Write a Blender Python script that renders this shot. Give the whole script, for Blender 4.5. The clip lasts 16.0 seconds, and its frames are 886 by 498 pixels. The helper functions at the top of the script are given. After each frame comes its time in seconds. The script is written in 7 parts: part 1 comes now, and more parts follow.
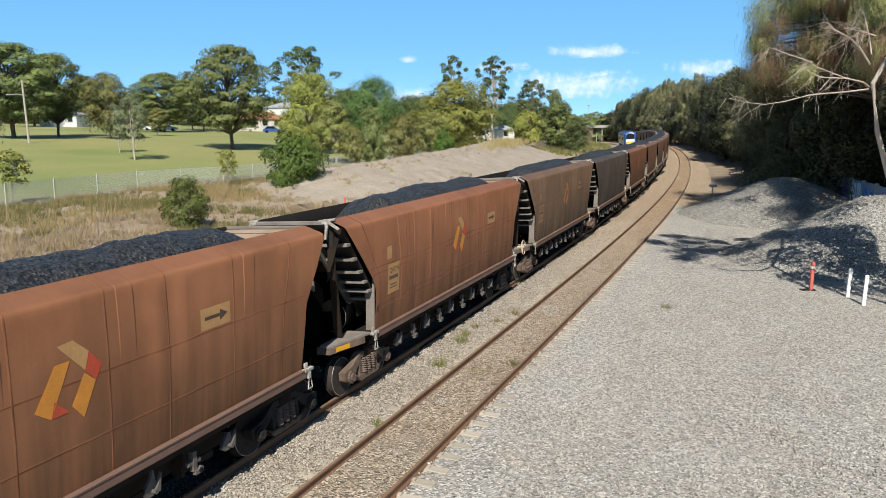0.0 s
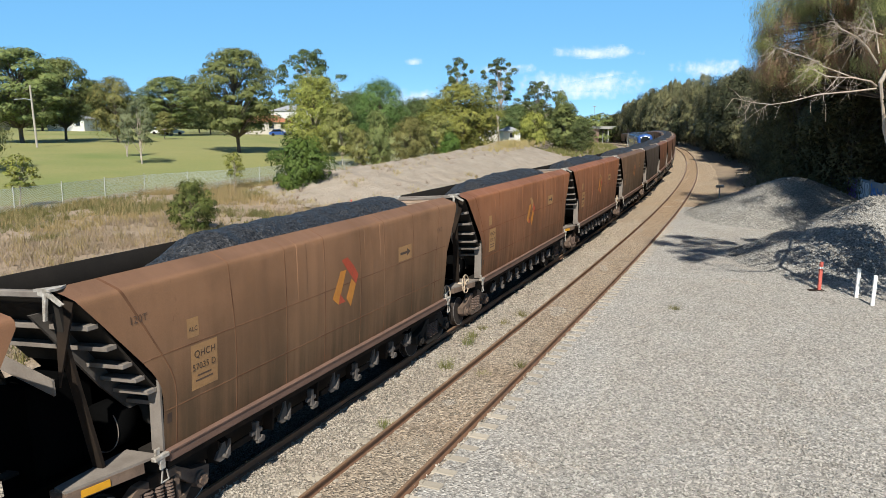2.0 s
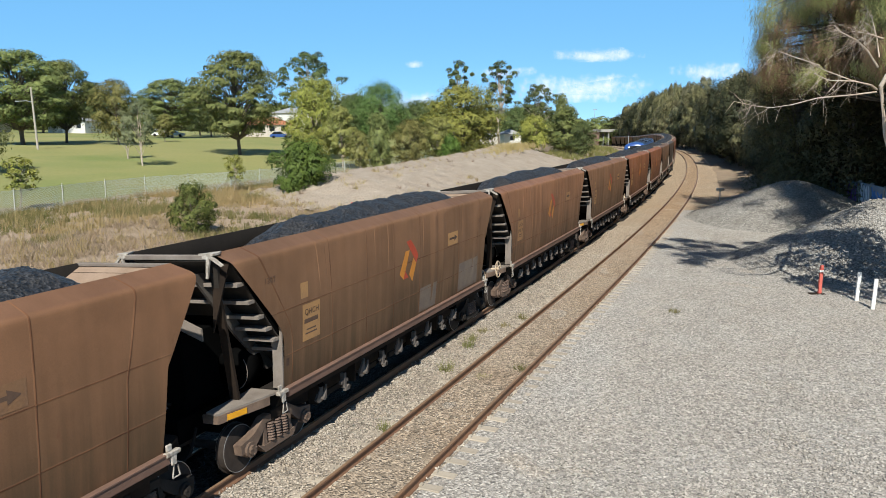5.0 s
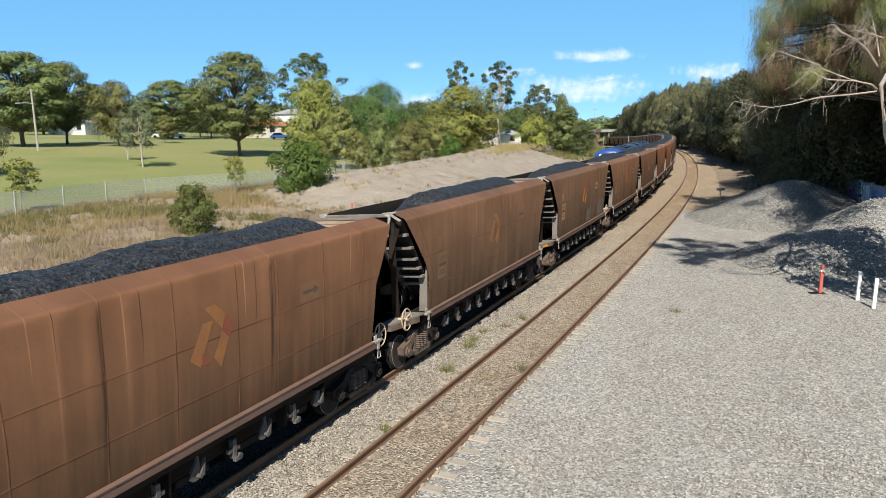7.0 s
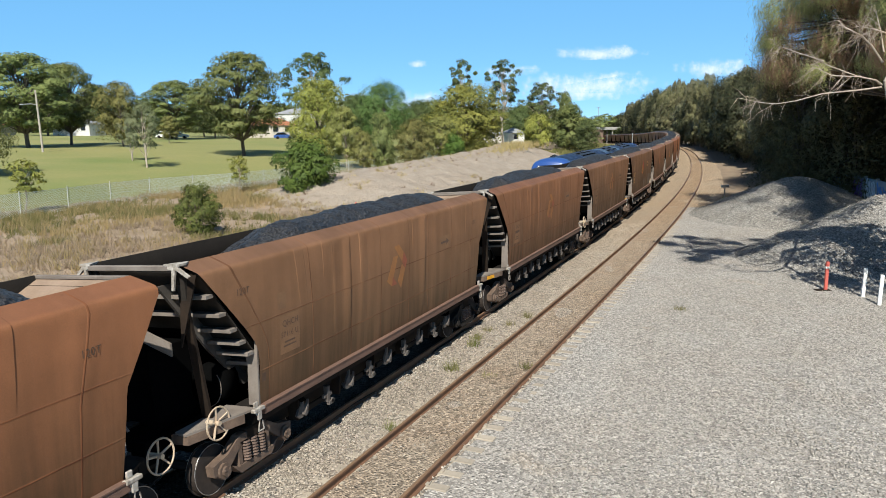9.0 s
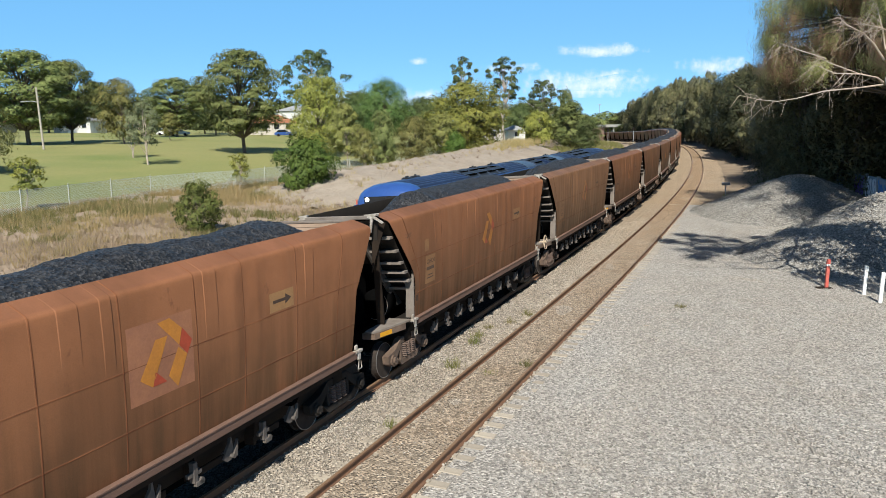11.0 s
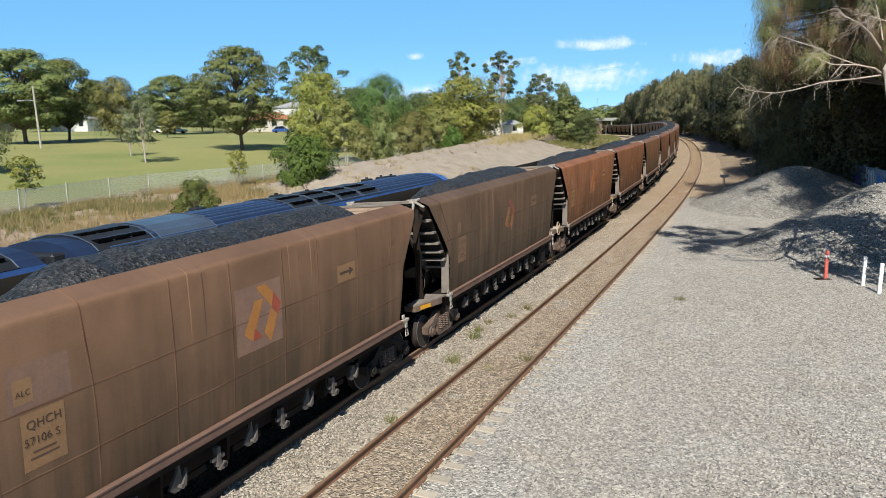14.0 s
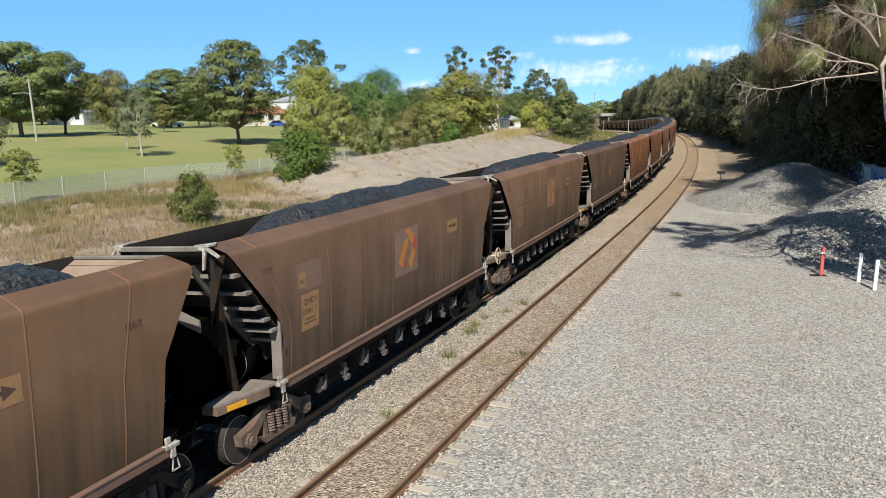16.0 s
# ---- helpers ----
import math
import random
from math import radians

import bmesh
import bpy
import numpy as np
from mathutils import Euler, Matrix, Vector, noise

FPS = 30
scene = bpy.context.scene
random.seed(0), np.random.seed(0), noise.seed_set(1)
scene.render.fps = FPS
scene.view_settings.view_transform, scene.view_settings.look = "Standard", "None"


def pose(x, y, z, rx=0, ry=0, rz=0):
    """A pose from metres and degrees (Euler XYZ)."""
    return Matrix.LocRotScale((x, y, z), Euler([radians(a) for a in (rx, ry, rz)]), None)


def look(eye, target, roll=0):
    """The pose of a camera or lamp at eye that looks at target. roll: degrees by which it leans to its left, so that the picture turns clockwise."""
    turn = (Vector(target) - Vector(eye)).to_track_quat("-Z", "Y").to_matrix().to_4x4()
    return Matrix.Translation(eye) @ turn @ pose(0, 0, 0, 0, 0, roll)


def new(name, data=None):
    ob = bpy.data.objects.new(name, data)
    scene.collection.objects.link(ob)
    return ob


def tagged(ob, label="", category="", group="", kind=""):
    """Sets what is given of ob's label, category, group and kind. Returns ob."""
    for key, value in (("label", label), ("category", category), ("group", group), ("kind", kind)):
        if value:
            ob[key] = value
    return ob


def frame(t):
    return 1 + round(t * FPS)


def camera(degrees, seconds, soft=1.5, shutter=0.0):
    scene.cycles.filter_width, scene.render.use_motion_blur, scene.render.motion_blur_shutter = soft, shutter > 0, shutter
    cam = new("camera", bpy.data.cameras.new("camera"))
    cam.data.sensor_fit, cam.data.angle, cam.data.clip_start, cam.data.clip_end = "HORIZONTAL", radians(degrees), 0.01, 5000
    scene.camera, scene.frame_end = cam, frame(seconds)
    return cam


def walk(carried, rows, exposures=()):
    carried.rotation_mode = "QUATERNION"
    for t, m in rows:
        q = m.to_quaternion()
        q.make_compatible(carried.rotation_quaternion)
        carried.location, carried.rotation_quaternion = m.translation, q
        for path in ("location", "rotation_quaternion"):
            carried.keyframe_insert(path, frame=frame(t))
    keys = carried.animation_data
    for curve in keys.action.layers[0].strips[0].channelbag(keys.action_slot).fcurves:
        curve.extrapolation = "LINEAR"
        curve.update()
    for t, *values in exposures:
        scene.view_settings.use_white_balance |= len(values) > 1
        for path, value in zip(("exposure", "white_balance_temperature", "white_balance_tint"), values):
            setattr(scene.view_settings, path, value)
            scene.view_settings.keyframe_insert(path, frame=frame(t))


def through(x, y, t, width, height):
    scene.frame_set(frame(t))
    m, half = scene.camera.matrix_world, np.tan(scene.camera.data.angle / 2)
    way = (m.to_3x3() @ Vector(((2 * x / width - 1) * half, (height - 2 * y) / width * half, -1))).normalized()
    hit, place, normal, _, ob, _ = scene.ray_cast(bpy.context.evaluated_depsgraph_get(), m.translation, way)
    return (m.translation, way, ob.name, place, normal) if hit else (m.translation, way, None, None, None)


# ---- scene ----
from math import pi, sin, cos, tan, atan2, hypot

# camera: on a road bridge beside the line, turning a little in the hand
EYE_Z = 6.52
cam = camera(61.04, 16.0, soft=0.8)
TURN = [
    (0.0, 80.269, -0.192, -0.906),
    (0.5, 80.334, -0.087, -0.788),
    (1.0, 80.371, -0.028, -0.611),
    (1.5, 80.403, 0.061, -0.555),
    (2.0, 80.417, 0.145, -0.463),
    (2.5, 80.438, 0.182, -0.405),
    (3.0, 80.437, 0.094, -0.341),
    (3.5, 80.487, 0.056, -0.349),
    (4.0, 80.542, -0.000, -0.393),
    (6.5, 80.666, 0.175, -0.454),
    (7.0, 80.665, 0.216, -0.418),
    (7.5, 80.689, 0.351, -0.383),
    (8.0, 80.662, 0.469, -0.327),
    (8.5, 80.633, 0.512, -0.238),
    (9.0, 80.563, 0.556, -0.160),
    (11.5, 80.301, 0.545, -0.084),
    (12.0, 80.225, 0.686, -0.103),
    (12.5, 80.205, 0.849, -0.141),
    (13.0, 80.145, 0.988, -0.172),
    (13.5, 80.109, 1.056, -0.212),
    (14.0, 79.997, 1.085, -0.267),
    (14.5, 79.871, 1.038, -0.301),
    (15.0, 79.785, 0.993, -0.360),
    (15.5, 79.695, 0.901, -0.407),
    (16.0, 79.613, 0.826, -0.475),
]
walk(cam, [(t, pose(0, 0, EYE_Z, a, b, c)) for t, a, b, c in TURN], [(0.0, 0.5, 6400, 6), (16.0, 0.5, 6400, 6)])

# sky and sun: the sun stands behind the camera, 46 degrees high
SUN_AZ, SUN_EL = radians(184), radians(46)
world = bpy.data.worlds.new("world")
scene.world = world
world.use_nodes = True
wn = world.node_tree.nodes
sky = wn.new("ShaderNodeTexSky")
sky.sky_type, sky.sun_disc = "NISHITA", False
sky.sun_elevation, sky.sun_rotation = SUN_EL, SUN_AZ
sky.air_density, sky.dust_density, sky.ozone_density, sky.altitude = 0.62, 0.0, 1.5, 5200
# summer haze: a paler, even blue toward the horizon
haze, aim, rise = wn.new("ShaderNodeMix"), wn.new("ShaderNodeTexCoord"), wn.new("ShaderNodeMapRange")
up = wn.new("ShaderNodeSeparateXYZ")
haze.data_type = "RGBA"
haze.inputs[7].default_value = (1.15, 3.45, 6.0, 1)
world.node_tree.links.new(aim.outputs["Generated"], up.inputs[0])
world.node_tree.links.new(up.outputs[2], rise.inputs[0])
for i, v in enumerate((0.15, 0.65, 0.68, 0.0)):
    rise.inputs[i + 1].default_value = v
world.node_tree.links.new(rise.outputs[0], haze.inputs[0])
world.node_tree.links.new(sky.outputs[0], haze.inputs[6])
world.node_tree.links.new(haze.outputs[2], wn["Background"].inputs[0])
wn["Background"].inputs[1].default_value = 0.124
sun = new("sun", bpy.data.lights.new("sun", "SUN"))
sun.data.energy, sun.data.angle, sun.data.color = 5.0, radians(0.5), (1.0, 0.95, 0.87)
sun.matrix_world = look((sin(SUN_AZ) * 50, cos(SUN_AZ) * 50, tan(SUN_EL) * 50), (0, 0, 0))


# ---- materials ----
def material(name, base, rough=0.8, metal=0.0, second=None, scale=4.0, fine=40.0, mix=0.5, bump=0.3, depth=0.01,
             spec=0.3, stain=None, stain_scale=0.6, stain_at=0.55, speckle=0.0, clods=0.0, random_tint=0.0, island=False, tint_object=False):
    """A surface with stains at a large scale, grain at a small one, and fine relief."""
    m = bpy.data.materials.new(name)
    m.use_nodes = True
    n, l = m.node_tree.nodes, m.node_tree.links
    b = n["Principled BSDF"]
    b.inputs["Metallic"].default_value = metal
    b.inputs["Specular IOR Level"].default_value = spec
    tc = n.new("ShaderNodeTexCoord")
    big, small = n.new("ShaderNodeTexNoise"), n.new("ShaderNodeTexNoise")
    for node, sc, det in ((big, scale, 5.0), (small, fine, 3.0)):
        l.new(tc.outputs["Object"], node.inputs["Vector"])
        node.inputs["Scale"].default_value = sc
        node.inputs["Detail"].default_value = det
        node.inputs["Roughness"].default_value = 0.6

    def blend(a, c, fac, mode="MIX"):
        k = n.new("ShaderNodeMix")
        k.data_type, k.blend_type = "RGBA", mode
        for socket, v in ((k.inputs[6], a), (k.inputs[7], c), (k.inputs[0], fac)):
            if hasattr(v, "is_linked"):
                l.new(v, socket)
            else:
                socket.default_value = (*v, 1) if isinstance(v, tuple) and len(v) == 3 else v
        return k.outputs[2]

    def ramp(src, lo, hi):
        k = n.new("ShaderNodeMapRange")
        l.new(src, k.inputs[0])
        k.inputs[1].default_value, k.inputs[2].default_value = lo, hi
        return k.outputs[0]

    second = second or tuple(c * 0.7 for c in base)
    col = blend(base, second, ramp(big.outputs[0], 0.5 - 0.25 / max(mix, 0.05) * 0.5, 0.5 + 0.25 / max(mix, 0.05) * 0.5))
    if tint_object:
        info = n.new("ShaderNodeObjectInfo")
        col = blend(col, info.outputs["Color"], 1.0, "MULTIPLY")
    if stain:
        sn = n.new("ShaderNodeTexNoise")
        l.new(tc.outputs["Object"], sn.inputs["Vector"])
        sn.inputs["Scale"].default_value, sn.inputs["Detail"].default_value = stain_scale, 6.0
        col = blend(col, stain, ramp(sn.outputs[0], stain_at, stain_at + 0.18))
    if random_tint:
        src = n.new("ShaderNodeNewGeometry").outputs["Random Per Island"] if island else n.new("ShaderNodeObjectInfo").outputs["Random"]
        k = n.new("ShaderNodeMapRange")
        l.new(src, k.inputs[0])
        k.inputs[3].default_value, k.inputs[4].default_value = 1 - random_tint, 1 + random_tint
        col = blend(col, k.outputs[0], 1.0, "MULTIPLY")
    if speckle:
        vor = n.new("ShaderNodeTexVoronoi")
        l.new(tc.outputs["Object"], vor.inputs["Vector"])
        vor.inputs["Scale"].default_value = fine
        bw = n.new("ShaderNodeRGBToBW")
        l.new(vor.outputs["Color"], bw.inputs[0])
        k = n.new("ShaderNodeMapRange")
        l.new(bw.outputs[0], k.inputs[0])
        k.inputs[1].default_value, k.inputs[2].default_value = 0.15, 0.85
        k.inputs[3].default_value, k.inputs[4].default_value = 1 - speckle, 1 + speckle
        col = blend(col, k.outputs[0], 1.0, "MULTIPLY")
        height = vor.outputs["Distance"]
        if clods:
            cn = n.new("ShaderNodeTexNoise")
            l.new(tc.outputs["Object"], cn.inputs["Vector"])
            cn.inputs["Scale"].default_value, cn.inputs["Detail"].default_value, cn.inputs["Roughness"].default_value = fine * 0.5, 3.0, 0.7
            k = n.new("ShaderNodeMapRange")
            l.new(cn.outputs[0], k.inputs[0])
            k.inputs[1].default_value, k.inputs[2].default_value = 0.34, 0.66
            k.inputs[3].default_value, k.inputs[4].default_value = 1 - clods, 1 + clods
            col = blend(col, k.outputs[0], 1.0, "MULTIPLY")
    else:
        height = small.outputs[0]
        k = n.new("ShaderNodeMapRange")
        l.new(small.outputs[0], k.inputs[0])
        k.inputs[3].default_value, k.inputs[4].default_value = 0.82, 1.18
        col = blend(col, k.outputs[0], 1.0, "MULTIPLY")
    l.new(col, b.inputs["Base Color"])
    rr = n.new("ShaderNodeMapRange")
    l.new(big.outputs[0], rr.inputs[0])
    rr.inputs[3].default_value, rr.inputs[4].default_value = max(0.02, rough - 0.12), min(1.0, rough + 0.12)
    l.new(rr.outputs[0], b.inputs["Roughness"])
    if bump:
        bp = n.new("ShaderNodeBump")
        bp.inputs["Strength"].default_value, bp.inputs["Distance"].default_value = bump, depth
        l.new(height, bp.inputs["Height"])
        l.new(bp.outputs[0], b.inputs["Normal"])
    return m


def leaf_material(name, a, c, through=0.35):
    """Foliage: each leaf has its own green, clumps differ, and some light comes through."""
    m = bpy.data.materials.new(name)
    m.use_nodes = True
    n, l = m.node_tree.nodes, m.node_tree.links
    b = n["Principled BSDF"]
    geo, tc, nz = n.new("ShaderNodeNewGeometry"), n.new("ShaderNodeTexCoord"), n.new("ShaderNodeTexNoise")
    l.new(tc.outputs["Object"], nz.inputs["Vector"])
    nz.inputs["Scale"].default_value, nz.inputs["Detail"].default_value = 0.8, 4.0
    rng = n.new("ShaderNodeMapRange")
    l.new(nz.outputs[0], rng.inputs[0])
    rng.inputs[1].default_value, rng.inputs[2].default_value = 0.34, 0.66
    add = n.new("ShaderNodeMix")
    add.inputs[0].default_value = 0.42
    l.new(rng.outputs[0], add.inputs[2])
    l.new(geo.outputs["Random Per Island"], add.inputs[3])
    k = n.new("ShaderNodeMix")
    k.data_type = "RGBA"
    k.inputs[6].default_value, k.inputs[7].default_value = (*a, 1), (*c, 1)
    l.new(add.outputs[0], k.inputs[0])
    info, hue = n.new("ShaderNodeObjectInfo"), n.new("ShaderNodeHueSaturation")
    for i, lo, hi in ((0, 0.485, 0.512), (2, 0.85, 1.18)):
        q = n.new("ShaderNodeMapRange")
        l.new(info.outputs["Random"], q.inputs[0])
        q.inputs[3].default_value, q.inputs[4].default_value = lo, hi
        l.new(q.outputs[0], hue.inputs[i])
    l.new(k.outputs[2], hue.inputs[4])
    l.new(hue.outputs[0], b.inputs["Base Color"])
    b.inputs["Roughness"].default_value, b.inputs["Specular IOR Level"].default_value = 0.6, 0.22
    tr = n.new("ShaderNodeBsdfTranslucent")
    l.new(hue.outputs[0], tr.inputs[0])
    ms = n.new("ShaderNodeMixShader")
    ms.inputs[0].default_value = through
    l.new(b.outputs[0], ms.inputs[1])
    l.new(tr.outputs[0], ms.inputs[2])
    l.new(ms.outputs[0], n["Material Output"].inputs[0])
    return m


def wagon_paint():
    """Faded brown paint: dusty streaks that run down the sheets, worn and patched areas, rust."""
    m = bpy.data.materials.new("wagon_paint")
    m.use_nodes = True
    n, l = m.node_tree.nodes, m.node_tree.links
    b = n["Principled BSDF"]
    tc, info = n.new("ShaderNodeTexCoord"), n.new("ShaderNodeObjectInfo")

    def tex(scale, stretch, detail, rough=0.6):
        mp, nz = n.new("ShaderNodeMapping"), n.new("ShaderNodeTexNoise")
        l.new(tc.outputs["Object"], mp.inputs[0])
        mp.inputs[3].default_value = stretch
        sh = n.new("ShaderNodeVectorMath")
        l.new(mp.outputs[0], sh.inputs[0])
        mul = n.new("ShaderNodeMath")
        mul.operation = "MULTIPLY"
        l.new(info.outputs["Random"], mul.inputs[0])
        mul.inputs[1].default_value = 37.0
        l.new(mul.outputs[0], sh.inputs[1])
        l.new(sh.outputs[0], nz.inputs["Vector"])
        nz.inputs["Scale"].default_value, nz.inputs["Detail"].default_value, nz.inputs["Roughness"].default_value = scale, detail, rough
        return nz.outputs[0]

    def span(src, lo, hi, a=0.0, c=1.0):
        k = n.new("ShaderNodeMapRange")
        l.new(src, k.inputs[0])
        for i, v in zip((1, 2, 3, 4), (lo, hi, a, c)):
            k.inputs[i].default_value = v
        return k.outputs[0]

    def blend(a, c, fac, mode="MIX"):
        k = n.new("ShaderNodeMix")
        k.data_type, k.blend_type = "RGBA", mode
        for socket, v in ((k.inputs[6], a), (k.inputs[7], c), (k.inputs[0], fac)):
            if hasattr(v, "is_linked"):
                l.new(v, socket)
            else:
                socket.default_value = (*v, 1) if isinstance(v, tuple) else v
        return k.outputs[2]
    patchy, streak, fine, grain = tex(0.55, (1, 1, 0.8), 6.0), tex(1.0, (3.2, 1, 0.16), 4.0), tex(1.0, (11, 2, 0.5), 3.0), tex(60.0, (1, 1, 1), 2.0)
    col = blend(info.outputs["Color"], (0.76, 0.76, 0.75), span(patchy, 0.42, 0.62), "MULTIPLY")
    col = blend(col, (0.74, 0.80, 0.84), span(streak, 0.46, 0.72, 0, 0.22), "MULTIPLY")
    col = blend(col, (0.27, 0.18, 0.115), span(fine, 0.55, 0.85, 0, 0.06))
    sep = n.new("ShaderNodeSeparateXYZ")
    l.new(tc.outputs["Object"], sep.inputs[0])
    # road dirt on the lower sheets, and red paint left on the roll of the coaming
    dirt = n.new("ShaderNodeMath")
    dirt.operation = "MULTIPLY"
    l.new(span(sep.outputs[2], 3.7, 1.7, 0, 1.0), dirt.inputs[0])
    l.new(span(streak, 0.25, 0.6, 0.4, 1.0), dirt.inputs[1])
    col = blend(col, (0.43, 0.51, 0.51), dirt.outputs[0], "MULTIPLY")
    # darker, slightly bluer tint on the roll
    col = blend(col, (0.70, 0.72, 0.80), span(sep.outputs[2], 4.12, 4.20), "MULTIPLY")
    rust = tex(2.2, (1, 1, 0.45), 6.0, 0.7)
    col = blend(col, (0.13, 0.052, 0.026), span(rust, 0.66, 0.74, 0, 0.7))
    col = blend(col, span(grain, 0.2, 0.8, 0.88, 1.12), 1.0, "MULTIPLY")
    l.new(col, b.inputs["Base Color"])
    l.new(span(streak, 0.3, 0.7, 0.56, 0.78), b.inputs["Roughness"])
    b.inputs["Specular IOR Level"].default_value = 0.28
    bp = n.new("ShaderNodeBump")
    bp.inputs["Strength"].default_value, bp.inputs["Distance"].default_value = 0.10, 0.03
    l.new(tex(2.6, (1, 1, 0.7), 4.0), bp.inputs["Height"])
    l.new(bp.outputs[0], b.inputs["Normal"])
    return m


def weld_line(name, gain):
    """The bead along a seam: rusted dark, or rubbed pale, in the wagon's own colour."""
    m = bpy.data.materials.new(name)
    m.use_nodes = True
    n, l = m.node_tree.nodes, m.node_tree.links
    b = n["Principled BSDF"]
    info, tc, nz, k, r = n.new("ShaderNodeObjectInfo"), n.new("ShaderNodeTexCoord"), n.new("ShaderNodeTexNoise"), n.new("ShaderNodeMix"), n.new("ShaderNodeMapRange")
    l.new(tc.outputs["Object"], nz.inputs["Vector"])
    nz.inputs["Scale"].default_value, nz.inputs["Detail"].default_value = 1.3, 6.0
    l.new(nz.outputs[0], r.inputs[0])
    r.inputs[1].default_value, r.inputs[2].default_value = 0.35, 0.65
    k.data_type, k.blend_type, k.inputs[0].default_value = "RGBA", "MULTIPLY", 1.0
    t = n.new("ShaderNodeMix")
    t.data_type = "RGBA"
    t.inputs[6].default_value, t.inputs[7].default_value = (*gain, 1), (0.85, 0.82, 0.80, 1)
    l.new(r.outputs[0], t.inputs[0])
    l.new(info.outputs["Color"], k.inputs[6])
    l.new(t.outputs[2], k.inputs[7])
    l.new(k.outputs[2], b.inputs["Base Color"])
    b.inputs["Roughness"].default_value = 0.8
    b.inputs["Specular IOR Level"].default_value = 0.2
    return m


M = {}
M["weld_dark"] = weld_line("rusted_weld", (0.40, 0.35, 0.36))
M["weld_pale"] = weld_line("rubbed_weld", (1.14, 0.98, 0.92))
M["ballast"] = material("ballast", (0.37, 0.325, 0.27), 0.95, second=(0.325, 0.262, 0.202), scale=0.35, fine=20, speckle=0.5, clods=0.30, bump=1.0, depth=0.05, stain=(0.345, 0.275, 0.205), stain_scale=0.3, stain_at=0.56)
M["yard"] = material("yard_gravel", (0.355, 0.332, 0.302), 0.95, second=(0.325, 0.29, 0.252), scale=0.35, fine=21, speckle=0.45, clods=0.30, bump=0.9, depth=0.04, stain=(0.365, 0.285, 0.205), stain_scale=0.4, stain_at=0.62)
M["stone"] = material("loose_stone", (0.365, 0.33, 0.285), 0.9, second=(0.30, 0.245, 0.19), scale=0.4, fine=60, random_tint=0.4, island=True, bump=0.2)
M["yardstone"] = material("loose_grey_stone", (0.385, 0.362, 0.33), 0.9, second=(0.335, 0.295, 0.252), scale=0.5, fine=60, random_tint=0.34, island=True, bump=0.2)
M["lawn"] = material("lawn", (0.19, 0.205, 0.064), 0.95, second=(0.27, 0.245, 0.095), scale=0.06, fine=3.0, bump=0.5, depth=0.05, stain=(0.145, 0.185, 0.05), stain_scale=0.04)
M["verge"] = material("dry_bank", (0.35, 0.27, 0.205), 0.95, second=(0.25, 0.185, 0.115), scale=0.5, fine=5, bump=1.0, depth=0.12, stain=(0.20, 0.185, 0.08), stain_scale=0.22, stain_at=0.60)
M["sand"] = material("spoil_sand", (0.375, 0.315, 0.252), 0.95, second=(0.29, 0.235, 0.182), scale=0.7, fine=5.5, bump=1.0, depth=0.17, stain=(0.25, 0.20, 0.15), stain_scale=0.8, stain_at=0.62)
M["heapstone"] = material("heap_stone", (0.335, 0.315, 0.287), 0.9, second=(0.24, 0.217, 0.188), scale=0.6, fine=60, random_tint=0.5, island=True, bump=0.2)
M["heap"] = material("crushed_rock", (0.315, 0.297, 0.27), 0.95, second=(0.225, 0.205, 0.18), scale=0.9, fine=17, speckle=0.55, clods=0.3, bump=1.0, depth=0.06)
M["litter"] = material("leaf_litter", (0.30, 0.225, 0.155), 0.95, second=(0.19, 0.14, 0.095), scale=0.5, fine=10, bump=0.8, depth=0.05)
M["rustballast"] = material("rust_stained_ballast", (0.335, 0.275, 0.21), 0.95, second=(0.285, 0.212, 0.148), scale=0.6, fine=20, speckle=0.5, clods=0.30, bump=1.0, depth=0.05)
# coal dust, darkened further to paint the shade under the train
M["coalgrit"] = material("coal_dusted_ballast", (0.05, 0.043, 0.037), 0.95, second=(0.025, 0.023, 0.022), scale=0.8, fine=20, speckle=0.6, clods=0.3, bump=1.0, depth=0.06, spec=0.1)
M["rail"] = material("rusty_rail", (0.20, 0.105, 0.06), 0.65, metal=0.2, second=(0.15, 0.085, 0.055), scale=2, fine=60, bump=0.2)
M["railtop"] = material("worn_rail_head", (0.34, 0.215, 0.13), 0.45, metal=0.4, second=(0.25, 0.16, 0.10), scale=2, fine=50, bump=0.1)
M["sleeper"] = material("sleeper", (0.40, 0.35, 0.285), 0.9, second=(0.31, 0.26, 0.20), scale=3, fine=40, random_tint=0.15)
M["wagon"] = wagon_paint()
M["coal"] = material("coal", (0.017, 0.017, 0.019), 0.55, second=(0.028, 0.027, 0.027), scale=3, fine=22, speckle=0.85, clods=0.5, bump=0.6, depth=0.03, spec=0.5)
# black, void and under hold the shade between and beneath wagons in their colour
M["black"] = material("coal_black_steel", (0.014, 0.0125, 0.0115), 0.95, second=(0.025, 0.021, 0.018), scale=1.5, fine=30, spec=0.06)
M["void"] = material("shade_black", (0.004, 0.004, 0.004), 0.95, scale=2, spec=0.0)
M["under"] = material("grimy_shaded_underframe", (0.018, 0.0135, 0.011), 0.95, second=(0.036, 0.025, 0.018), scale=2.5, fine=30, spec=0.08)
M["dust"] = material("dusty_grey_steel", (0.24, 0.205, 0.175), 0.85, second=(0.13, 0.105, 0.088), scale=2, fine=30)
M["greyed"] = material("coal_greyed_steel", (0.115, 0.10, 0.088), 0.9, second=(0.06, 0.052, 0.046), scale=2, fine=30, spec=0.1)
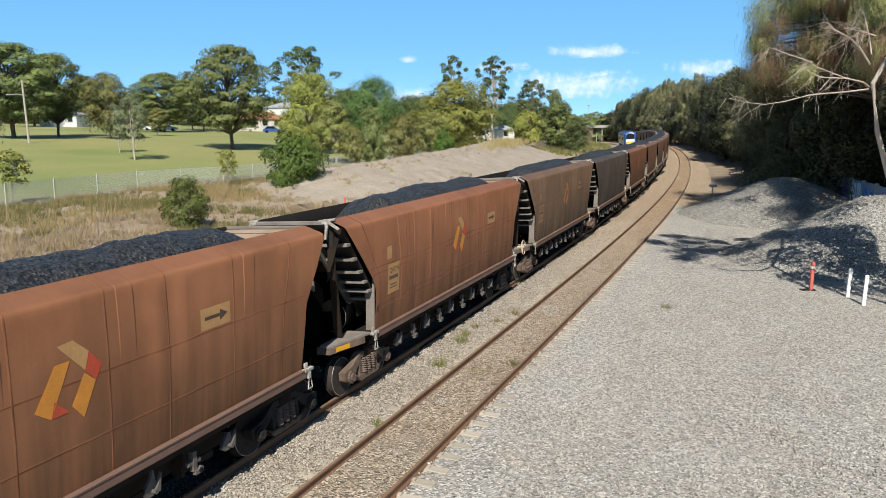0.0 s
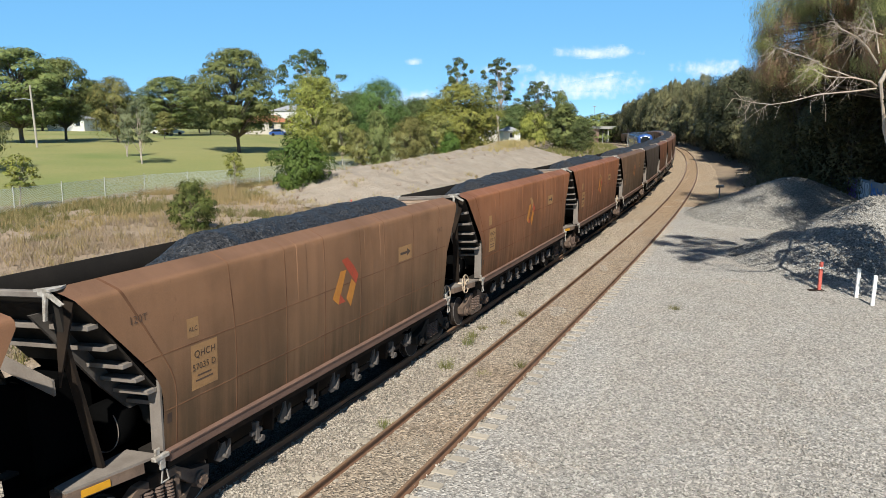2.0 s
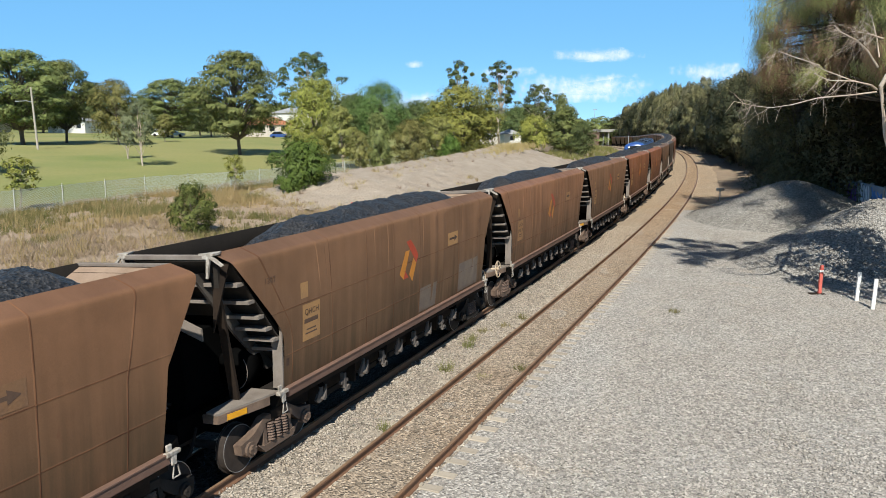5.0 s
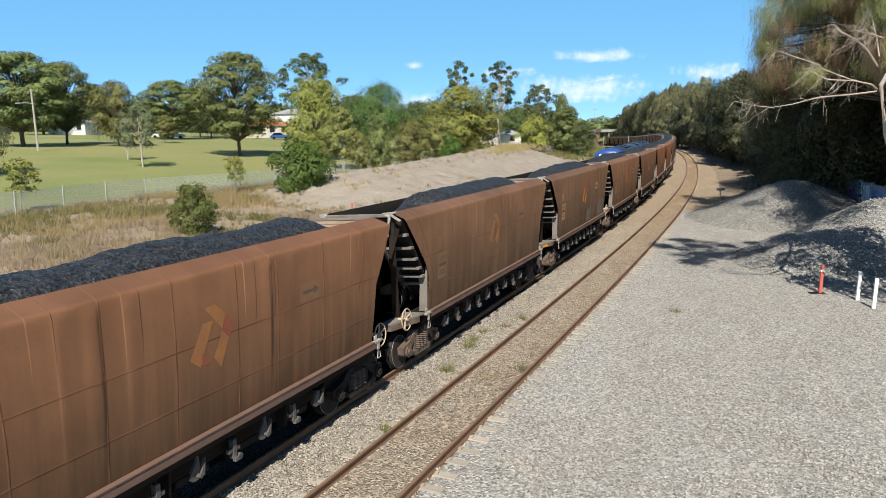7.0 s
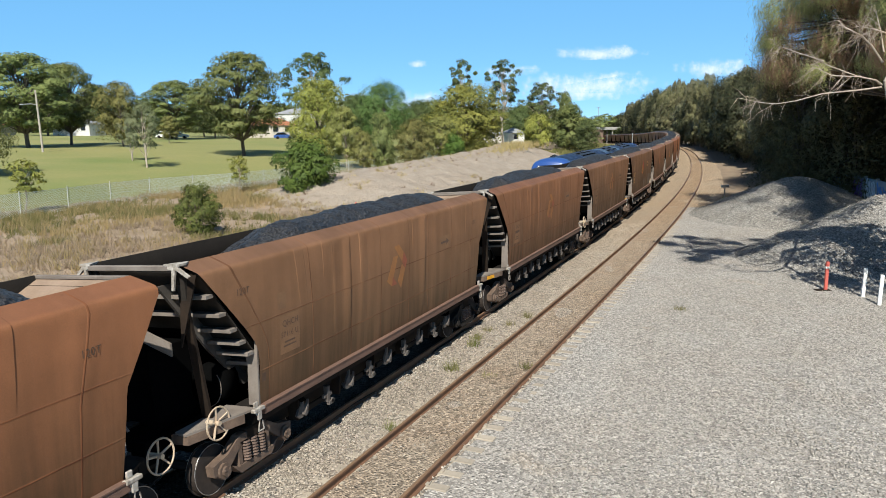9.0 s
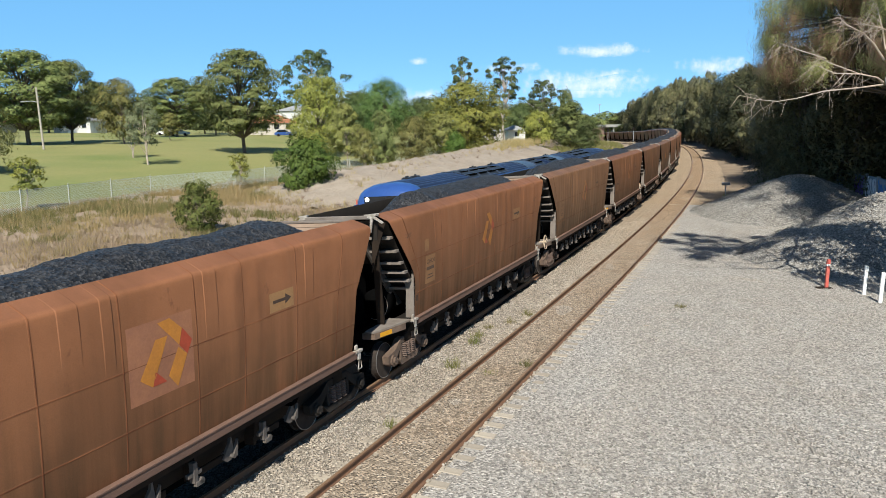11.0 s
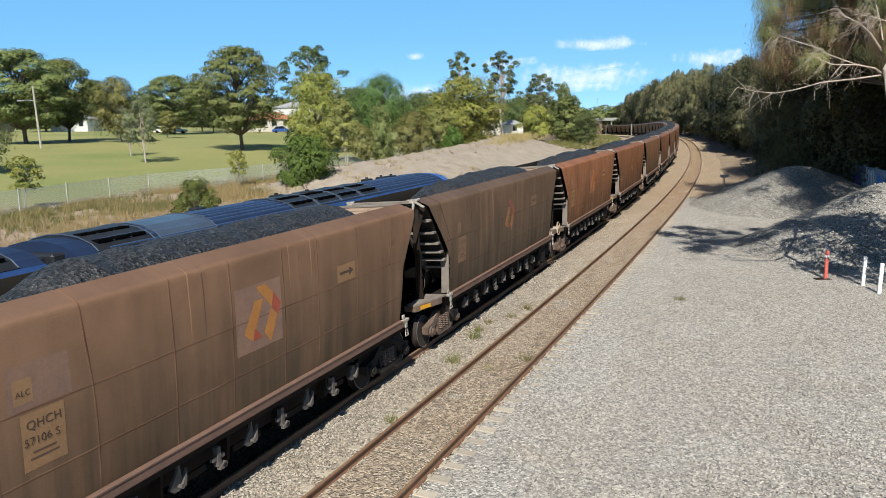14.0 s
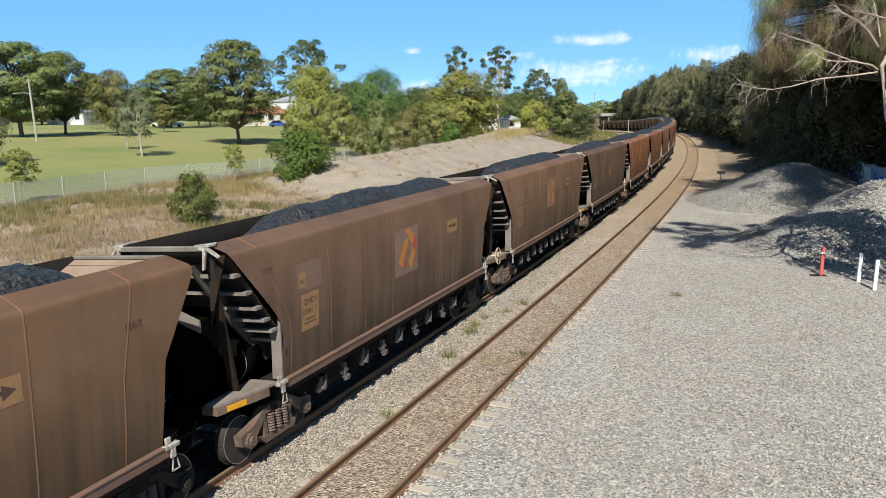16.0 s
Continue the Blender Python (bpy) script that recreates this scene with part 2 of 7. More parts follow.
M["grime"] = material("grimy_shaded_steel", (0.045, 0.038, 0.032), 0.95, second=(0.022, 0.019, 0.017), scale=2, fine=30, spec=0.08)
M["sill"] = material("sill_paint", (0.185, 0.105, 0.076), 0.75, second=(0.13, 0.078, 0.058), scale=1.5, fine=30)
M["bogie"] = material("rusty_casting", (0.175, 0.118, 0.084), 0.85, second=(0.085, 0.058, 0.044), scale=4, fine=40)
M["gear"] = material("pale_lever", (0.17, 0.145, 0.125), 0.7, second=(0.06, 0.05, 0.045), scale=5, fine=40)
M["spring"] = material("rusty_spring", (0.15, 0.10, 0.075), 0.75, second=(0.08, 0.055, 0.045), scale=5, fine=40)
M["steel"] = material("bright_wheel_steel", (0.42, 0.40, 0.38), 0.4, metal=0.6, second=(0.25, 0.22, 0.2), scale=6, fine=40)
M["wheelrust"] = material("wheel_web", (0.055, 0.042, 0.035), 0.85, second=(0.03, 0.025, 0.022), scale=5, fine=40, spec=0.1)
M["white"] = material("chalky_white_paint", (0.46, 0.42, 0.37), 0.8, second=(0.20, 0.165, 0.13), scale=9, fine=30, mix=0.8)
M["tan"] = material("tan_end_plate", (0.30, 0.215, 0.155), 0.8, second=(0.21, 0.145, 0.10), scale=1.5, fine=25)
M["handwheel"] = material("cream_handwheel", (0.52, 0.43, 0.32), 0.7, second=(0.42, 0.3, 0.2), scale=6, fine=40)
M["yellow"] = material("faded_yellow_panel", (0.46, 0.25, 0.095), 0.75, second=(0.34, 0.19, 0.085), scale=3, fine=25, tint_object=True)
M["orange"] = material("orange_sticker", (0.62, 0.24, 0.03), 0.6, second=(0.48, 0.19, 0.035), scale=4, fine=25, tint_object=True)
M["red"] = material("red_sticker", (0.48, 0.065, 0.03), 0.6, second=(0.36, 0.06, 0.03), scale=4, fine=25, tint_object=True)
M["ink"] = material("dark_lettering", (0.085, 0.052, 0.037), 0.8, scale=5)
M["fadedink"] = material("faded_lettering", (0.125, 0.075, 0.05), 0.8, scale=5)
M["amber"] = material("amber_marker", (0.7, 0.33, 0.02), 0.5, scale=5)
M["blue"] = material("blue_train_paint", (0.030, 0.082, 0.28), 0.32, second=(0.026, 0.066, 0.22), scale=1, fine=15, bump=0.03, spec=0.5)
M["bluedark"] = material("dirty_blue_roof", (0.016, 0.03, 0.075), 0.55, second=(0.012, 0.02, 0.045), scale=1, fine=15, bump=0.03, spec=0.2)
M["bluecant"] = material("dull_blue_cantrail", (0.026, 0.066, 0.19), 0.4, second=(0.02, 0.048, 0.135), scale=2, fine=15, bump=0.03)
M["bluesilver"] = material("silver_blue_roof", (0.075, 0.10, 0.14), 0.35, second=(0.05, 0.065, 0.095), scale=1, fine=15, bump=0.03, metal=0.2)
M["fencepost"] = material("dull_fence_post", (0.47, 0.48, 0.44), 0.7, second=(0.36, 0.37, 0.34), scale=3)
M["bluerib"] = material("blue_roof_ribs", (0.06, 0.105, 0.21), 0.45, second=(0.045, 0.08, 0.16), scale=1, fine=15, bump=0.05)
M["roofblack"] = material("roof_grille", (0.012, 0.013, 0.016), 0.45, second=(0.024, 0.026, 0.03), scale=3, fine=30)
M["silver"] = material("silver_body", (0.45, 0.46, 0.47), 0.4, metal=0.5, second=(0.36, 0.36, 0.37), scale=1, fine=20, bump=0.03)
M["glass"] = material("dark_train_glass", (0.012, 0.014, 0.017), 0.1, second=(0.018, 0.02, 0.024), scale=1, bump=0.0, spec=0.6)
M["cream"] = material("white_train_front", (0.7, 0.7, 0.68), 0.5, scale=2)
M["trainyellow"] = material("yellow_train_front", (0.75, 0.48, 0.03), 0.5, scale=2)
M["wire"] = material("pale_fence_wire", (0.66, 0.72, 0.68), 0.5, metal=0.2, scale=4)
M["post"] = material("white_post_paint", (0.80, 0.79, 0.76), 0.6, second=(0.68, 0.66, 0.61), scale=6, mix=0.3)
M["redpost"] = material("red_post_paint", (0.56, 0.10, 0.075), 0.6, second=(0.45, 0.13, 0.10), scale=6)
M["galv"] = material("galvanised_steel", (0.42, 0.43, 0.43), 0.5, metal=0.4, second=(0.33, 0.34, 0.33), scale=5)
M["wood"] = material("weathered_pole", (0.42, 0.38, 0.32), 0.9, second=(0.32, 0.28, 0.23), scale=3)
M["concrete"] = material("grey_concrete", (0.36, 0.35, 0.33), 0.9, second=(0.27, 0.26, 0.24), scale=1.5)
M["brick"] = material("pale_wall", (0.55, 0.50, 0.44), 0.9, second=(0.46, 0.41, 0.35), scale=1)
M["whitewall"] = material("white_wall", (0.72, 0.70, 0.66), 0.85, scale=1.5)
M["rooftile"] = material("terracotta_roof", (0.42, 0.17, 0.09), 0.9, second=(0.33, 0.14, 0.08), scale=1.5)
M["roofgrey"] = material("grey_iron_roof", (0.34, 0.34, 0.34), 0.7, second=(0.25, 0.25, 0.25), scale=1.5)
M["bark"] = material("grey_bark", (0.16, 0.13, 0.10), 0.95, second=(0.10, 0.08, 0.065), scale=2, fine=12, bump=0.8, depth=0.03)
M["palebark"] = material("pale_gum_bark", (0.48, 0.41, 0.34), 0.85, second=(0.36, 0.29, 0.23), scale=2, fine=12, bump=0.3)
M["leaf_green"] = leaf_material("gum_leaves", (0.066, 0.095, 0.030), (0.276, 0.299, 0.101), 0.2)
M["leaf_olive"] = leaf_material("olive_leaves", (0.079, 0.089, 0.025), (0.316, 0.294, 0.095), 0.2)
M["leaf_lemon"] = leaf_material("yellow_green_leaves", (0.093, 0.112, 0.022), (0.381, 0.365, 0.085), 0.2)
M["leaf_bright"] = leaf_material("bright_leaves", (0.038, 0.075, 0.012), (0.13, 0.185, 0.034), 0.15)
M["leaf_dark"] = leaf_material("dark_leaves", (0.040, 0.065, 0.023), (0.151, 0.180, 0.063), 0.18)
# casuarina needles: leaf_deep has shade put into its colour, leaf_far sunlight
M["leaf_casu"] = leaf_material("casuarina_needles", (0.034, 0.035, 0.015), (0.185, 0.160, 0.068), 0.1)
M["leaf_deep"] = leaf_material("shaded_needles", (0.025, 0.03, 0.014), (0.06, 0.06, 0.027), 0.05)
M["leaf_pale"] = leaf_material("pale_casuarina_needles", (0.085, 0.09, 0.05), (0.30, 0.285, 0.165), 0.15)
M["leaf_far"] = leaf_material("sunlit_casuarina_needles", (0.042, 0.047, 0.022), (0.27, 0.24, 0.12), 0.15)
M["leaf_brown"] = leaf_material("russet_needles", (0.168, 0.108, 0.060), (0.552, 0.384, 0.222), 0.25)
M["leaf_grey"] = leaf_material("grey_green_leaves", (0.0684, 0.0828, 0.0396), (0.2300, 0.2357, 0.1265), 0.2)
M["leaf_dome"] = leaf_material("fresh_green_leaves", (0.040, 0.078, 0.020), (0.165, 0.225, 0.065), 0.2)
M["leaf_scrub"] = leaf_material("bush_leaves", (0.045, 0.068, 0.016), (0.19, 0.205, 0.05), 0.18)
M["straw"] = leaf_material("dry_grass", (0.45, 0.335, 0.165), (0.29, 0.245, 0.105), 0.25)
M["deadweed"] = leaf_material("dead_weeds", (0.36, 0.265, 0.19), (0.20, 0.15, 0.105), 0.15)
M["weed"] = leaf_material("weed_green", (0.12, 0.135, 0.045), (0.26, 0.225, 0.085), 0.3)


def clay(m, y0, y1, gain):
    """Clay and rust wash deeper into the stones the further the line lies from the bridge."""
    n, l = m.node_tree.nodes, m.node_tree.links
    b = n["Principled BSDF"]
    src = b.inputs["Base Color"].links[0].from_socket
    tc, sep, r, k = n.new("ShaderNodeTexCoord"), n.new("ShaderNodeSeparateXYZ"), n.new("ShaderNodeMapRange"), n.new("ShaderNodeMix")
    l.new(tc.outputs["Object"], sep.inputs[0])
    l.new(sep.outputs[1], r.inputs[0])
    r.inputs[1].default_value, r.inputs[2].default_value = y0, y1
    k.data_type, k.blend_type = "RGBA", "MULTIPLY"
    k.inputs[7].default_value = (*gain, 1)
    l.new(r.outputs[0], k.inputs[0])
    l.new(src, k.inputs[6])
    l.new(k.outputs[2], b.inputs["Base Color"])


clay(M["ballast"], 28, 62, (1.06, 0.94, 0.79))
clay(M["stone"], 28, 62, (1.06, 0.94, 0.79))
clay(M["rustballast"], 25, 60, (1.04, 0.91, 0.76))


# ---- mesh tools ----
def obj(name, bm_or_mesh, mat, parent=None, smooth=False):
    if isinstance(bm_or_mesh, bmesh.types.BMesh):
        me = bpy.data.meshes.new(name)
        bm_or_mesh.normal_update()
        bm_or_mesh.to_mesh(me)
        bm_or_mesh.free()
    else:
        me = bm_or_mesh
    for k in (mat if isinstance(mat, (list, tuple)) else [mat]):
        if k is not None:
            me.materials.append(M[k])
    if smooth:
        for p in me.polygons:
            p.use_smooth = True
    ob = new(name, me)
    ob.parent = parent
    return ob


def part(name, bm, mat, parent, label="", smooth=False):
    ob = obj(name, bm, mat, parent, smooth)
    if label:
        tagged(ob, label)
    return ob


def empty(name, m=None):
    ob = new(name)
    ob.empty_display_size = 0.3
    if m is not None:
        ob.matrix_world = m
    return ob


def box(bm, x0, x1, y0, y1, z0, z1, bevel=0.0, m=None):
    g = bmesh.ops.create_cube(bm, size=1.0)
    vs = g["verts"]
    for v in vs:
        v.co = Vector(((x0 + x1) / 2 + v.co.x * (x1 - x0), (y0 + y1) / 2 + v.co.y * (y1 - y0), (z0 + z1) / 2 + v.co.z * (z1 - z0)))
    if bevel:
        es = list({e for v in vs for e in v.link_edges})
        r = bmesh.ops.bevel(bm, geom=es, offset=bevel, segments=1, affect="EDGES")
        vs = list({v for f in r["faces"] for v in f.verts} | {v for v in vs if v.is_valid})
    if m is not None:
        bmesh.ops.transform(bm, matrix=m, verts=[v for v in vs if v.is_valid])
    return bm


def cyl(bm, a, b, r0, r1=None, seg=10, caps=True):
    a, b = Vector(a), Vector(b)
    d = b - a
    m = Matrix.Translation((a + b) / 2) @ d.to_track_quat("Z", "Y").to_matrix().to_4x4()
    bmesh.ops.create_cone(bm, cap_ends=caps, segments=seg, radius1=r0, radius2=r0 if r1 is None else r1, depth=d.length, matrix=m)
    return bm


def prism(bm, poly, axis, lo, hi):
    """A polygon, drawn in the two other axes, pushed from lo to hi along axis (0 x, 1 y, 2 z)."""
    def at(p, w):
        c = list(p)
        c.insert(axis, w)
        return bm.verts.new(c)
    A, B = [at(p, lo) for p in poly], [at(p, hi) for p in poly]
    n = len(poly)
    fs = [bm.faces.new(A), bm.faces.new(B)] + [bm.faces.new((A[i], A[(i + 1) % n], B[(i + 1) % n], B[i])) for i in range(n)]
    bmesh.ops.recalc_face_normals(bm, faces=fs)
    return bm


def pipe(bm, pts, r, seg=6):
    for a, b in zip(pts[:-1], pts[1:]):
        cyl(bm, a, b, r, seg=seg)
    return bm


def ring(bm, centre, radius, r, axis=1, seg=20, arc=2 * pi):
    pts = []
    for i in range(seg + 1):
        a = arc * i / seg
        p = [radius * cos(a), radius * sin(a)]
        p.insert(axis, 0)
        pts.append(Vector(centre) + Vector(p))
    return pipe(bm, pts, r, 5)


# ---- the line of the railway: station along it, offset to its right ----
KNOT = [-80, 0, 20, 40, 60, 90, 120, 160, 200, 250, 300, 700]
BEND = [-0.00036, -0.00036, -0.00078, -0.00112, -0.0012, -0.00099, -0.00088, -0.0009, -0.00092, -0.00094, -0.00094, -0.00094]
ST = np.arange(-120.0, 700.0, 1.0)
_h = 0.42 + np.cumsum(np.interp(ST, KNOT, BEND))
_i = int(np.searchsorted(ST, 0))
HD = _h - _h[_i] + 0.42
LX = np.cumsum(np.sin(HD))
LY = np.cumsum(np.cos(HD))
LX, LY = LX - LX[_i] + 0.936, LY - LY[_i] + 18.074


def coal_off(s):
    return -(3.42 + 0.0095 * np.clip(s, -20, 70))


def rail_off(s):
    """The third track, which swings away beyond the curve."""
    return -7.7 - 2.9 * np.clip((s - 108) / 60, 0, 1) ** 2 - 0.035 * np.clip(s - 168, 0, 400)


def dip(s):
    """The line falls away in the distance."""
    return -0.00012 * np.clip(s - 150, 0, 130) ** 2 - 0.0312 * np.clip(s - 280, 0, 500) * 0.6


def line_at(s, off=0.0, z=0.0):
    h = float(np.interp(s, ST, HD))
    return Vector((float(np.interp(s, ST, LX)) + off * cos(h), float(np.interp(s, ST, LY)) - off * sin(h), z + float(dip(s))))


def line_pose(s, offset, half):
    """The pose of a vehicle that rides on two bogies, its nose to greater stations."""
    a, b = line_at(s - half, float(offset(s - half))), line_at(s + half, float(offset(s + half)))
    d = b - a
    x = d.normalized()
    y = Vector((0, 0, 1)).cross(x).normalized()
    return Matrix.Translation((a + b) / 2) @ Matrix((x, y, x.cross(y))).transposed().to_4x4()


def station(x, y):
    x, y = np.asarray(x, float), np.asarray(y, float)
    s = np.full(x.shape, 0.0)
    o = np.full(x.shape, 0.0)
    fx, fy = x.ravel(), y.ravel()
    fs, fo = np.empty(fx.size), np.empty(fx.size)
    for c in range(0, fx.size, 4000):
        px, py = fx[c:c + 4000, None], fy[c:c + 4000, None]
        i = ((px - LX[::2]) ** 2 + (py - LY[::2]) ** 2).argmin(1) * 2
        dx, dy = fx[c:c + 4000] - LX[i], fy[c:c + 4000] - LY[i]
        fs[c:c + 4000] = ST[i] + dx * np.sin(HD[i]) + dy * np.cos(HD[i])
        fo[c:c + 4000] = dx * np.cos(HD[i]) - dy * np.sin(HD[i])
    return fs.reshape(x.shape), fo.reshape(x.shape)


def land(s, o):
    """Height of the natural ground."""
    z = np.interp(o, [-1200, -400, -170, -85, -60, -40, -30, -20, -13, -10.2, -9.6, 14, 20, 30, 80, 400],
                  [6.0, 5.6, 5.0, 3.7, 2.4, 1.1, 0.95, 0.3, -0.45, -0.5, -0.3, -0.24, -0.1, 0.4, 1.5, 3.0])
    return z + dip(s) * np.clip(1 - np.abs(o) / 400, 0, 1)


def sheet(name, ss, oo, height, mat, label, lift=0.0, category="ground", rough=0.0, seed=1.0):
    """A strip of ground along the line."""
    S2, O2 = np.meshgrid(np.asarray(ss, float), np.asarray(oo, float), indexing="ij")
    Z = height(S2, O2) + lift
    h = np.interp(S2, ST, HD)
    X = np.interp(S2, ST, LX) + O2 * np.cos(h)
    Y = np.interp(S2, ST, LY) - O2 * np.sin(h)
    if rough:
        Z = Z + rough * np.array([noise.noise((a * 0.6 + seed, b * 0.6, seed)) + 0.5 * noise.noise((a * 1.7, b * 1.7, seed)) for a, b in zip(X.ravel(), Y.ravel())]).reshape(Z.shape)
    n, m = S2.shape
    idx = np.arange(n * m).reshape(n, m)
    quads = np.stack([idx[:-1, :-1], idx[:-1, 1:], idx[1:, 1:], idx[1:, :-1]], -1).reshape(-1, 4)
    me = bpy.data.meshes.new(name)
    me.from_pydata(np.stack([X, Y, Z], -1).reshape(-1, 3).tolist(), [], quads[:, ::-1].tolist())
    ob = obj(name, me, mat, smooth=True)
    return tagged(ob, label, category, kind="structure")


# ---- ground ----
def build_ground():
    g = np.unique(np.concatenate([np.linspace(-3000, -300, 20), np.linspace(-300, 300, 121), np.linspace(300, 3000, 20)]))
    gx, gy = np.meshgrid(g, g + 150, indexing="ij")
    s, o = station(gx, gy)
    z = land(s, np.clip(o, -1200, 400)) - 0.12
    n = len(g)
    idx = np.arange(n * n).reshape(n, n)
    quads = np.stack([idx[:-1, :-1], idx[1:, :-1], idx[1:, 1:], idx[:-1, 1:]], -1).reshape(-1, 4)
    me = bpy.data.meshes.new("ground")
    me.from_pydata(np.stack([gx, gy, z], -1).reshape(-1, 3).tolist(), [], quads.tolist())
    tagged(obj("ground", me, "lawn", smooth=True), "mown green parkland grass rolling to the horizon", "ground", kind="structure")
    S1 = np.concatenate([np.arange(-40, 60, 1.0), np.arange(60, 200, 4.0), np.arange(200, 600, 10.0)])
    bed = lambda s, o: np.interp(o, [-11.2, -10.0, -9.3, -0.9, -0.72, 0.72, 0.85, 1.35, 2.2, 3.2], [-0.62, -0.5, -0.19, -0.18, -0.16, -0.16, -0.20, -0.215, -0.235, -0.265]) + dip(s)
    sheet("track_bed", S1, np.concatenate([np.arange(-11.2, -1.5, 0.4), np.arange(-1.4, 1.5, 0.16), np.arange(1.6, 3.3, 0.4)]), bed, "ballast", "pale brown crushed stone ballast under the three tracks", rough=0.02)
    # a dark strip that deepens the train's shade on the ballast, with coal dust
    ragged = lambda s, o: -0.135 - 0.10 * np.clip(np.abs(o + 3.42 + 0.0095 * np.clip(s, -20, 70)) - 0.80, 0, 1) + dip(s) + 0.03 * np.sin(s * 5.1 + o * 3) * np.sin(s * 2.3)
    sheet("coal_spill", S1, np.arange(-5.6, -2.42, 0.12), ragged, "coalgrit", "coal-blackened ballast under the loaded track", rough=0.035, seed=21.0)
    sheet("four_foot", S1[S1 < 240], np.arange(-0.70, 0.701, 0.175), lambda s, o: -0.150 + 0 * o + dip(s), "rustballast", "rust-stained brown ballast between the rails of the empty track", rough=0.012, seed=2.0)
    yard = lambda s, o: np.interp(o, [0.9, 1.4, 2.2, 3.0], [-0.184, -0.19, -0.21, -0.235]) - np.clip(s - 44 - 0.8 * o, 0, 30) * 0.05
    sheet("gravel_yard", np.concatenate([np.arange(-40, 40, 0.5), np.arange(40, 70, 1.0)]), np.concatenate([np.arange(0.9, 3, 0.2), np.arange(3.0, 17, 0.6)]), yard, "yard", "pale grey crushed gravel yard beside the track", rough=0.02, seed=3.0)
    sheet("woodland_floor", np.concatenate([np.arange(-40, 60, 3.0), np.arange(60, 420, 6.0)]), np.concatenate([np.arange(3.0, 12, 1.0), np.arange(12, 60, 4.0)]),
          lambda s, o: np.where(s < 58, np.interp(o, [3, 14.5, 17, 60], [-0.5, -0.4, 0.0, 1.2]), np.interp(o, [3, 6, 10, 60], [-0.27, -0.25, 0.1, 1.3])) + dip(s), "litter", "brown leaf litter under the trackside trees", rough=0.05, seed=5.0)
    sheet("grass_bank", np.concatenate([np.arange(-40, 70, 1.0), np.arange(70, 260, 4.0)]), np.arange(-40, -9.8, 0.8), land, "verge", "dry straw-coloured grass bank beside the railway", lift=0.0, rough=0.12, seed=8.0)


# ---- tracks ----
def rail_mesh(offset, s0, s1, lateral, head=False, drop=0.0):
    prof = [(-0.07, -0.172), (0.07, -0.172), (0.07, -0.16), (0.012, -0.135), (0.012, -0.045), (0.036, -0.036), (0.036, -0.004), (0.028, 0.0), (-0.028, 0.0), (-0.036, -0.004), (-0.036, -0.036), (-0.012, -0.045), (-0.012, -0.135), (-0.07, -0.16)]
    if head:
        prof = [(0.027, 0.0005), (0.027, 0.003), (-0.027, 0.003), (-0.027, 0.0005)]
    ss = np.concatenate([np.arange(s0, 80, 2.0), np.arange(80, s1, 6.0)])
    v, f, k = [], [], len(prof)
    for i, s in enumerate(ss):
        base = float(offset(s)) + lateral
        for a, b in prof:
            v.append(tuple(line_at(s, base + a, b - drop)))
        if i:
            for j in range(k):
                f.append(((i - 1) * k + j, (i - 1) * k + (j + 1) % k, i * k + (j + 1) % k, i * k + j))
    me = bpy.data.meshes.new("rail")
    me.from_pydata(v, [], f)
    return me


def sleeper_mesh():
    bm = bmesh.new()
    box(bm, -0.115, 0.115, -1.27, 1.27, -0.33, -0.168, 0.012)
    for y in (-0.86, -0.64, 0.64, 0.86):
        box(bm, -0.05, 0.05, y - 0.035, y + 0.035, -0.168, -0.135)
    me = bpy.data.meshes.new("sleeper")
    bm.to_mesh(me)
    bm.free()
    me.materials.append(M["sleeper"])
    return me


def build_tracks():
    sl = sleeper_mesh()
    for name, offset, s1, label in (("near_track", lambda s: 0 * s, 240, "empty railway track with rusty rails on buried sleepers"),
                                    ("coal_track", lambda s: coal_off(s) + 0.13, 600, "railway track carrying the loaded coal train"),
                                    ("far_track", rail_off, 420, "railway track of the blue passenger train")):
        tr = tagged(empty(name), label, "railway track", kind="structure")
        for side in (-0.7525, 0.7525):
            drop = 0.095 if side < 0 and name != "near_track" else 0.0
            r = part("rail", rail_mesh(offset, -40, s1, side, False, drop), "rail", tr)
            part("rail_head", rail_mesh(offset, -40, s1, side, True, drop), "railtop", r, "worn shiny running surface")
        if name == "near_track":
            for i in range(290):
                s = -8 + i * 0.61
                o = new("sleeper", sl)
                o.parent = tr
                h = float(np.interp(s, ST, HD))
                o.matrix_world = Matrix.Translation(line_at(s, random.uniform(-0.03, 0.03), random.uniform(-0.014, 0.004) - (0.05 if s > 34 else 0.0))) @ pose(0, 0, 0, 0, 0, 90 - math.degrees(h) + random.uniform(-0.8, 0.8))
        else:
            v, f = [], []
            for i in range(110 if name == "coal_track" else 260):
                s = -14 + i * 0.61
                c = float(offset(s))
                k = len(v)
                for dz in (-0.3, -0.19):
                    for ds, do in ((-0.115, -1.25), (0.115, -1.25), (0.115, 1.25), (-0.115, 1.25)):
                        v.append(tuple(line_at(s + ds, c + do, dz)))
                f += [(k + 4, k + 7, k + 6, k + 5), (k, k + 1, k + 5, k + 4), (k + 1, k + 2, k + 6, k + 5), (k + 2, k + 3, k + 7, k + 6), (k + 3, k, k + 4, k + 7)]
            me = bpy.data.meshes.new("sleepers")
            me.from_pydata(v, [], f)
            tagged(part("sleepers", me, "sleeper", tr), kind="stuff")


build_ground()
build_tracks()


# ---- coal wagons ----
CANT = 3.7  # degrees by which the curved tracks lean to the left


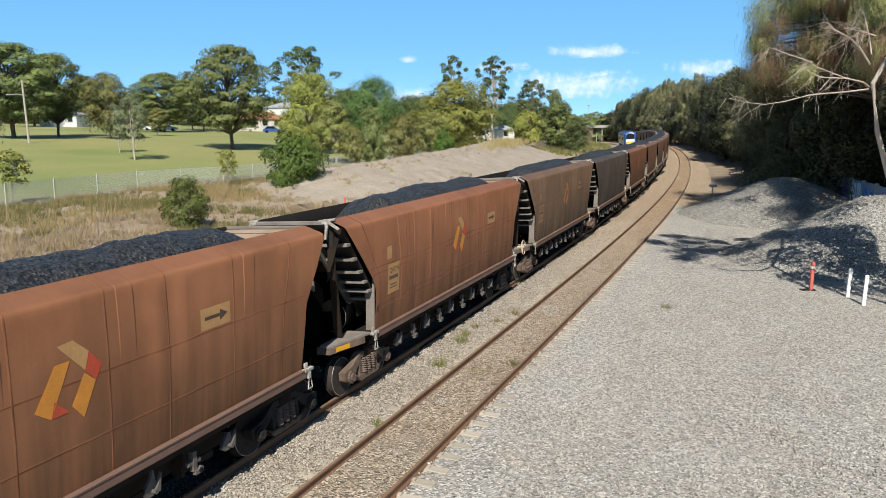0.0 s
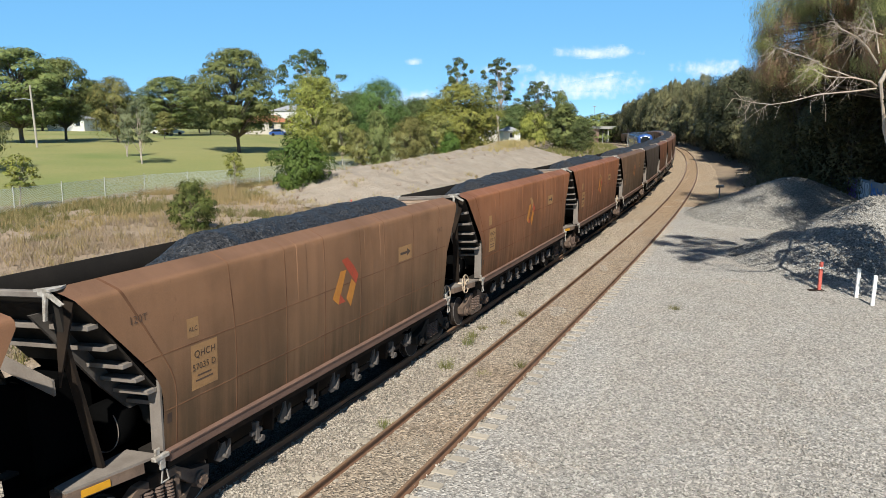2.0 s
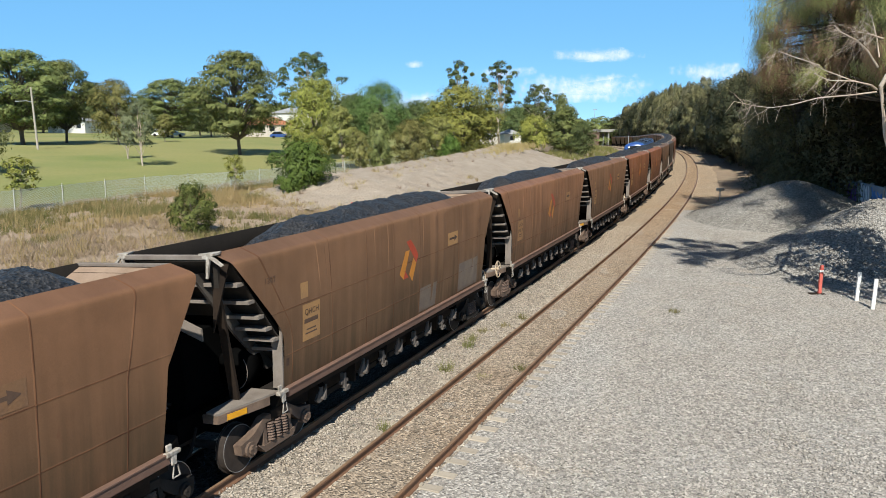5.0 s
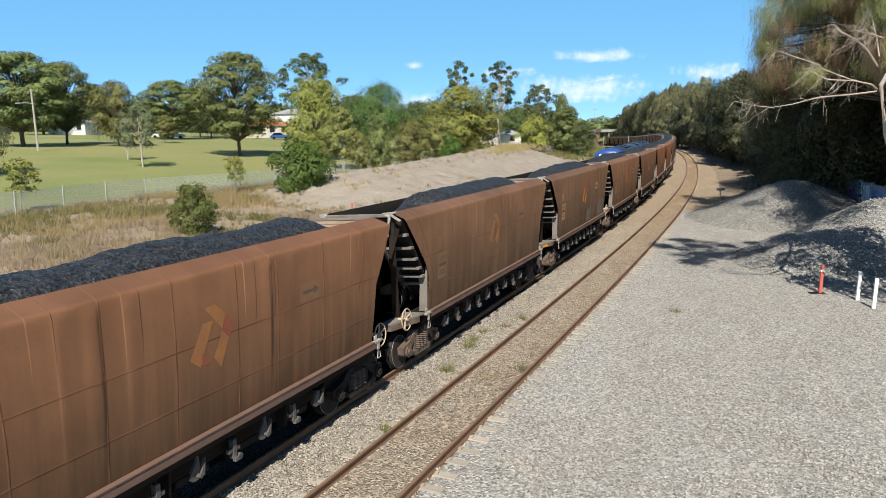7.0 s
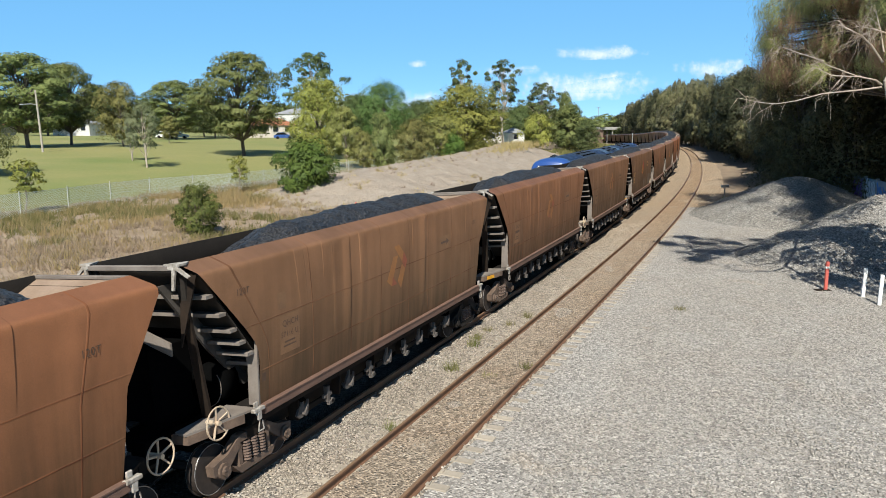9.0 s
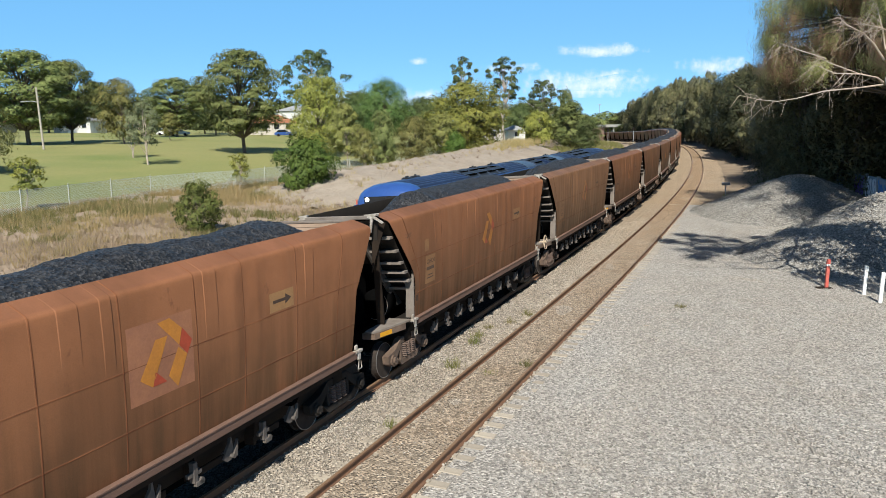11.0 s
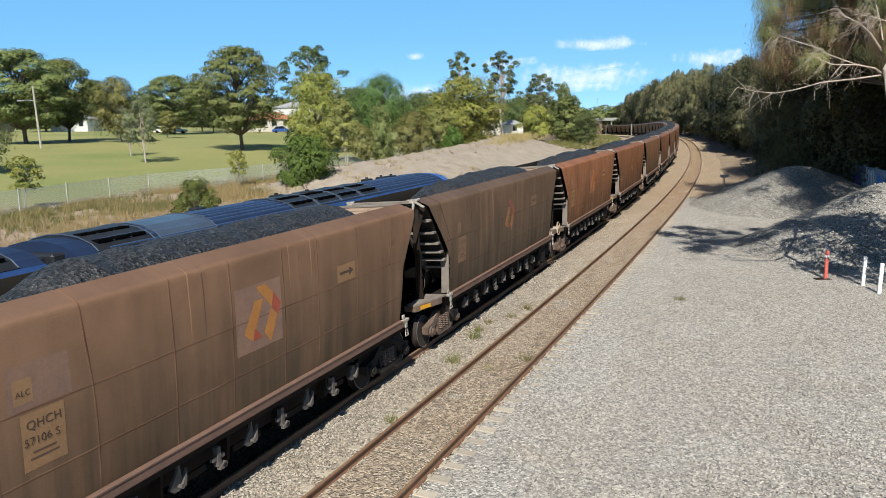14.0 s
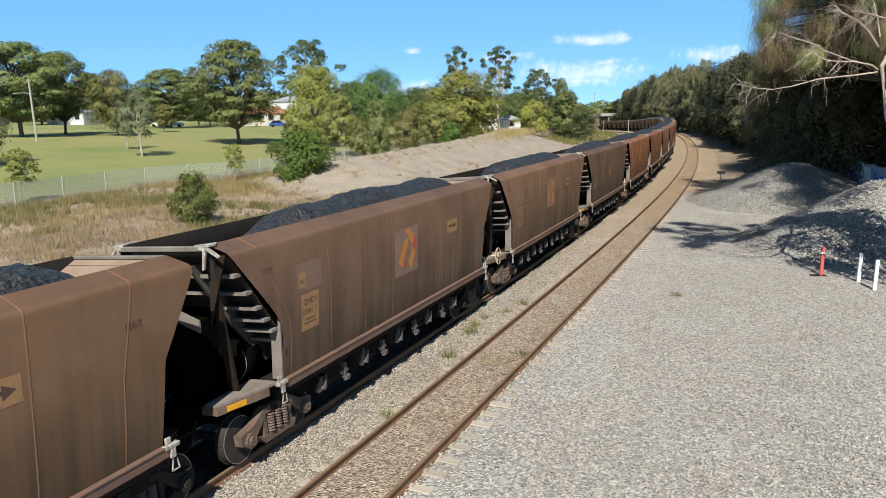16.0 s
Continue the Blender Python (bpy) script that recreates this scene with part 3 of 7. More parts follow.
def taper(y, z):
    """The body narrows downward; its far side is a little slimmer."""
    return y * (1 + 0.042 * (z - 2.9)) * (0.70 if y > 0 else 1.0)


def side_y(z):
    """Half width of the body at a height."""
    if z < 4.10:
        y = 1.457 - 0.026 * (z - 3.35) ** 2
    else:
        y = float(np.interp(z, [4.10, 4.14, 4.165, 4.19, 4.22, 4.35], [1.443, 1.434, 1.418, 1.385, 1.335, 1.10]))
    return -taper(-y, z)


def rear_x(z):
    return float(np.interp(z, [1.42, 2.25, 2.5, 2.72, 2.95, 4.12, 4.35], [-4.93, -4.93, -4.97, -5.09, -5.28, -6.34, -6.48]))


def front_x(z):
    return float(np.interp(z, [1.42, 2.80, 4.05, 4.18, 4.35], [6.24, 6.38, 7.13, 7.10, 6.95]))


SEAMS = [0.028, 0.165, 0.30, 0.422, 0.556, 0.66, 0.80, 0.93]
# raised strips where a sheet was doubled, from the roll down to the upper seam
STRIPS = [(0.130, 0.152), (0.205, 0.236), (0.335, 0.364), (0.395, 0.412), (0.575, 0.602), (0.640, 0.652), (0.690, 0.712), (0.825, 0.850), (0.890, 0.908)]
SHEET = {}


def column_x(u, z):
    """Where a sheet's upright line u stands at a height: plumb along the side, leaning with the ends."""
    return -5.04 + 11.4 * u + (rear_x(z) + 5.04) * (1 - u) ** 14 + (front_x(z) - 6.36) * u ** 14


def sheet_y(kind, x, z, sgn, u=None):
    """Half width of a body sheet, with its swages, dents and weld seams."""
    seed, broad, strips, double = SHEET[kind]
    y = side_y(z)
    u = (x + 5.04) / 11.4 if u is None else u
    if 1.5 < z < 4.3:
        y += 0.010 * noise.noise((x * 0.7 + seed * 9, z * 0.9, sgn * 3.0)) + 0.003 * noise.noise((x * 2.5, z * 2.5, seed))
        if any(abs(u - q) < 0.0008 for q in SEAMS):
            y += 0.004
        if kind != 1 and z in (2.08, 3.0) or (double and z in (1.93, 2.85)):
            y += 0.004
        for a, b, low, d in strips:
            if a <= u <= b and z > low:
                y += d * min(1.0, (z - low) / 0.5)
        if z < 4.1:
            for q, w, d in broad:
                y += d * max(0.0, 1 - abs(u - q) / w) * min(1.0, (z - 1.5) / 1.2)
    return y


def body_mesh(kind, seed, creases, strips, double, weld):
    """Both side sheets, and the coaming at the top."""
    rnd = random.Random(seed)
    spots = [0.18, 0.23, 0.29, 0.34, 0.40, 0.44, 0.60, 0.64, 0.70, 0.88, 0.93]
    SHEET[kind] = (seed, [(rnd.choice(spots) + rnd.uniform(-0.012, 0.012), rnd.uniform(0.006, 0.014), rnd.uniform(0.012, 0.028)) for _ in range(creases)],
                   [(a, b, 1.6 if double and rnd.random() < 0.5 else rnd.choice([3.01, 3.01, 3.3]), rnd.uniform(0.006, 0.010)) for a, b in sorted(rnd.sample(STRIPS, strips))], double)
    zs = [1.42, 1.6, 1.9, 1.92, 1.93, 1.94, 1.96, 2.05, 2.07, 2.08, 2.09, 2.11, 2.3, 2.5, 2.7, 2.82, 2.84, 2.85, 2.86, 2.88, 2.97, 2.99, 3.0, 3.01, 3.02, 3.04, 3.2, 3.29, 3.31, 3.4, 3.6, 3.9, 4.03, 4.10, 4.12, 4.14, 4.155, 4.17, 4.185, 4.20, 4.22, 4.28, 4.35]
    seams = SEAMS + ([q + 0.016 for q in SEAMS[1:-1]] if double else [])
    edges = [q for a, b, _, _ in SHEET[kind][2] for q in (a, b)]
    us = sorted(set([i / 90 for i in range(91)] + [round(u + d, 4) for u in seams for d in (-0.0024, -0.0012, -0.0005, 0.0005, 0.0012, 0.0024)] + [round(u + d, 4) for u in edges for d in (-0.0010, -0.0003, 0.0003, 0.0010)]))
    lows = (1.93, 2.08, 2.85, 3.0) if double else (2.08, 3.0)
    lines = [any(abs((a + c) / 2 - q) < 0.0011 for q in seams) for a, c in zip(us[:-1], us[1:])]
    rows = [weld == "weld_dark" and any(abs((a + c) / 2 - q) < 0.011 for q in lows) for a, c in zip(zs[:-1], zs[1:])]
    v, f, mat, beads = [], [], [], []
    for sgn in (-1, 1):
        k0 = len(v)
        for u in us:
            for z in zs:
                x = column_x(u, z)
                v.append((x, sgn * sheet_y(kind, x, z, sgn, u) * (0.70 if sgn > 0 else 1.0), z))
        n, m = len(us), len(zs)
        for i in range(n - 1):
            for j in range(m - 1):
                a = k0 + i * m + j
                q = (a, a + m, a + m + 1, a + 1)
                f.append(q if sgn < 0 else q[::-1])
                if lines[i] or rows[j] and 0.01 < us[i] < 0.97:
                    beads.append(len(f) - 1)
        # inner face of the coaming
        k1 = len(v)
        for u in us[::6] + [us[-1]]:
            for z, y in ((4.35, 1.10), (4.33, 1.05), (4.0, 1.06)):
                x = rear_x(4.35) + u * (front_x(4.35) - rear_x(4.35))
                v.append((x, taper(sgn * y, z), z))
        n2 = len(us[::6]) + 1
        for i in range(n2 - 1):
            for j in range(2):
                a = k1 + i * 3 + j
                q = (a, a + 3, a + 4, a + 1)
                f.append(q if sgn < 0 else q[::-1])
                mat.append(len(f) - 1)
    me = bpy.data.meshes.new("body")
    me.from_pydata(v, [], f)
    for p in me.polygons:
        p.use_smooth = True
    me.materials.append(M["wagon"])
    me.materials.append(M["black"])
    me.materials.append(M[weld])
    for i in mat:
        me.polygons[i].material_index = 1
    for i in beads:
        me.polygons[i].material_index = 2
    return me


SIDE = [0]


def on_side(x, z, lift=0.003, sgn=-1):
    return (x, sgn * (sheet_y(SIDE[0], x, z, sgn) + lift), z)


def patch(quads, lift=0.003, steps=6):
    """Flat stickers on the side sheet: each a quad of (x, z) corners, bent to the sheet."""
    bm = bmesh.new()
    for (a, b, c, d), up in quads:
        grid = []
        for i in range(steps + 1):
            row = []
            for j in range(steps + 1):
                u, w = i / steps, j / steps
                x = (a[0] * (1 - u) + b[0] * u) * (1 - w) + (d[0] * (1 - u) + c[0] * u) * w
                z = (a[1] * (1 - u) + b[1] * u) * (1 - w) + (d[1] * (1 - u) + c[1] * u) * w
                row.append(bm.verts.new(on_side(x, z, lift + up)))
            grid.append(row)
        for i in range(steps):
            for j in range(steps):
                bm.faces.new((grid[i][j], grid[i + 1][j], grid[i + 1][j + 1], grid[i][j + 1]))
    bmesh.ops.recalc_face_normals(bm, faces=bm.faces[:])
    if bm.faces and sum(f.normal.y for f in bm.faces) > 0:
        bmesh.ops.reverse_faces(bm, faces=bm.faces[:])
    return bm


def rect(x, z, w, h, up=0.0):
    return (((x, z), (x + w, z), (x + w, z + h), (x, z + h)), up)


def wheel(s):
    """One wheel: dark, with a bright edge to its tread and flange, and a web with its hub."""
    me = bpy.data.meshes.new("wheel")
    bm = bmesh.new()
    y = s * 0.75
    cyl(bm, (0, y - 0.068, 0), (0, y + 0.068, 0), 0.455, seg=28)
    cyl(bm, (0, y - s * 0.068, 0), (0, y - s * 0.098, 0), 0.485, seg=28)
    ring(bm, (0, y + s * 0.066, 0), 0.447, 0.009, 1, 28)
    ring(bm, (0, y - s * 0.098, 0), 0.478, 0.008, 1, 28)
    cyl(bm, (0, y + s * 0.064, 0), (0, y + s * 0.074, 0), 0.432, 0.425, seg=28)
    cyl(bm, (0, y - s * 0.096, 0), (0, y - s * 0.104, 0), 0.44, 0.43, seg=28)
    cyl(bm, (0, y + s * 0.07, 0), (0, y + s * 0.11, 0), 0.14, seg=14)
    for i in range(3):
        a = i * 2 * pi / 3
        cyl(bm, (0.24 * cos(a), y + s * 0.07, 0.24 * sin(a)), (0.24 * cos(a), y + s * 0.076, 0.24 * sin(a)), 0.035, seg=8)
    bm.faces.ensure_lookup_table()
    for f in bm.faces:
        c = f.calc_center_median()
        f.material_index = 0 if f.calc_area() < 0.002 and hypot(c.x, c.z) > 0.43 else 1
    bm.to_mesh(me)
    bm.free()
    me.materials.append(M["steel"])
    me.materials.append(M["wheelrust"])
    return me


def bogie_side(s):
    """A cast side frame with its axle boxes, and its spring nest."""
    cast, spring = bmesh.new(), bmesh.new()
    for s in (s,):
        y = s * 0.98
        top = [(-1.16, 0.62), (-0.75, 0.70), (-0.42, 0.90), (0.42, 0.90), (0.75, 0.70), (1.16, 0.62), (1.14, 0.42), (0.80, 0.42), (0.52, 0.28), (-0.52, 0.28), (-0.80, 0.42), (-1.14, 0.42)]
        prism(cast, top[:1] + [(-0.75, 0.70), (-0.42, 0.90), (-0.40, 0.72), (-0.66, 0.50), (-0.80, 0.42), (-1.14, 0.42)], 1, y - 0.09, y + 0.09)
        prism(cast, [(-p[0], p[1]) for p in top[:1] + [(-0.75, 0.70), (-0.42, 0.90), (-0.40, 0.72), (-0.66, 0.50), (-0.80, 0.42), (-1.14, 0.42)]], 1, y - 0.09, y + 0.09)
        box(cast, -0.43, 0.43, y - 0.09, y + 0.09, 0.76, 0.92, 0.02)
        prism(cast, [(-0.7, 0.46), (-0.46, 0.22), (0.46, 0.22), (0.7, 0.46), (0.5, 0.36), (-0.5, 0.36)], 1, y - 0.10, y + 0.10)
        box(cast, -0.46, -0.36, y - 0.08, y + 0.08, 0.34, 0.80)
        box(cast, 0.36, 0.46, y - 0.08, y + 0.08, 0.34, 0.80)
        for x in (-0.915, 0.915):
            cyl(cast, (x, y - 0.1 * s, 0.46), (x, y + 0.14 * s, 0.46), 0.15, seg=12)
            cyl(cast, (x, y + 0.14 * s, 0.46), (x, y + 0.19 * s, 0.46), 0.10, seg=10)
            for q in range(3):
                a = q * 2 * pi / 3 + 0.5
                cyl(cast, (x + 0.07 * cos(a), y + 0.19 * s, 0.46 + 0.07 * sin(a)), (x + 0.07 * cos(a), y + 0.205 * s, 0.46 + 0.07 * sin(a)), 0.02, seg=6)
        for x in (-0.22, 0.0, 0.22):
            coil = [(0.37 + 0.0275 * q, 0.10 if q % 2 else 0.072) for q in range(15)]
            rings = [[spring.verts.new((x + r * cos(k * pi / 5), y + s * 0.05 + r * sin(k * pi / 5), z)) for k in range(10)] for z, r in coil]
            for A, B in zip(rings[:-1], rings[1:]):
                for k in range(10):
                    spring.faces.new((A[k], A[(k + 1) % 10], B[(k + 1) % 10], B[k]))
    return cast, spring


def hand_wheel(parent, x, y, z, r=0.34):
    bm = bmesh.new()
    ring(bm, (x, y, z), r, 0.018, 1, 20)
    for i in range(5):
        a = 2 * pi * i / 5 + 0.4
        pipe(bm, [(x, y + 0.05, z), (x + r * cos(a), y, z + r * sin(a))], 0.02, 5)
    cyl(bm, (x, y - 0.04, z), (x, y + 0.25, z), 0.045, seg=8)
    return part("hand_wheel", bm, "handwheel", parent, "cream five-spoked handbrake wheel")


def lettering(text, parent, x, z, size, mat="ink"):
    cu = bpy.data.curves.new("lettering", "FONT")
    cu.body, cu.size, cu.extrude = text, size, 0.0
    cu.space_character = 1.05
    cu.materials.append(M[mat])
    ob = new("lettering", cu)
    ob.parent = parent
    ob.matrix_parent_inverse = Matrix.Identity(4)
    tilt = math.degrees(math.atan2(side_y(z + size) - side_y(z), size))
    wide = size * 0.66 * len(text)
    a, b = (sheet_y(SIDE[0], q, z, -1) - side_y(z) for q in (x, x + wide))
    out = max(sheet_y(SIDE[0], x + wide * i / 6, z + size * j / 3, -1) - side_y(z + size * j / 3) - (b - a) * i / 6 for i in range(7) for j in range(4))
    ob.matrix_basis = Matrix.Translation((x, -(side_y(z) + out + 0.007), z)) @ pose(0, 0, 0, 0, 0, -math.degrees(math.atan2(b - a, wide))) @ pose(0, 0, 0, 90 + tilt, 0, 0)
    return ob


WAGON = {}


def wagon_meshes():
    """Meshes that all the wagons share."""
    W = WAGON
    for i, (creases, strips, double, weld) in enumerate(((7, 5, False, "weld_dark"), (2, 0, False, "weld_pale"), (4, 3, False, "weld_dark"), (10, 6, False, "weld_dark"), (3, 5, True, "weld_dark"))):
        W["body%d" % i] = body_mesh(i, 11 + i * 7, creases, strips, double, weld)

    def keep(key, bm, mat, smooth=False):
        me = bpy.data.meshes.new(key)
        if not key.startswith(("frame_", "springs_", "bolster", "axle", "brake", "coupler", "hose")):
            for v in bm.verts:
                v.co.y = taper(v.co.y, v.co.z)
        bm.normal_update()
        bm.to_mesh(me)
        bm.free()
        me.materials.append(M[mat])
        if smooth:
            for p in me.polygons:
                p.use_smooth = True
        W[key] = me

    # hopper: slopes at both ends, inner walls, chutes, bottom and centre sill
    # void slopes: the dark of the wagon gap is put into the colour
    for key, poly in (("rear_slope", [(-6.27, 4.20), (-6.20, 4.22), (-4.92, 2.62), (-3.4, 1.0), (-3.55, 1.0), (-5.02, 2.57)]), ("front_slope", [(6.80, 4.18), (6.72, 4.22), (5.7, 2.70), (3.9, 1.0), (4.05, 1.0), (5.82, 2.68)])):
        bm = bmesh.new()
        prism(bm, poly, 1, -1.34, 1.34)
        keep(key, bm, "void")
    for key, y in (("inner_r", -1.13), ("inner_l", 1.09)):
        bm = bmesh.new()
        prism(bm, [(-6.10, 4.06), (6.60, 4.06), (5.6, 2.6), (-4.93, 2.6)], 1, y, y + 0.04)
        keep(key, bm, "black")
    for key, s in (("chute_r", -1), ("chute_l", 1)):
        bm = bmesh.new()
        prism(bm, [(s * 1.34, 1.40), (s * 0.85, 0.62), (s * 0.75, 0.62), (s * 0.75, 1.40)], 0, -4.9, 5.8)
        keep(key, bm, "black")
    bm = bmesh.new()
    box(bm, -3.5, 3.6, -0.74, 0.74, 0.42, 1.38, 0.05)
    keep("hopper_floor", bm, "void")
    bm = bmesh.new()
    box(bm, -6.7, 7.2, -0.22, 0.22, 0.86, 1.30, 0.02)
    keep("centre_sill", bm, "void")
    for i, x in enumerate((-4.6, 0.2)):
        bm = bmesh.new()
        prism(bm, [(x - 0.16, 3.85), (x + 0.16, 3.85), (x + 0.05, 4.30), (x - 0.05, 4.30)], 1, -1.08, -1.02)
        keep("brace%d" % i, bm, "dust")
    # the rear slope: face plates, a web that divides them, and ribs across
    slope = lambda z: -6.27 + (4.20 - z) / 1.304 if z > 2.57 else -5.02 + (2.57 - z) * 0.94
    # left of the web the lower plate and ribs are omitted, leaving painted shade
    for key, z0, z1, y0, y1 in (("slope_upper", 4.18, 2.95, -1.33, 1.33), ("slope_lower", 2.95, 1.75, -1.33, -0.56)):
        bm = bmesh.new()
        zs = [z0, z1] if z1 > 2.6 else [z0, 2.57, z1]
        prism(bm, [(slope(z) - 0.045, z) for z in zs] + [(slope(z) - 0.005, z) for z in zs[::-1]], 1, y0, y1)
        keep(key, bm, "grime")
    bm = bmesh.new()
    zs = [3.95, 2.57, 1.65]
    prism(bm, [(slope(z) - 0.34, z) for z in zs] + [(slope(z) - 0.03, z) for z in zs[::-1]], 1, -0.62, -0.56)
    keep("slope_web", bm, "greyed")
    ribs = []
    for i, z in enumerate((3.76, 3.38, 3.04, 2.76, 2.50, 2.25)):
        bm = bmesh.new()
        x = slope(z)
        box(bm, x - 0.21, x - 0.02, -1.34, 1.32 if i < 2 else -0.602, z - 0.075, z - 0.005, 0.006)
        keep("rib%d" % i, bm, "dust")
        ribs.append("rib%d" % i)
    W["ribs"] = ribs
    bm = bmesh.new()
    A, B = Vector((-6.36, 1.16, 3.42)), Vector((-5.95, -0.30, 2.72))
    va = [bm.verts.new(A + Vector(d)) for d in ((0, 0, -0.12), (0, 0, 0.12), (0.04, 0, 0.12), (0.04, 0, -0.12))]
    vb = [bm.verts.new(B + Vector(d)) for d in ((0, 0, -0.12), (0, 0, 0.12), (0.04, 0, 0.12), (0.04, 0, -0.12))]
    bm.faces.new(va)
    bm.faces.new(vb[::-1])
    for i in range(4):
        bm.faces.new((va[i], vb[i], vb[(i + 1) % 4], va[(i + 1) % 4]))
    bmesh.ops.recalc_face_normals(bm, faces=bm.faces[:])
    keep("cross_brace", bm, "dust")
    for i in range(4):
        k = (i + 0.6) / 5
        x, z = 6.88 - 0.98 * k, 4.30 - 1.62 * k
        bm = bmesh.new()
        box(bm, x - 0.02, x + 0.12, -1.28, 1.28, z - 0.05, z - 0.012)
        keep("front_rib%d" % i, bm, "dust")
    for s in (-1, 1):
        top, knee, foot = Vector((-6.42, s * 1.10, 4.24)), Vector((-6.24, s * 1.00, 3.45)), Vector((-5.66, s * 0.74, 1.40))
        # below the knee the leg turns darker: shade put into its colour
        for key, A, B, w0, w1, mat in (("leg_upper_", top, knee, 0.085, 0.075, "grime"), ("leg_lower_", knee, foot, 0.075, 0.11, "under")):
            bm = bmesh.new()
            va = [bm.verts.new((A.x + a, A.y + b * w0, A.z)) for a, b in ((-0.03, -1), (0.03, -1), (0.03, 1), (-0.03, 1))]
            vb = [bm.verts.new((B.x + a, B.y + b * w1, B.z)) for a, b in ((-0.03, -1), (0.03, -1), (0.03, 1), (-0.03, 1))]
            bm.faces.new(va)
            bm.faces.new(vb[::-1])
            for i in range(4):
                bm.faces.new((va[i], vb[i], vb[(i + 1) % 4], va[(i + 1) % 4]))
            bmesh.ops.recalc_face_normals(bm, faces=bm.faces[:])
            keep(key + ("r" if s < 0 else "l"), bm, mat)
        # gusset between the leg and the side sheet, its black standing for the shade there
        bm = bmesh.new()
        prism(bm, [(s * 1.04, 4.18), (s * 1.34, 4.14), (s * 1.20, 3.72), (s * 0.92, 2.9), (s * 0.95, 3.45)], 0, -6.33, -6.30)
        keep("gusset_" + ("r" if s < 0 else "l"), bm, "under")
    bm = bmesh.new()
    prism(bm, [(-1.1, 2.0), (-0.86, 2.0), (1.1, 3.9), (0.86, 3.9)], 0, 6.62, 6.67)
    keep("strut", bm, "dust")
    bm = bmesh.new()
    box(bm, -6.55, -6.44, -1.10, 1.10, 4.24, 4.33, 0.012)
    keep("crossbar", bm, "dust")
    for s, key in ((-1, "bracket_r"), (1, "bracket_l")):
        bm = bmesh.new()
        prism(bm, [(-6.57, s * 1.22), (-6.40, s * 1.22), (-6.22, s * 1.12), (-6.55, s * 0.90)], 2, 4.325, 4.36)
        prism(bm, [(s * 0.98, 4.34), (s * 1.14, 4.34), (s * 1.40, 4.16), (s * 1.36, 4.13), (s * 1.13, 4.27), (s * 1.07, 3.92), (s * 1.03, 3.92), (s * 1.06, 4.26), (s * 0.98, 4.28)], 0, -6.56, -6.52)
        keep(key, bm, "white")
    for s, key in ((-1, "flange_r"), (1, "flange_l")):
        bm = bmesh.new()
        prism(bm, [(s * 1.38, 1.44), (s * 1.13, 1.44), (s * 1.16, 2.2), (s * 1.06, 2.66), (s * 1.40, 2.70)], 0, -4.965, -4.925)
        # the far flange gets a dark copy, its shade painted in
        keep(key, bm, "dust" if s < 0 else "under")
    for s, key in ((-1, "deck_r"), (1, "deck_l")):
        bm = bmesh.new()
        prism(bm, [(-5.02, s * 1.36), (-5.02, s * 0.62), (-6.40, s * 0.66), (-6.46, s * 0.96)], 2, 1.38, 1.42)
        # likewise the far deck: dark colour in place of shade
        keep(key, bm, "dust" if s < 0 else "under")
    bm = bmesh.new()
    prism(bm, [(6.25, -1.30), (6.25, 1.30), (6.95, 0.95), (6.95, -0.95)], 2, 1.34, 1.38)
    keep("front_platform", bm, "under")
    bm = bmesh.new()
    prism(bm, [(-5.3, -1.30), (-6.44, -0.98), (-6.44, -0.60), (-6.38, -0.60), (-6.38, -0.94), (-5.3, -1.25)], 2, 1.22, 1.38)
    keep("end_sill", bm, "bogie")
    bm = bmesh.new()
    m = Matrix.Translation((-6.05, -1.10, 1.30)) @ pose(0, 0, 0, 0, 0, -15.7)
    box(bm, -0.22, 0.22, -0.012, 0.0, -0.055, 0.055, m=m)
    keep("marker", bm, "amber")
    # the tank's end is coloured black as shade, whatever sun falls on it
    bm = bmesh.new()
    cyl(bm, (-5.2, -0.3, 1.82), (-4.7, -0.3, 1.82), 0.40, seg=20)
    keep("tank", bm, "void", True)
    # a plain black block added to stand for the deep shade at this end
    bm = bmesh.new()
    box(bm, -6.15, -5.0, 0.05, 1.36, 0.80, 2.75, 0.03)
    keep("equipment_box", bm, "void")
    # a pale arc for just the part of the rim that catches the sun
    bm = bmesh.new()
    pipe(bm, [(-5.21, -0.3 + 0.40 * cos(a), 1.82 + 0.40 * sin(a)) for a in [2.5 + 0.15 * i for i in range(18)]], 0.009, 5)
    keep("tank_rim", bm, "dust")
    # sills, with a flange on top
    for s, key in ((-1, "sill_r"), (1, "sill_l")):
        bm = bmesh.new()
        a, b = (-1.50, -1.34) if s < 0 else (1.34, 1.50)
        box(bm, -4.94, 6.26, a, b, 1.27, 1.445, 0.016)
        box(bm, -4.94, 6.26, a - 0.015 if s < 0 else b - 0.04, a + 0.04 if s < 0 else b + 0.015, 1.425, 1.46, 0.006)
        keep(key, bm, "sill")
        # the web's dark colour includes the shade under the flange
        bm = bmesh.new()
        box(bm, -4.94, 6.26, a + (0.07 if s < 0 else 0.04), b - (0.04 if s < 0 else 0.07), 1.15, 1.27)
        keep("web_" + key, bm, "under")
    for x, key in ((-5.22, "step_rear"), (6.22, "step_front")):
        bm = bmesh.new()
        pipe(bm, [(x, -1.47, 1.45), (x + 0.10, -1.50, 1.22), (x + 0.06, -1.50, 1.02), (x + 0.22, -1.50, 1.02), (x + 0.18, -1.50, 1.2)], 0.014, 6)
        box(bm, x - 0.06, x + 0.24, -1.535, -1.43, 1.40, 1.47, 0.01)
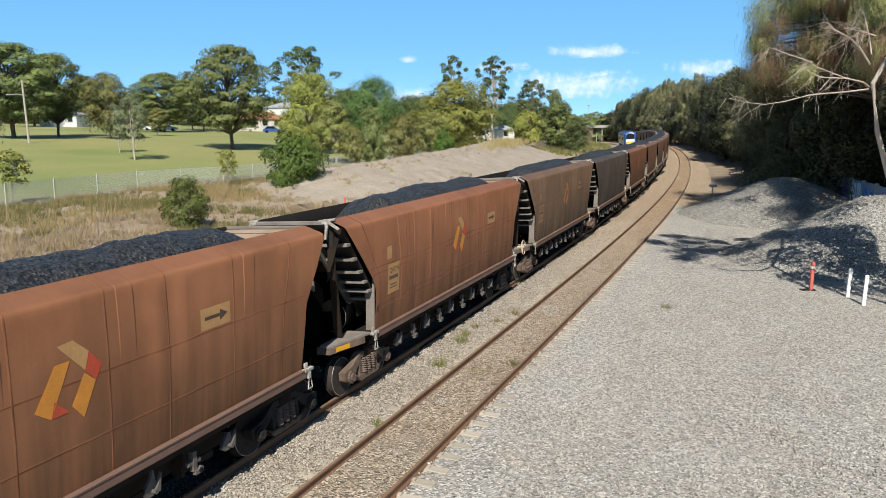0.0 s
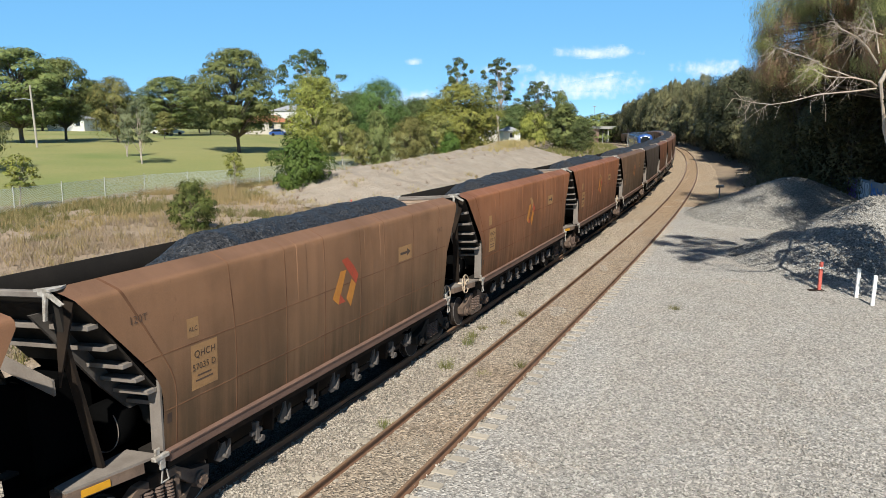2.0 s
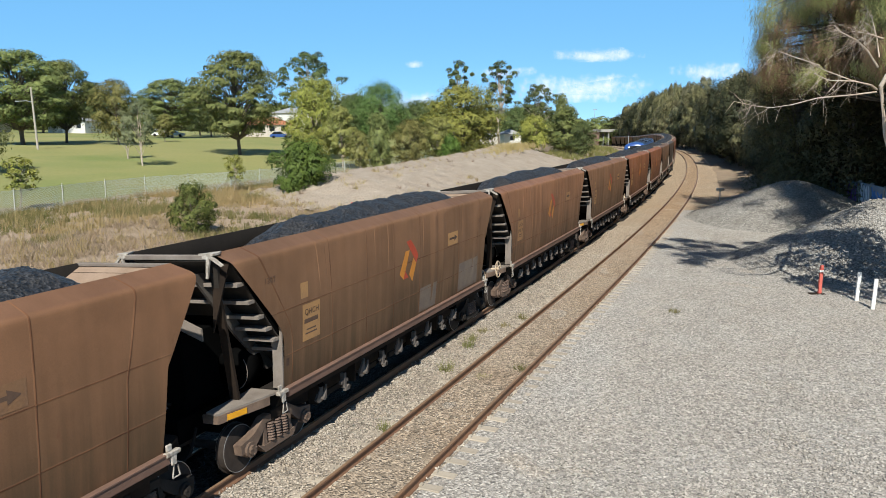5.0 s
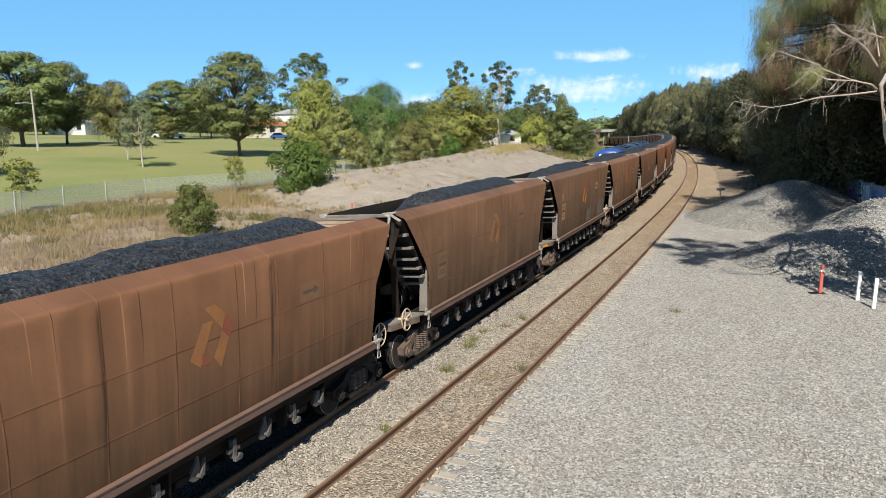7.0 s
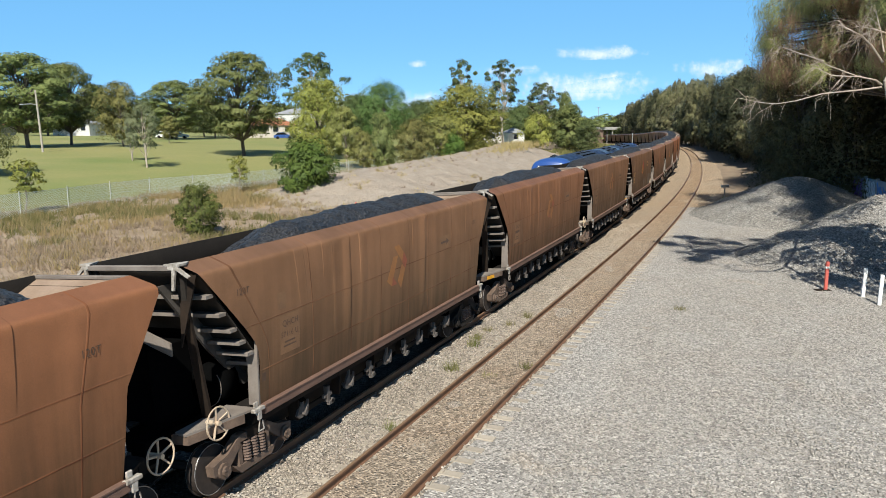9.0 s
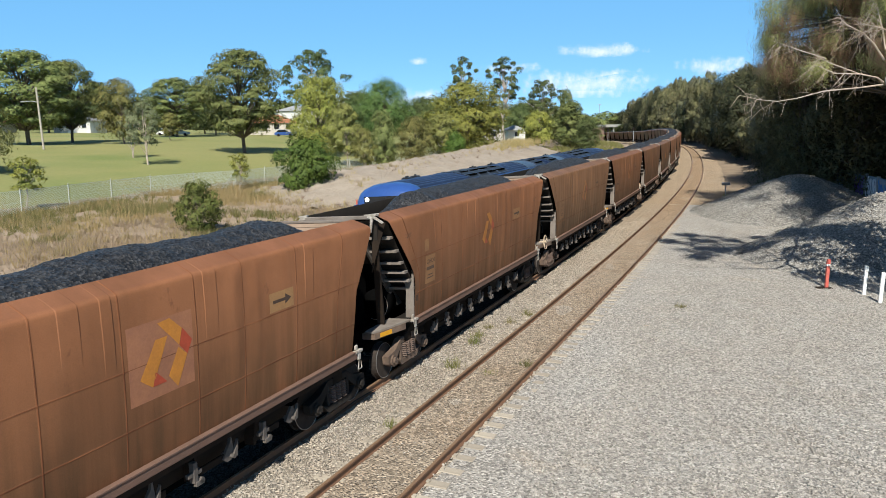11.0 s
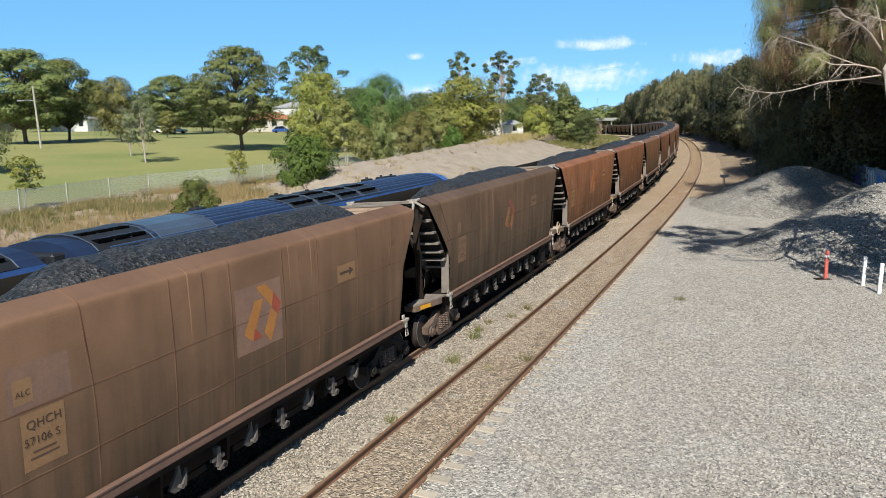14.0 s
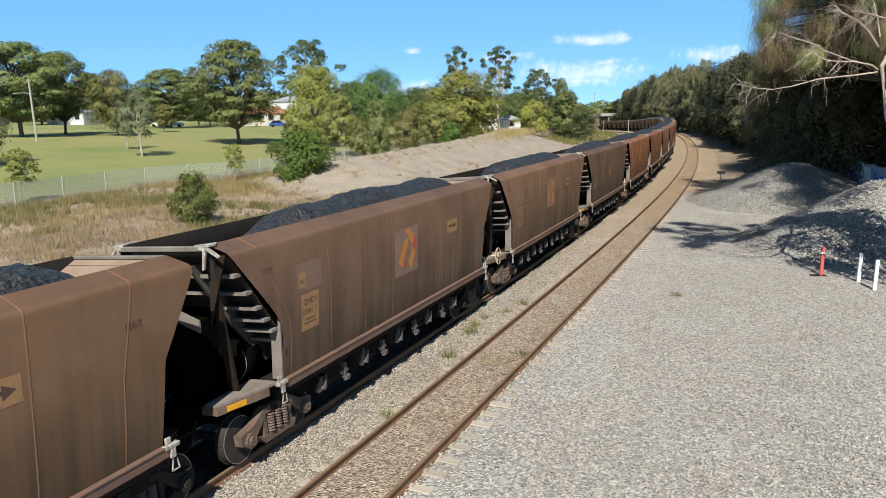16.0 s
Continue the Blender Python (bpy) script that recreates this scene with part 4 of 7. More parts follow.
        box(bm, x + 0.0, x + 0.11, -1.475, -1.43, 1.47, 1.58, 0.01)
        box(bm, x + 0.04, x + 0.15, -1.53, -1.49, 1.24, 1.40, 0.008)
        keep(key, bm, "white")
    # discharge-door gear along the bottom
    for i in range(2):
        bm = bmesh.new()
        if i == 0:
            prism(bm, [(-0.20, 0.74), (0.0, 0.98), (0.04, 1.12), (0.10, 0.72), (0.02, 0.66), (-0.10, 0.66)], 1, -1.30, -1.24)
            prism(bm, [(0.02, 0.72), (0.16, 1.0), (0.12, 0.70)], 1, -1.36, -1.30)
            cyl(bm, (0, -1.4, 0.74), (0, -1.1, 0.74), 0.04, seg=8)
        else:
            box(bm, -0.05, 0.05, -1.36, -1.24, 0.66, 1.02, 0.01)
            box(bm, -0.16, 0.16, -1.34, -1.26, 0.78, 0.86, 0.01)
            cyl(bm, (0.12, -1.38, 0.66), (0.12, -1.22, 0.66), 0.06, seg=8)
            box(bm, -0.02, 0.16, -1.38, -1.30, 0.60, 0.68)
        keep("lever%d" % i, bm, "gear")
    bm = bmesh.new()
    box(bm, -3.25, -2.45, -1.27, -1.23, 0.70, 0.82, 0.008)
    keep("gear_bar", bm, "under")
    bm = bmesh.new()
    prism(bm, [(-1.0, 1.2), (-1.3, 1.2), (-1.24, 0.62), (-1.0, 0.62)], 0, -3.6, -3.54)
    keep("hanger", bm, "under")
    for s, key, c in ((-1, "rear", 0.3), (1, "front", 0.3)):
        bm = bmesh.new()
        box(bm, s * 6.75 - 0.28 + c, s * 6.75 + 0.28 + c, -0.13, 0.13, 0.76, 1.0, 0.02)
        box(bm, s * 7.10 - 0.12 + c, s * 7.10 + 0.12 + c, -0.2, 0.2, 0.74, 1.06, 0.04)
        keep("coupler_" + key, bm, "under")
        bm = bmesh.new()
        pipe(bm, [(s * 6.7 + c, -0.35, 1.1), (s * 6.95 + c, -0.38, 0.7), (s * 7.18 + c, -0.3, 0.55)], 0.025, 6)
        keep("hose_" + key, bm, "black")
    bm = bmesh.new()
    prism(bm, [(6.94, 4.30), (6.86, 4.28), (5.60, 3.70), (5.60, 3.66), (6.90, 4.23)], 1, -1.10, 1.10)
    keep("front_hood", bm, "tan")
    bm = bmesh.new()
    box(bm, 6.86, 6.95, -1.10, 1.10, 4.29, 4.35, 0.01)
    keep("front_bar", bm, "dust")
    for s, key in ((-1, "r"), (1, "l")):
        cast, spring = bogie_side(s)
        keep("frame_" + key, cast, "bogie")
        keep("springs_" + key, spring, "spring")
        # dark copy for the front bogie: the body's shade put into its colour
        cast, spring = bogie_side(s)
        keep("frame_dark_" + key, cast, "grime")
        spring.free()
    bm = bmesh.new()
    box(bm, -0.22, 0.22, -1.08, 1.08, 0.74, 0.98, 0.03)
    keep("bolster", bm, "under")
    bm = bmesh.new()
    cyl(bm, (0, -1.0, 0), (0, 1.0, 0), 0.085, seg=10)
    keep("axle", bm, "wheelrust")
    W["wheel_r"], W["wheel_l"] = wheel(-1), wheel(1)
    bm = bmesh.new()
    box(bm, -0.6, 0.6, -0.6, 0.6, 0.55, 0.8, 0.03)
    keep("brake_beam", bm, "under")
    # coal heaps
    for i in range(3):
        nx, ny = 200, 46
        v = []
        for a in range(nx + 1):
            for b in range(ny + 1):
                x, y = -4.35 + 10.85 * a / nx, -1.055 + 2.11 * b / ny
                ends = min(1.0, (x + 4.35) / (2.2 + 0.5 * noise.noise((y * 2, i, 0)))) * min(1.0, (6.62 - x) / 1.3)
                bulge = (1 - (y / 1.055) ** 2 * 0.55)
                z = 3.64 + 0.92 * max(0.0, ends) ** 0.8 * bulge
                z += 0.10 * noise.noise((x * 0.45 + i * 7, y * 0.6, i)) + 0.05 * noise.noise((x * 2.2, y * 2.2, i + 3)) + 0.016 * noise.noise((x * 9, y * 9, i + 5)) + 0.018 * noise.noise((x * 21, y * 21, i))
                edge = abs(y) / 1.055
                z = z - 0.18 * max(0.0, edge - 0.75) / 0.25
                v.append((x, taper(y, z), z))
        f = [(a * (ny + 1) + b, (a + 1) * (ny + 1) + b, (a + 1) * (ny + 1) + b + 1, a * (ny + 1) + b + 1) for a in range(nx) for b in range(ny)]
        me = bpy.data.meshes.new("coal_load")
        me.from_pydata(v, [], f)
        me.materials.append(M["coal"])
        W["coal%d" % i] = me


def put(name, key, parent, label="", m=None):
    o = new(name, WAGON[key])
    o.parent = parent
    if m is not None:
        o.matrix_basis = m
    if label:
        tagged(o, label)
    return o


PITCH, FIRST, LAST = 14.406, -21, 14
# paint of each wagon behind the first, from red-brown to grey-brown
PAINT = {0: (0.235, 0.098, 0.052), 1: (0.235, 0.10, 0.052), 2: (0.195, 0.105, 0.062), 3: (0.20, 0.102, 0.06), 4: (0.18, 0.098, 0.058), 5: (0.185, 0.096, 0.055), 6: (0.195, 0.092, 0.05),
         7: (0.19, 0.10, 0.057), 8: (0.22, 0.095, 0.048), 9: (0.235, 0.10, 0.05), 10: (0.15, 0.094, 0.064), 11: (0.165, 0.095, 0.062), 12: (0.15, 0.09, 0.062), 13: (0.17, 0.098, 0.062), 14: (0.17, 0.1, 0.06),
         -1: (0.155, 0.094, 0.062), -2: (0.095, 0.074, 0.064), -3: (0.175, 0.08, 0.046), -4: (0.155, 0.076, 0.047), -5: (0.135, 0.074, 0.05)}
NUMBER = {1: "56540 S", 2: "57035 D", 3: "57036 M", 7: "57116 U", 9: "56592 H", 10: "57105 J", 11: "57106 S", 12: "57341 T"}
BOLD = {0: 1.1, 1: 1.1, 2: 0.75, 3: 0.6, 4: 0.9, 5: 0.25, 6: 0.25, 7: 0.25, 8: 0.45, 9: 0.75, 10: 0.3, 11: 0.5, 12: 0.62, 13: 0.55, -1: 0.5}
TONE = {10: 0.88, 9: 1.15, 11: 1.16, 12: 1.06, 13: 1.04, -2: 0.9, 4: 1.05, 3: 1.2}
# which set of side sheets each wagon wears: 1 is smooth, 4 is seamed twice
KINDOF = {0: 4, 1: 0, 2: 2, 3: 3, 4: 0, 5: 2, 6: 3, 7: 3, 8: 0, 9: 0, 10: 3, 11: 2, 12: 1, 13: 1, 14: 2}
WAGONS, COALS, WHEELS = [], [], []


def build_wagon(n):
    rnd = random.Random(100 + n)
    tint = PAINT.get(n) or rnd.choice([(0.15, 0.075, 0.046), (0.13, 0.072, 0.05), (0.115, 0.07, 0.052), (0.14, 0.068, 0.042)])
    shade = "dark grey-brown" if tint[0] < 0.16 else "rust-red" if tint[0] > 0.215 else "dusty brown"
    w = tagged(empty("coal_wagon"), "%s steel coal hopper wagon with faded markings, loaded" % shade, "railway wagon", "wagons of the coal train")
    SIDE[0] = KINDOF.get(n, (n * 5 + 1) % 4)
    b = put("body", "body%d" % SIDE[0], w)
    b.color = (*(c * TONE.get(n, 1.12) * 1.14 * k for c, k in zip(tint, (1.06, 1.0, 0.88))), 1)
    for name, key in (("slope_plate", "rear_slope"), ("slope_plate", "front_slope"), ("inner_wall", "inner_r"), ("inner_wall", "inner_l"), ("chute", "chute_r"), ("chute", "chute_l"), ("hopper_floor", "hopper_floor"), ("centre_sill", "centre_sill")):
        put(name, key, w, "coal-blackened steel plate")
    for k in ("brace0", "brace1"):
        put("brace", k, w)
    for k in WAGON["ribs"]:
        put("rib", k, w, "dusty grey stiffening rib")
    for i in range(4):
        put("front_rib", "front_rib%d" % i, w)
    for k in ("leg_upper_r", "leg_upper_l"):
        put("leg", k, w, "dusty upper end leg")
    for k in ("leg_lower_r", "leg_lower_l"):
        put("leg", k, w, "lower end leg coloured dark as in shade")
    for k in ("gusset_r", "gusset_l"):
        put("gusset", k, w)
    for k in ("slope_upper", "slope_lower"):
        put("slope_face", k, w, "dark grimy slope plate")
    put("slope_web", "slope_web", w)
    put("cross_brace", "cross_brace", w, "dusty diagonal brace")
    put("strut", "strut", w)
    put("crossbar", "crossbar", w, "pale dusty end crossbar")
    for k in ("bracket_r", "bracket_l"):
        put("bracket", k, w, "chalky white corner bracket")
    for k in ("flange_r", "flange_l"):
        put("end_flange", k, w, "dusty grey end flange, shade-dark on the far side")
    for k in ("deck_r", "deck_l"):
        put("platform", k, w, "dusty grey end platform, shade-dark on the far side")
    put("front_platform", "front_platform", w)
    put("end_sill", "end_sill", w)
    put("tank", "tank", w, "black air reservoir")
    put("tank_rim", "tank_rim", w)
    put("equipment_box", "equipment_box", w, "added black block standing for the shade at the wagon end")
    put("sill", "sill_r", w, "brown side sill")
    put("sill", "sill_l", w)
    for k in ("web_sill_r", "web_sill_l"):
        put("sill_web", k, w, "grimy sill web, shade-dark below the flange")
    for k in ("step_rear", "step_front"):
        put("corner_step", k, w, "chalky white corner step")
    for i in range(5):
        put("gear_bar", "gear_bar", w, m=pose(i * 1.5, 0, 0))
        put("hanger", "hanger", w, m=pose(i * 1.6, 0, 0))
    for i in range(9):
        put("lever", "lever%d" % (i % 2), w, m=pose(-3.5 + i * 0.93, 0, 0))
    for k in ("rear", "front"):
        put("coupler", "coupler_" + k, w)
        put("hose", "hose_" + k, w)
    put("front_hood", "front_hood", w, "tan sloping front plate")
    put("front_bar", "front_bar", w, "pale front rim bar")
    if n % 2:
        hand_wheel(w, -5.87, -1.10, 1.42, 0.29)
    else:
        put("marker", "marker", w, "amber reflective marker")
        hand_wheel(w, 7.32, -0.93, 1.31, 0.29)
    for x in (-4.87, 5.95):
        bg = put("bogie", "bolster", w, "rusty cast bogie", pose(x, 0.05, 0.04))
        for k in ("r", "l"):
            put("side_frame", "frame_" + ("dark_" if x > 0 else "") + k, bg, "rusty cast side frame" if x < 0 else "cast side frame darkened for the shade under the body")
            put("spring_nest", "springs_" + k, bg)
        put("brake_beam", "brake_beam", bg)
        for dx in (-0.915, 0.915):
            ws = put("wheelset", "axle", w, "rusty axle with steel wheels", pose(x + dx, 0.05, 0.50))
            WHEELS.append((n, x + dx, ws))
            for k in ("wheel_r", "wheel_l"):
                put("wheel", k, ws)
    # markings on the side toward the yard, more or less faded into the paint
    k = BOLD.get(n, 0.35)
    ink = "ink" if k > 0.4 else "fadedink"
    base = {"yellow": (0.46, 0.25, 0.095), "orange": (0.62, 0.24, 0.03), "red": (0.48, 0.065, 0.03)}

    def sticker(name, bm, mat, label):
        o = part(name, bm, mat, w, label)
        f = min(1.0, k if mat == "yellow" else k + 0.15)
        o.color = (*(f + (1 - f) * min(3.0, tint[i] * 0.95 / base[mat][i]) for i in range(3)), 1)
        return o
    if n == -2:
        return w
    sticker("arrow_panel", patch([rect(3.22, 3.04, 0.76, 0.37)]), "yellow", "faded yellow panel with a direction arrow")
    bm = patch([rect(3.32, 3.20, 0.40, 0.06, 0.002), (((3.70, 3.13), (3.89, 3.225), (3.89, 3.235), (3.70, 3.33)), 0.0025)])
    part("arrow", bm, ink, w)
    sticker("number_panel", patch([rect(-4.30, 2.20, 0.64, 0.76)]), "yellow", "faded yellow panel with wagon lettering")
    sticker("class_panel", patch([rect(-4.36, 3.10, 0.27, 0.32)]), "yellow", "small faded yellow panel")
    lettering("QHCH", w, -4.23, 2.74, 0.17, ink)
    if n in NUMBER:
        lettering(NUMBER[n], w, -4.28, 2.53, 0.155, ink)
        bars = [rect(-4.16, 2.41, 0.34, 0.03, 0.002), rect(-4.20, 2.33, 0.42, 0.03, 0.002)]
    else:
        bars = [rect(-4.24, 2.56, 0.5, 0.09, 0.002), rect(-4.16, 2.41, 0.34, 0.03, 0.002), rect(-4.20, 2.33, 0.42, 0.03, 0.002)]
    part("small_print", patch(bars, steps=1), "fadedink", w)
    if n in (2, 4, 7, 8, 11, 12, 13) or n < 0:
        lettering("120T", w, -5.52, 3.62, 0.165, "fadedink")
        lettering("120T", w, 5.62, 3.46, 0.165, "fadedink")
    part("stencil", patch([rect(-4.86, 1.86, 0.10, 0.16)], steps=1), ink, w)
    # the logo: a leaning ring of bars
    at = lambda *c: (tuple((-0.14 + 1.34 * u, 2.42 + 1.2 * v) for u, v in c), 0.001)
    sticker("logo_left", patch([at((0.15, 0.30), (0.33, 0.155), (0.59, 0.75), (0.405, 0.75))]), "orange", "faded orange logo bar")
    sticker("logo_right", patch([at((0.58, 0.22), (0.72, 0.03), (0.89, 0.42), (0.75, 0.555))]), "orange", "faded orange logo bar")
    sticker("logo_red", patch([at((0.77, 0.57), (0.895, 0.42), (0.98, 0.59), (0.83, 0.79))]), "red", "faded red logo bar")
    sticker("logo_foot", patch([at((0.335, 0.16), (0.55, 0.16), (0.47, 0.25), (0.38, 0.34))]), "red", "faded red logo foot")
    sticker("logo_top", patch([at((0.45, 0.95), (0.765, 0.58), (0.825, 0.79), (0.64, 0.97))]), "yellow" if k > 1 else "red" if n in (2, 3, 4, 10) else "orange", "peeling pale logo bar" if k > 1 else "faded logo bar")
    if n in (2, 9, 11, 12):
        lettering("ALC", w, -4.33, 3.20, 0.11, ink)
    if n in (9, 11, 12, 13):
        sticker("number_patch", patch([rect(-4.44, 3.02, 0.92, 0.58, -0.0015)]), "yellow", "paler repainted panel round the class plate").color = (*(tint[i] * 1.45 / base["yellow"][i] for i in range(3)), 1)
    if n == 4:
        for x, wide, high in ((1.34, 1.12, 0.66), (4.14, 1.62, 0.86)):
            sticker("repaint_patch", patch([rect(x, 1.50, wide, high, -0.0005)], steps=10), "yellow", "greyish repainted patch low on the side").color = (*(c / base["yellow"][i] for i, c in enumerate((0.19, 0.145, 0.105))), 1)
    if n in (9, 11, 12, 13):
        sticker("logo_patch", patch([rect(-0.14, 2.42, 1.34, 1.2, -0.0015)]), "yellow", "pale tan panel behind the logo").color = (*(tint[i] * 1.6 / base["yellow"][i] for i in range(3)), 1)
    return w


def build_train():
    wagon_meshes()
    for n in range(FIRST, LAST + 1):
        WAGONS.append((n, build_wagon(n)))
        c = new("coal_load", WAGON["coal%d" % (n % 3)])
        tagged(c, "heap of crushed black coal in a wagon", "coal", "loads of the coal train", "stuff")
        COALS.append((n, c))


build_train()


# ---- blue passenger railcar ----
RAILCARS = []
CAR = 20.1


def railcar(front):
    """One car, 19.4 m; front +1 when its cab looks to +x, -1 to -x."""
    w = tagged(empty("railcar"), "blue and silver diesel passenger railcar with ribbed roof", "train", "cars of the passenger train")
    L = CAR / 2
    prof = [(1.40, 0.9), (1.43, 1.3), (1.43, 3.1), (1.42, 3.50)]
    bm = bmesh.new()
    prism(bm, [(-y, z) for y, z in prof][::-1] + [(y, z) for y, z in prof], 0, -L + 0.25 if front > 0 else -L + 1.0, L - 1.0 if front > 0 else L - 0.25)
    part("body", bm, "silver", w, "silver ribbed body side")
    bm = bmesh.new()
    for s in (-1, 1):
        box(bm, -L + 0.3, L - 0.3, s * 1.435 - 0.008, s * 1.435 + 0.008, 3.02, 3.40)
    part("band", bm, "blue", w, "blue band under the roof")
    for s in (-1, 1):
        for i in range(8):
            bm = bmesh.new()
            x = -L + 2.4 + i * (CAR - 4.8) / 8
            box(bm, x, x + 1.4, s * 1.437 - 0.012, s * 1.437 + 0.012, 1.95, 2.85, 0.01)
            part("window", bm, "glass", w)
    bm = bmesh.new()
    roof = [(1.41, 3.50), (1.40, 3.60), (1.28, 3.82), (1.08, 3.98), (0.75, 4.11), (0.3, 4.185)]
    prism(bm, [(-y, z) for y, z in roof][::1] + [(y, z) for y, z in roof][::-1], 0, -L + 0.3 if front > 0 else -L + 1.1, L - 1.1 if front > 0 else L - 0.3)
    part("roof", bm, "bluedark", w, "dirty dark blue curved roof")
    for s in (-1, 1):
        bm = bmesh.new()
        prism(bm, [(s * 1.425, 3.38), (s * 1.415, 3.62), (s * 1.295, 3.845), (s * 1.26, 3.82), (s * 1.38, 3.60), (s * 1.40, 3.38)], 0, -L + 0.3 if front > 0 else -L + 1.1, L - 1.1 if front > 0 else L - 0.3)
        part("cantrail", bm, "bluecant", w, "bright blue strip along the roof's edge")
    for s in (-1, 1):
        for k, (y, z) in enumerate([(1.20, 3.89), (1.04, 4.0), (0.87, 4.066), (0.68, 4.125), (0.48, 4.16), (0.27, 4.19), (0.07, 4.19)]):
            bm = bmesh.new()
            box(bm, -L + 1.2, L - 1.2, s * y - 0.018, s * y + 0.018, z - 0.02, z + 0.03, 0.006)
            part("roof_rib", bm, "bluerib", w)
    arc = [(1.25, 3.86), (1.06, 4.02), (0.7, 4.165), (0.25, 4.235)]
    for x0, x1, lids, mat in ((-2.0, 3.4, 4, "roofblack"), (-7.4, -5.4, 1, "bluesilver"), (-9.2, -7.5, 1, "roofblack")):
        for q in range(lids):
            u0, u1 = x0 + (x1 - x0) * q / lids, x0 + (x1 - x0) * (q + 1) / lids - 0.08
            bm = bmesh.new()
            prism(bm, [(-y, z) for y, z in arc] + [(y, z) for y, z in arc][::-1] + [(1.2, 3.76), (-1.2, 3.76)], 0, min(u0 * front, u1 * front), max(u0 * front, u1 * front))
            lid = part("roof_grille", bm, mat, w, "black roof equipment grille" if mat == "roofblack" else "smooth silver-blue roof panel")
            for e in (u0 * front, u1 * front):
                bm = bmesh.new()
                pipe(bm, [(e, -y, z + 0.01) for y, z in arc] + [(e, y, z + 0.01) for y, z in arc][::-1], 0.016, 5)
                part("grille_hoop", bm, "bluesilver", lid)
            if mat == "roofblack":
                for k in range(3):
                    for y, z in ((0.98, 4.075), (0.5, 4.215)):
                        bm = bmesh.new()
                        a0 = u0 + 0.14 + (u1 - u0 - 0.2) * k / 3
                        a1 = a0 + (u1 - u0 - 0.4) / 3
                        box(bm, min(a0 * front, a1 * front), max(a0 * front, a1 * front), -y - 0.12, -y + 0.12, z - 0.05, z + 0.012, 0.006)
                        part("grille_slot", bm, "void", lid)
    for i, (x, y) in enumerate(((-0.8, 0.3), (0.2, -0.2), (5.6, 0.6), (6.6, 0.5), (7.1, 0.3), (-4.2, 0.5))):
        bm = bmesh.new()
        box(bm, x * front - 0.22, x * front + 0.22, y - 0.16, y + 0.16, 4.14, 4.27, 0.03)
        cyl(bm, (x * front, y, 4.25), (x * front, y, 4.33), 0.06, seg=8)
        part("roof_vent", bm, "roofblack", w)
    # cab: rounded blue nose
    bm = bmesh.new()
    ny = 9
    rows = []
    for i in range(8):
        a = i / 7
        x = L - 1.1 + 0.95 * a
        inset, drop = 0.42 * a ** 4, 0.26 * a ** 3
        ring_ = []
        outline = [(1.40, 0.9), (1.43, 1.4), (1.43, 2.6), (1.43, 3.3), (1.41, 3.62), (1.28, 3.86), (1.08, 4.02), (0.75, 4.14), (0.3, 4.2)]
        for y, z in outline + [(-y, z) for y, z in outline[::-1]]:
            s = 1 if y > 0 else -1
            zz = 0.9 + (z - 0.9) * (1 - drop / 3.2)
            ring_.append(bm.verts.new((x * front, (abs(y) - inset * 0.7) * s, zz)))
        rows.append(ring_)
    for A, B in zip(rows[:-1], rows[1:]):
        for j in range(len(A) - 1):
            bm.faces.new((A[j], A[j + 1], B[j + 1], B[j]))
    bm.faces.new(rows[-1])
    bm.faces.new(rows[0])
    bmesh.ops.recalc_face_normals(bm, faces=bm.faces[:])
    nose = part("nose", bm, "blue", w, "rounded glossy blue cab nose", True)
    X = (L - 0.15) * front
    d = 0.03 * front
    bm = bmesh.new()
    box(bm, min(X, X + d), max(X, X + d), -0.86, 0.86, 2.45, 3.72, 0.02)
    part("windscreen", bm, "glass", nose)
    bm = bmesh.new()
    box(bm, min(X, X + d), max(X, X + d), -1.0, 1.0, 1.75, 2.40, 0.02)
    part("front_panel", bm, "cream", nose, "white front panel")
    bm = bmesh.new()
    box(bm, min(X, X + d), max(X, X + d), -1.0, 1.0, 1.0, 1.72, 0.02)
    part("yellow_panel", bm, "trainyellow", nose, "yellow front panel")
    for y in (-0.62, 0.62):
        bm = bmesh.new()
        cyl(bm, (X, y * 1.15, 3.61), (X + 2.4 * d, y * 1.15, 3.61), 0.09, seg=12)
        part("headlight", bm, "headlamp", nose, "lit round headlight")
    for x in (-6.6, 6.6):
        bg = part("bogie", bogie_box(), "under", w, "dark grimy bogie")
        bg.matrix_basis = pose(x, 0.22, 0.05)
        for dx in (-1.2, 1.2):
            for k in ("wheel_r", "wheel_l"):
                put("wheel", k, bg, "", pose(dx, 0, 0.46))
    bm = bmesh.new()
    box(bm, -4.6, 4.6, -1.2, 1.2, 0.35, 0.92, 0.05)
    part("engine_box", bm, "under", w)
    bm = bmesh.new()
    x = -L * front
    box(bm, min(x, x + 0.35 * front), max(x, x + 0.35 * front), -0.9, 0.9, 1.0, 3.95, 0.05)
    part("gangway", bm, "roofblack", w, "black folding gangway")
    return w


def bogie_box():
    bm = bmesh.new()
    box(bm, -1.5, 1.5, -1.1, 1.1, 0.3, 0.78, 0.06)
    return bm


def glow(name, colour, strength):
    m = bpy.data.materials.new(name)
    m.use_nodes = True
    b = m.node_tree.nodes["Principled BSDF"]
    b.inputs["Emission Color"].default_value = (*colour, 1)
    b.inputs["Emission Strength"].default_value = strength
    b.inputs["Base Color"].default_value = (*colour, 1)
    return m


M["headlamp"] = glow("headlamp", (1.0, 0.97, 0.88), 1.2)
RAILCARS.append((CAR / 2, railcar(-1)))
RAILCARS.append((CAR * 1.5 + 0.2, railcar(1)))


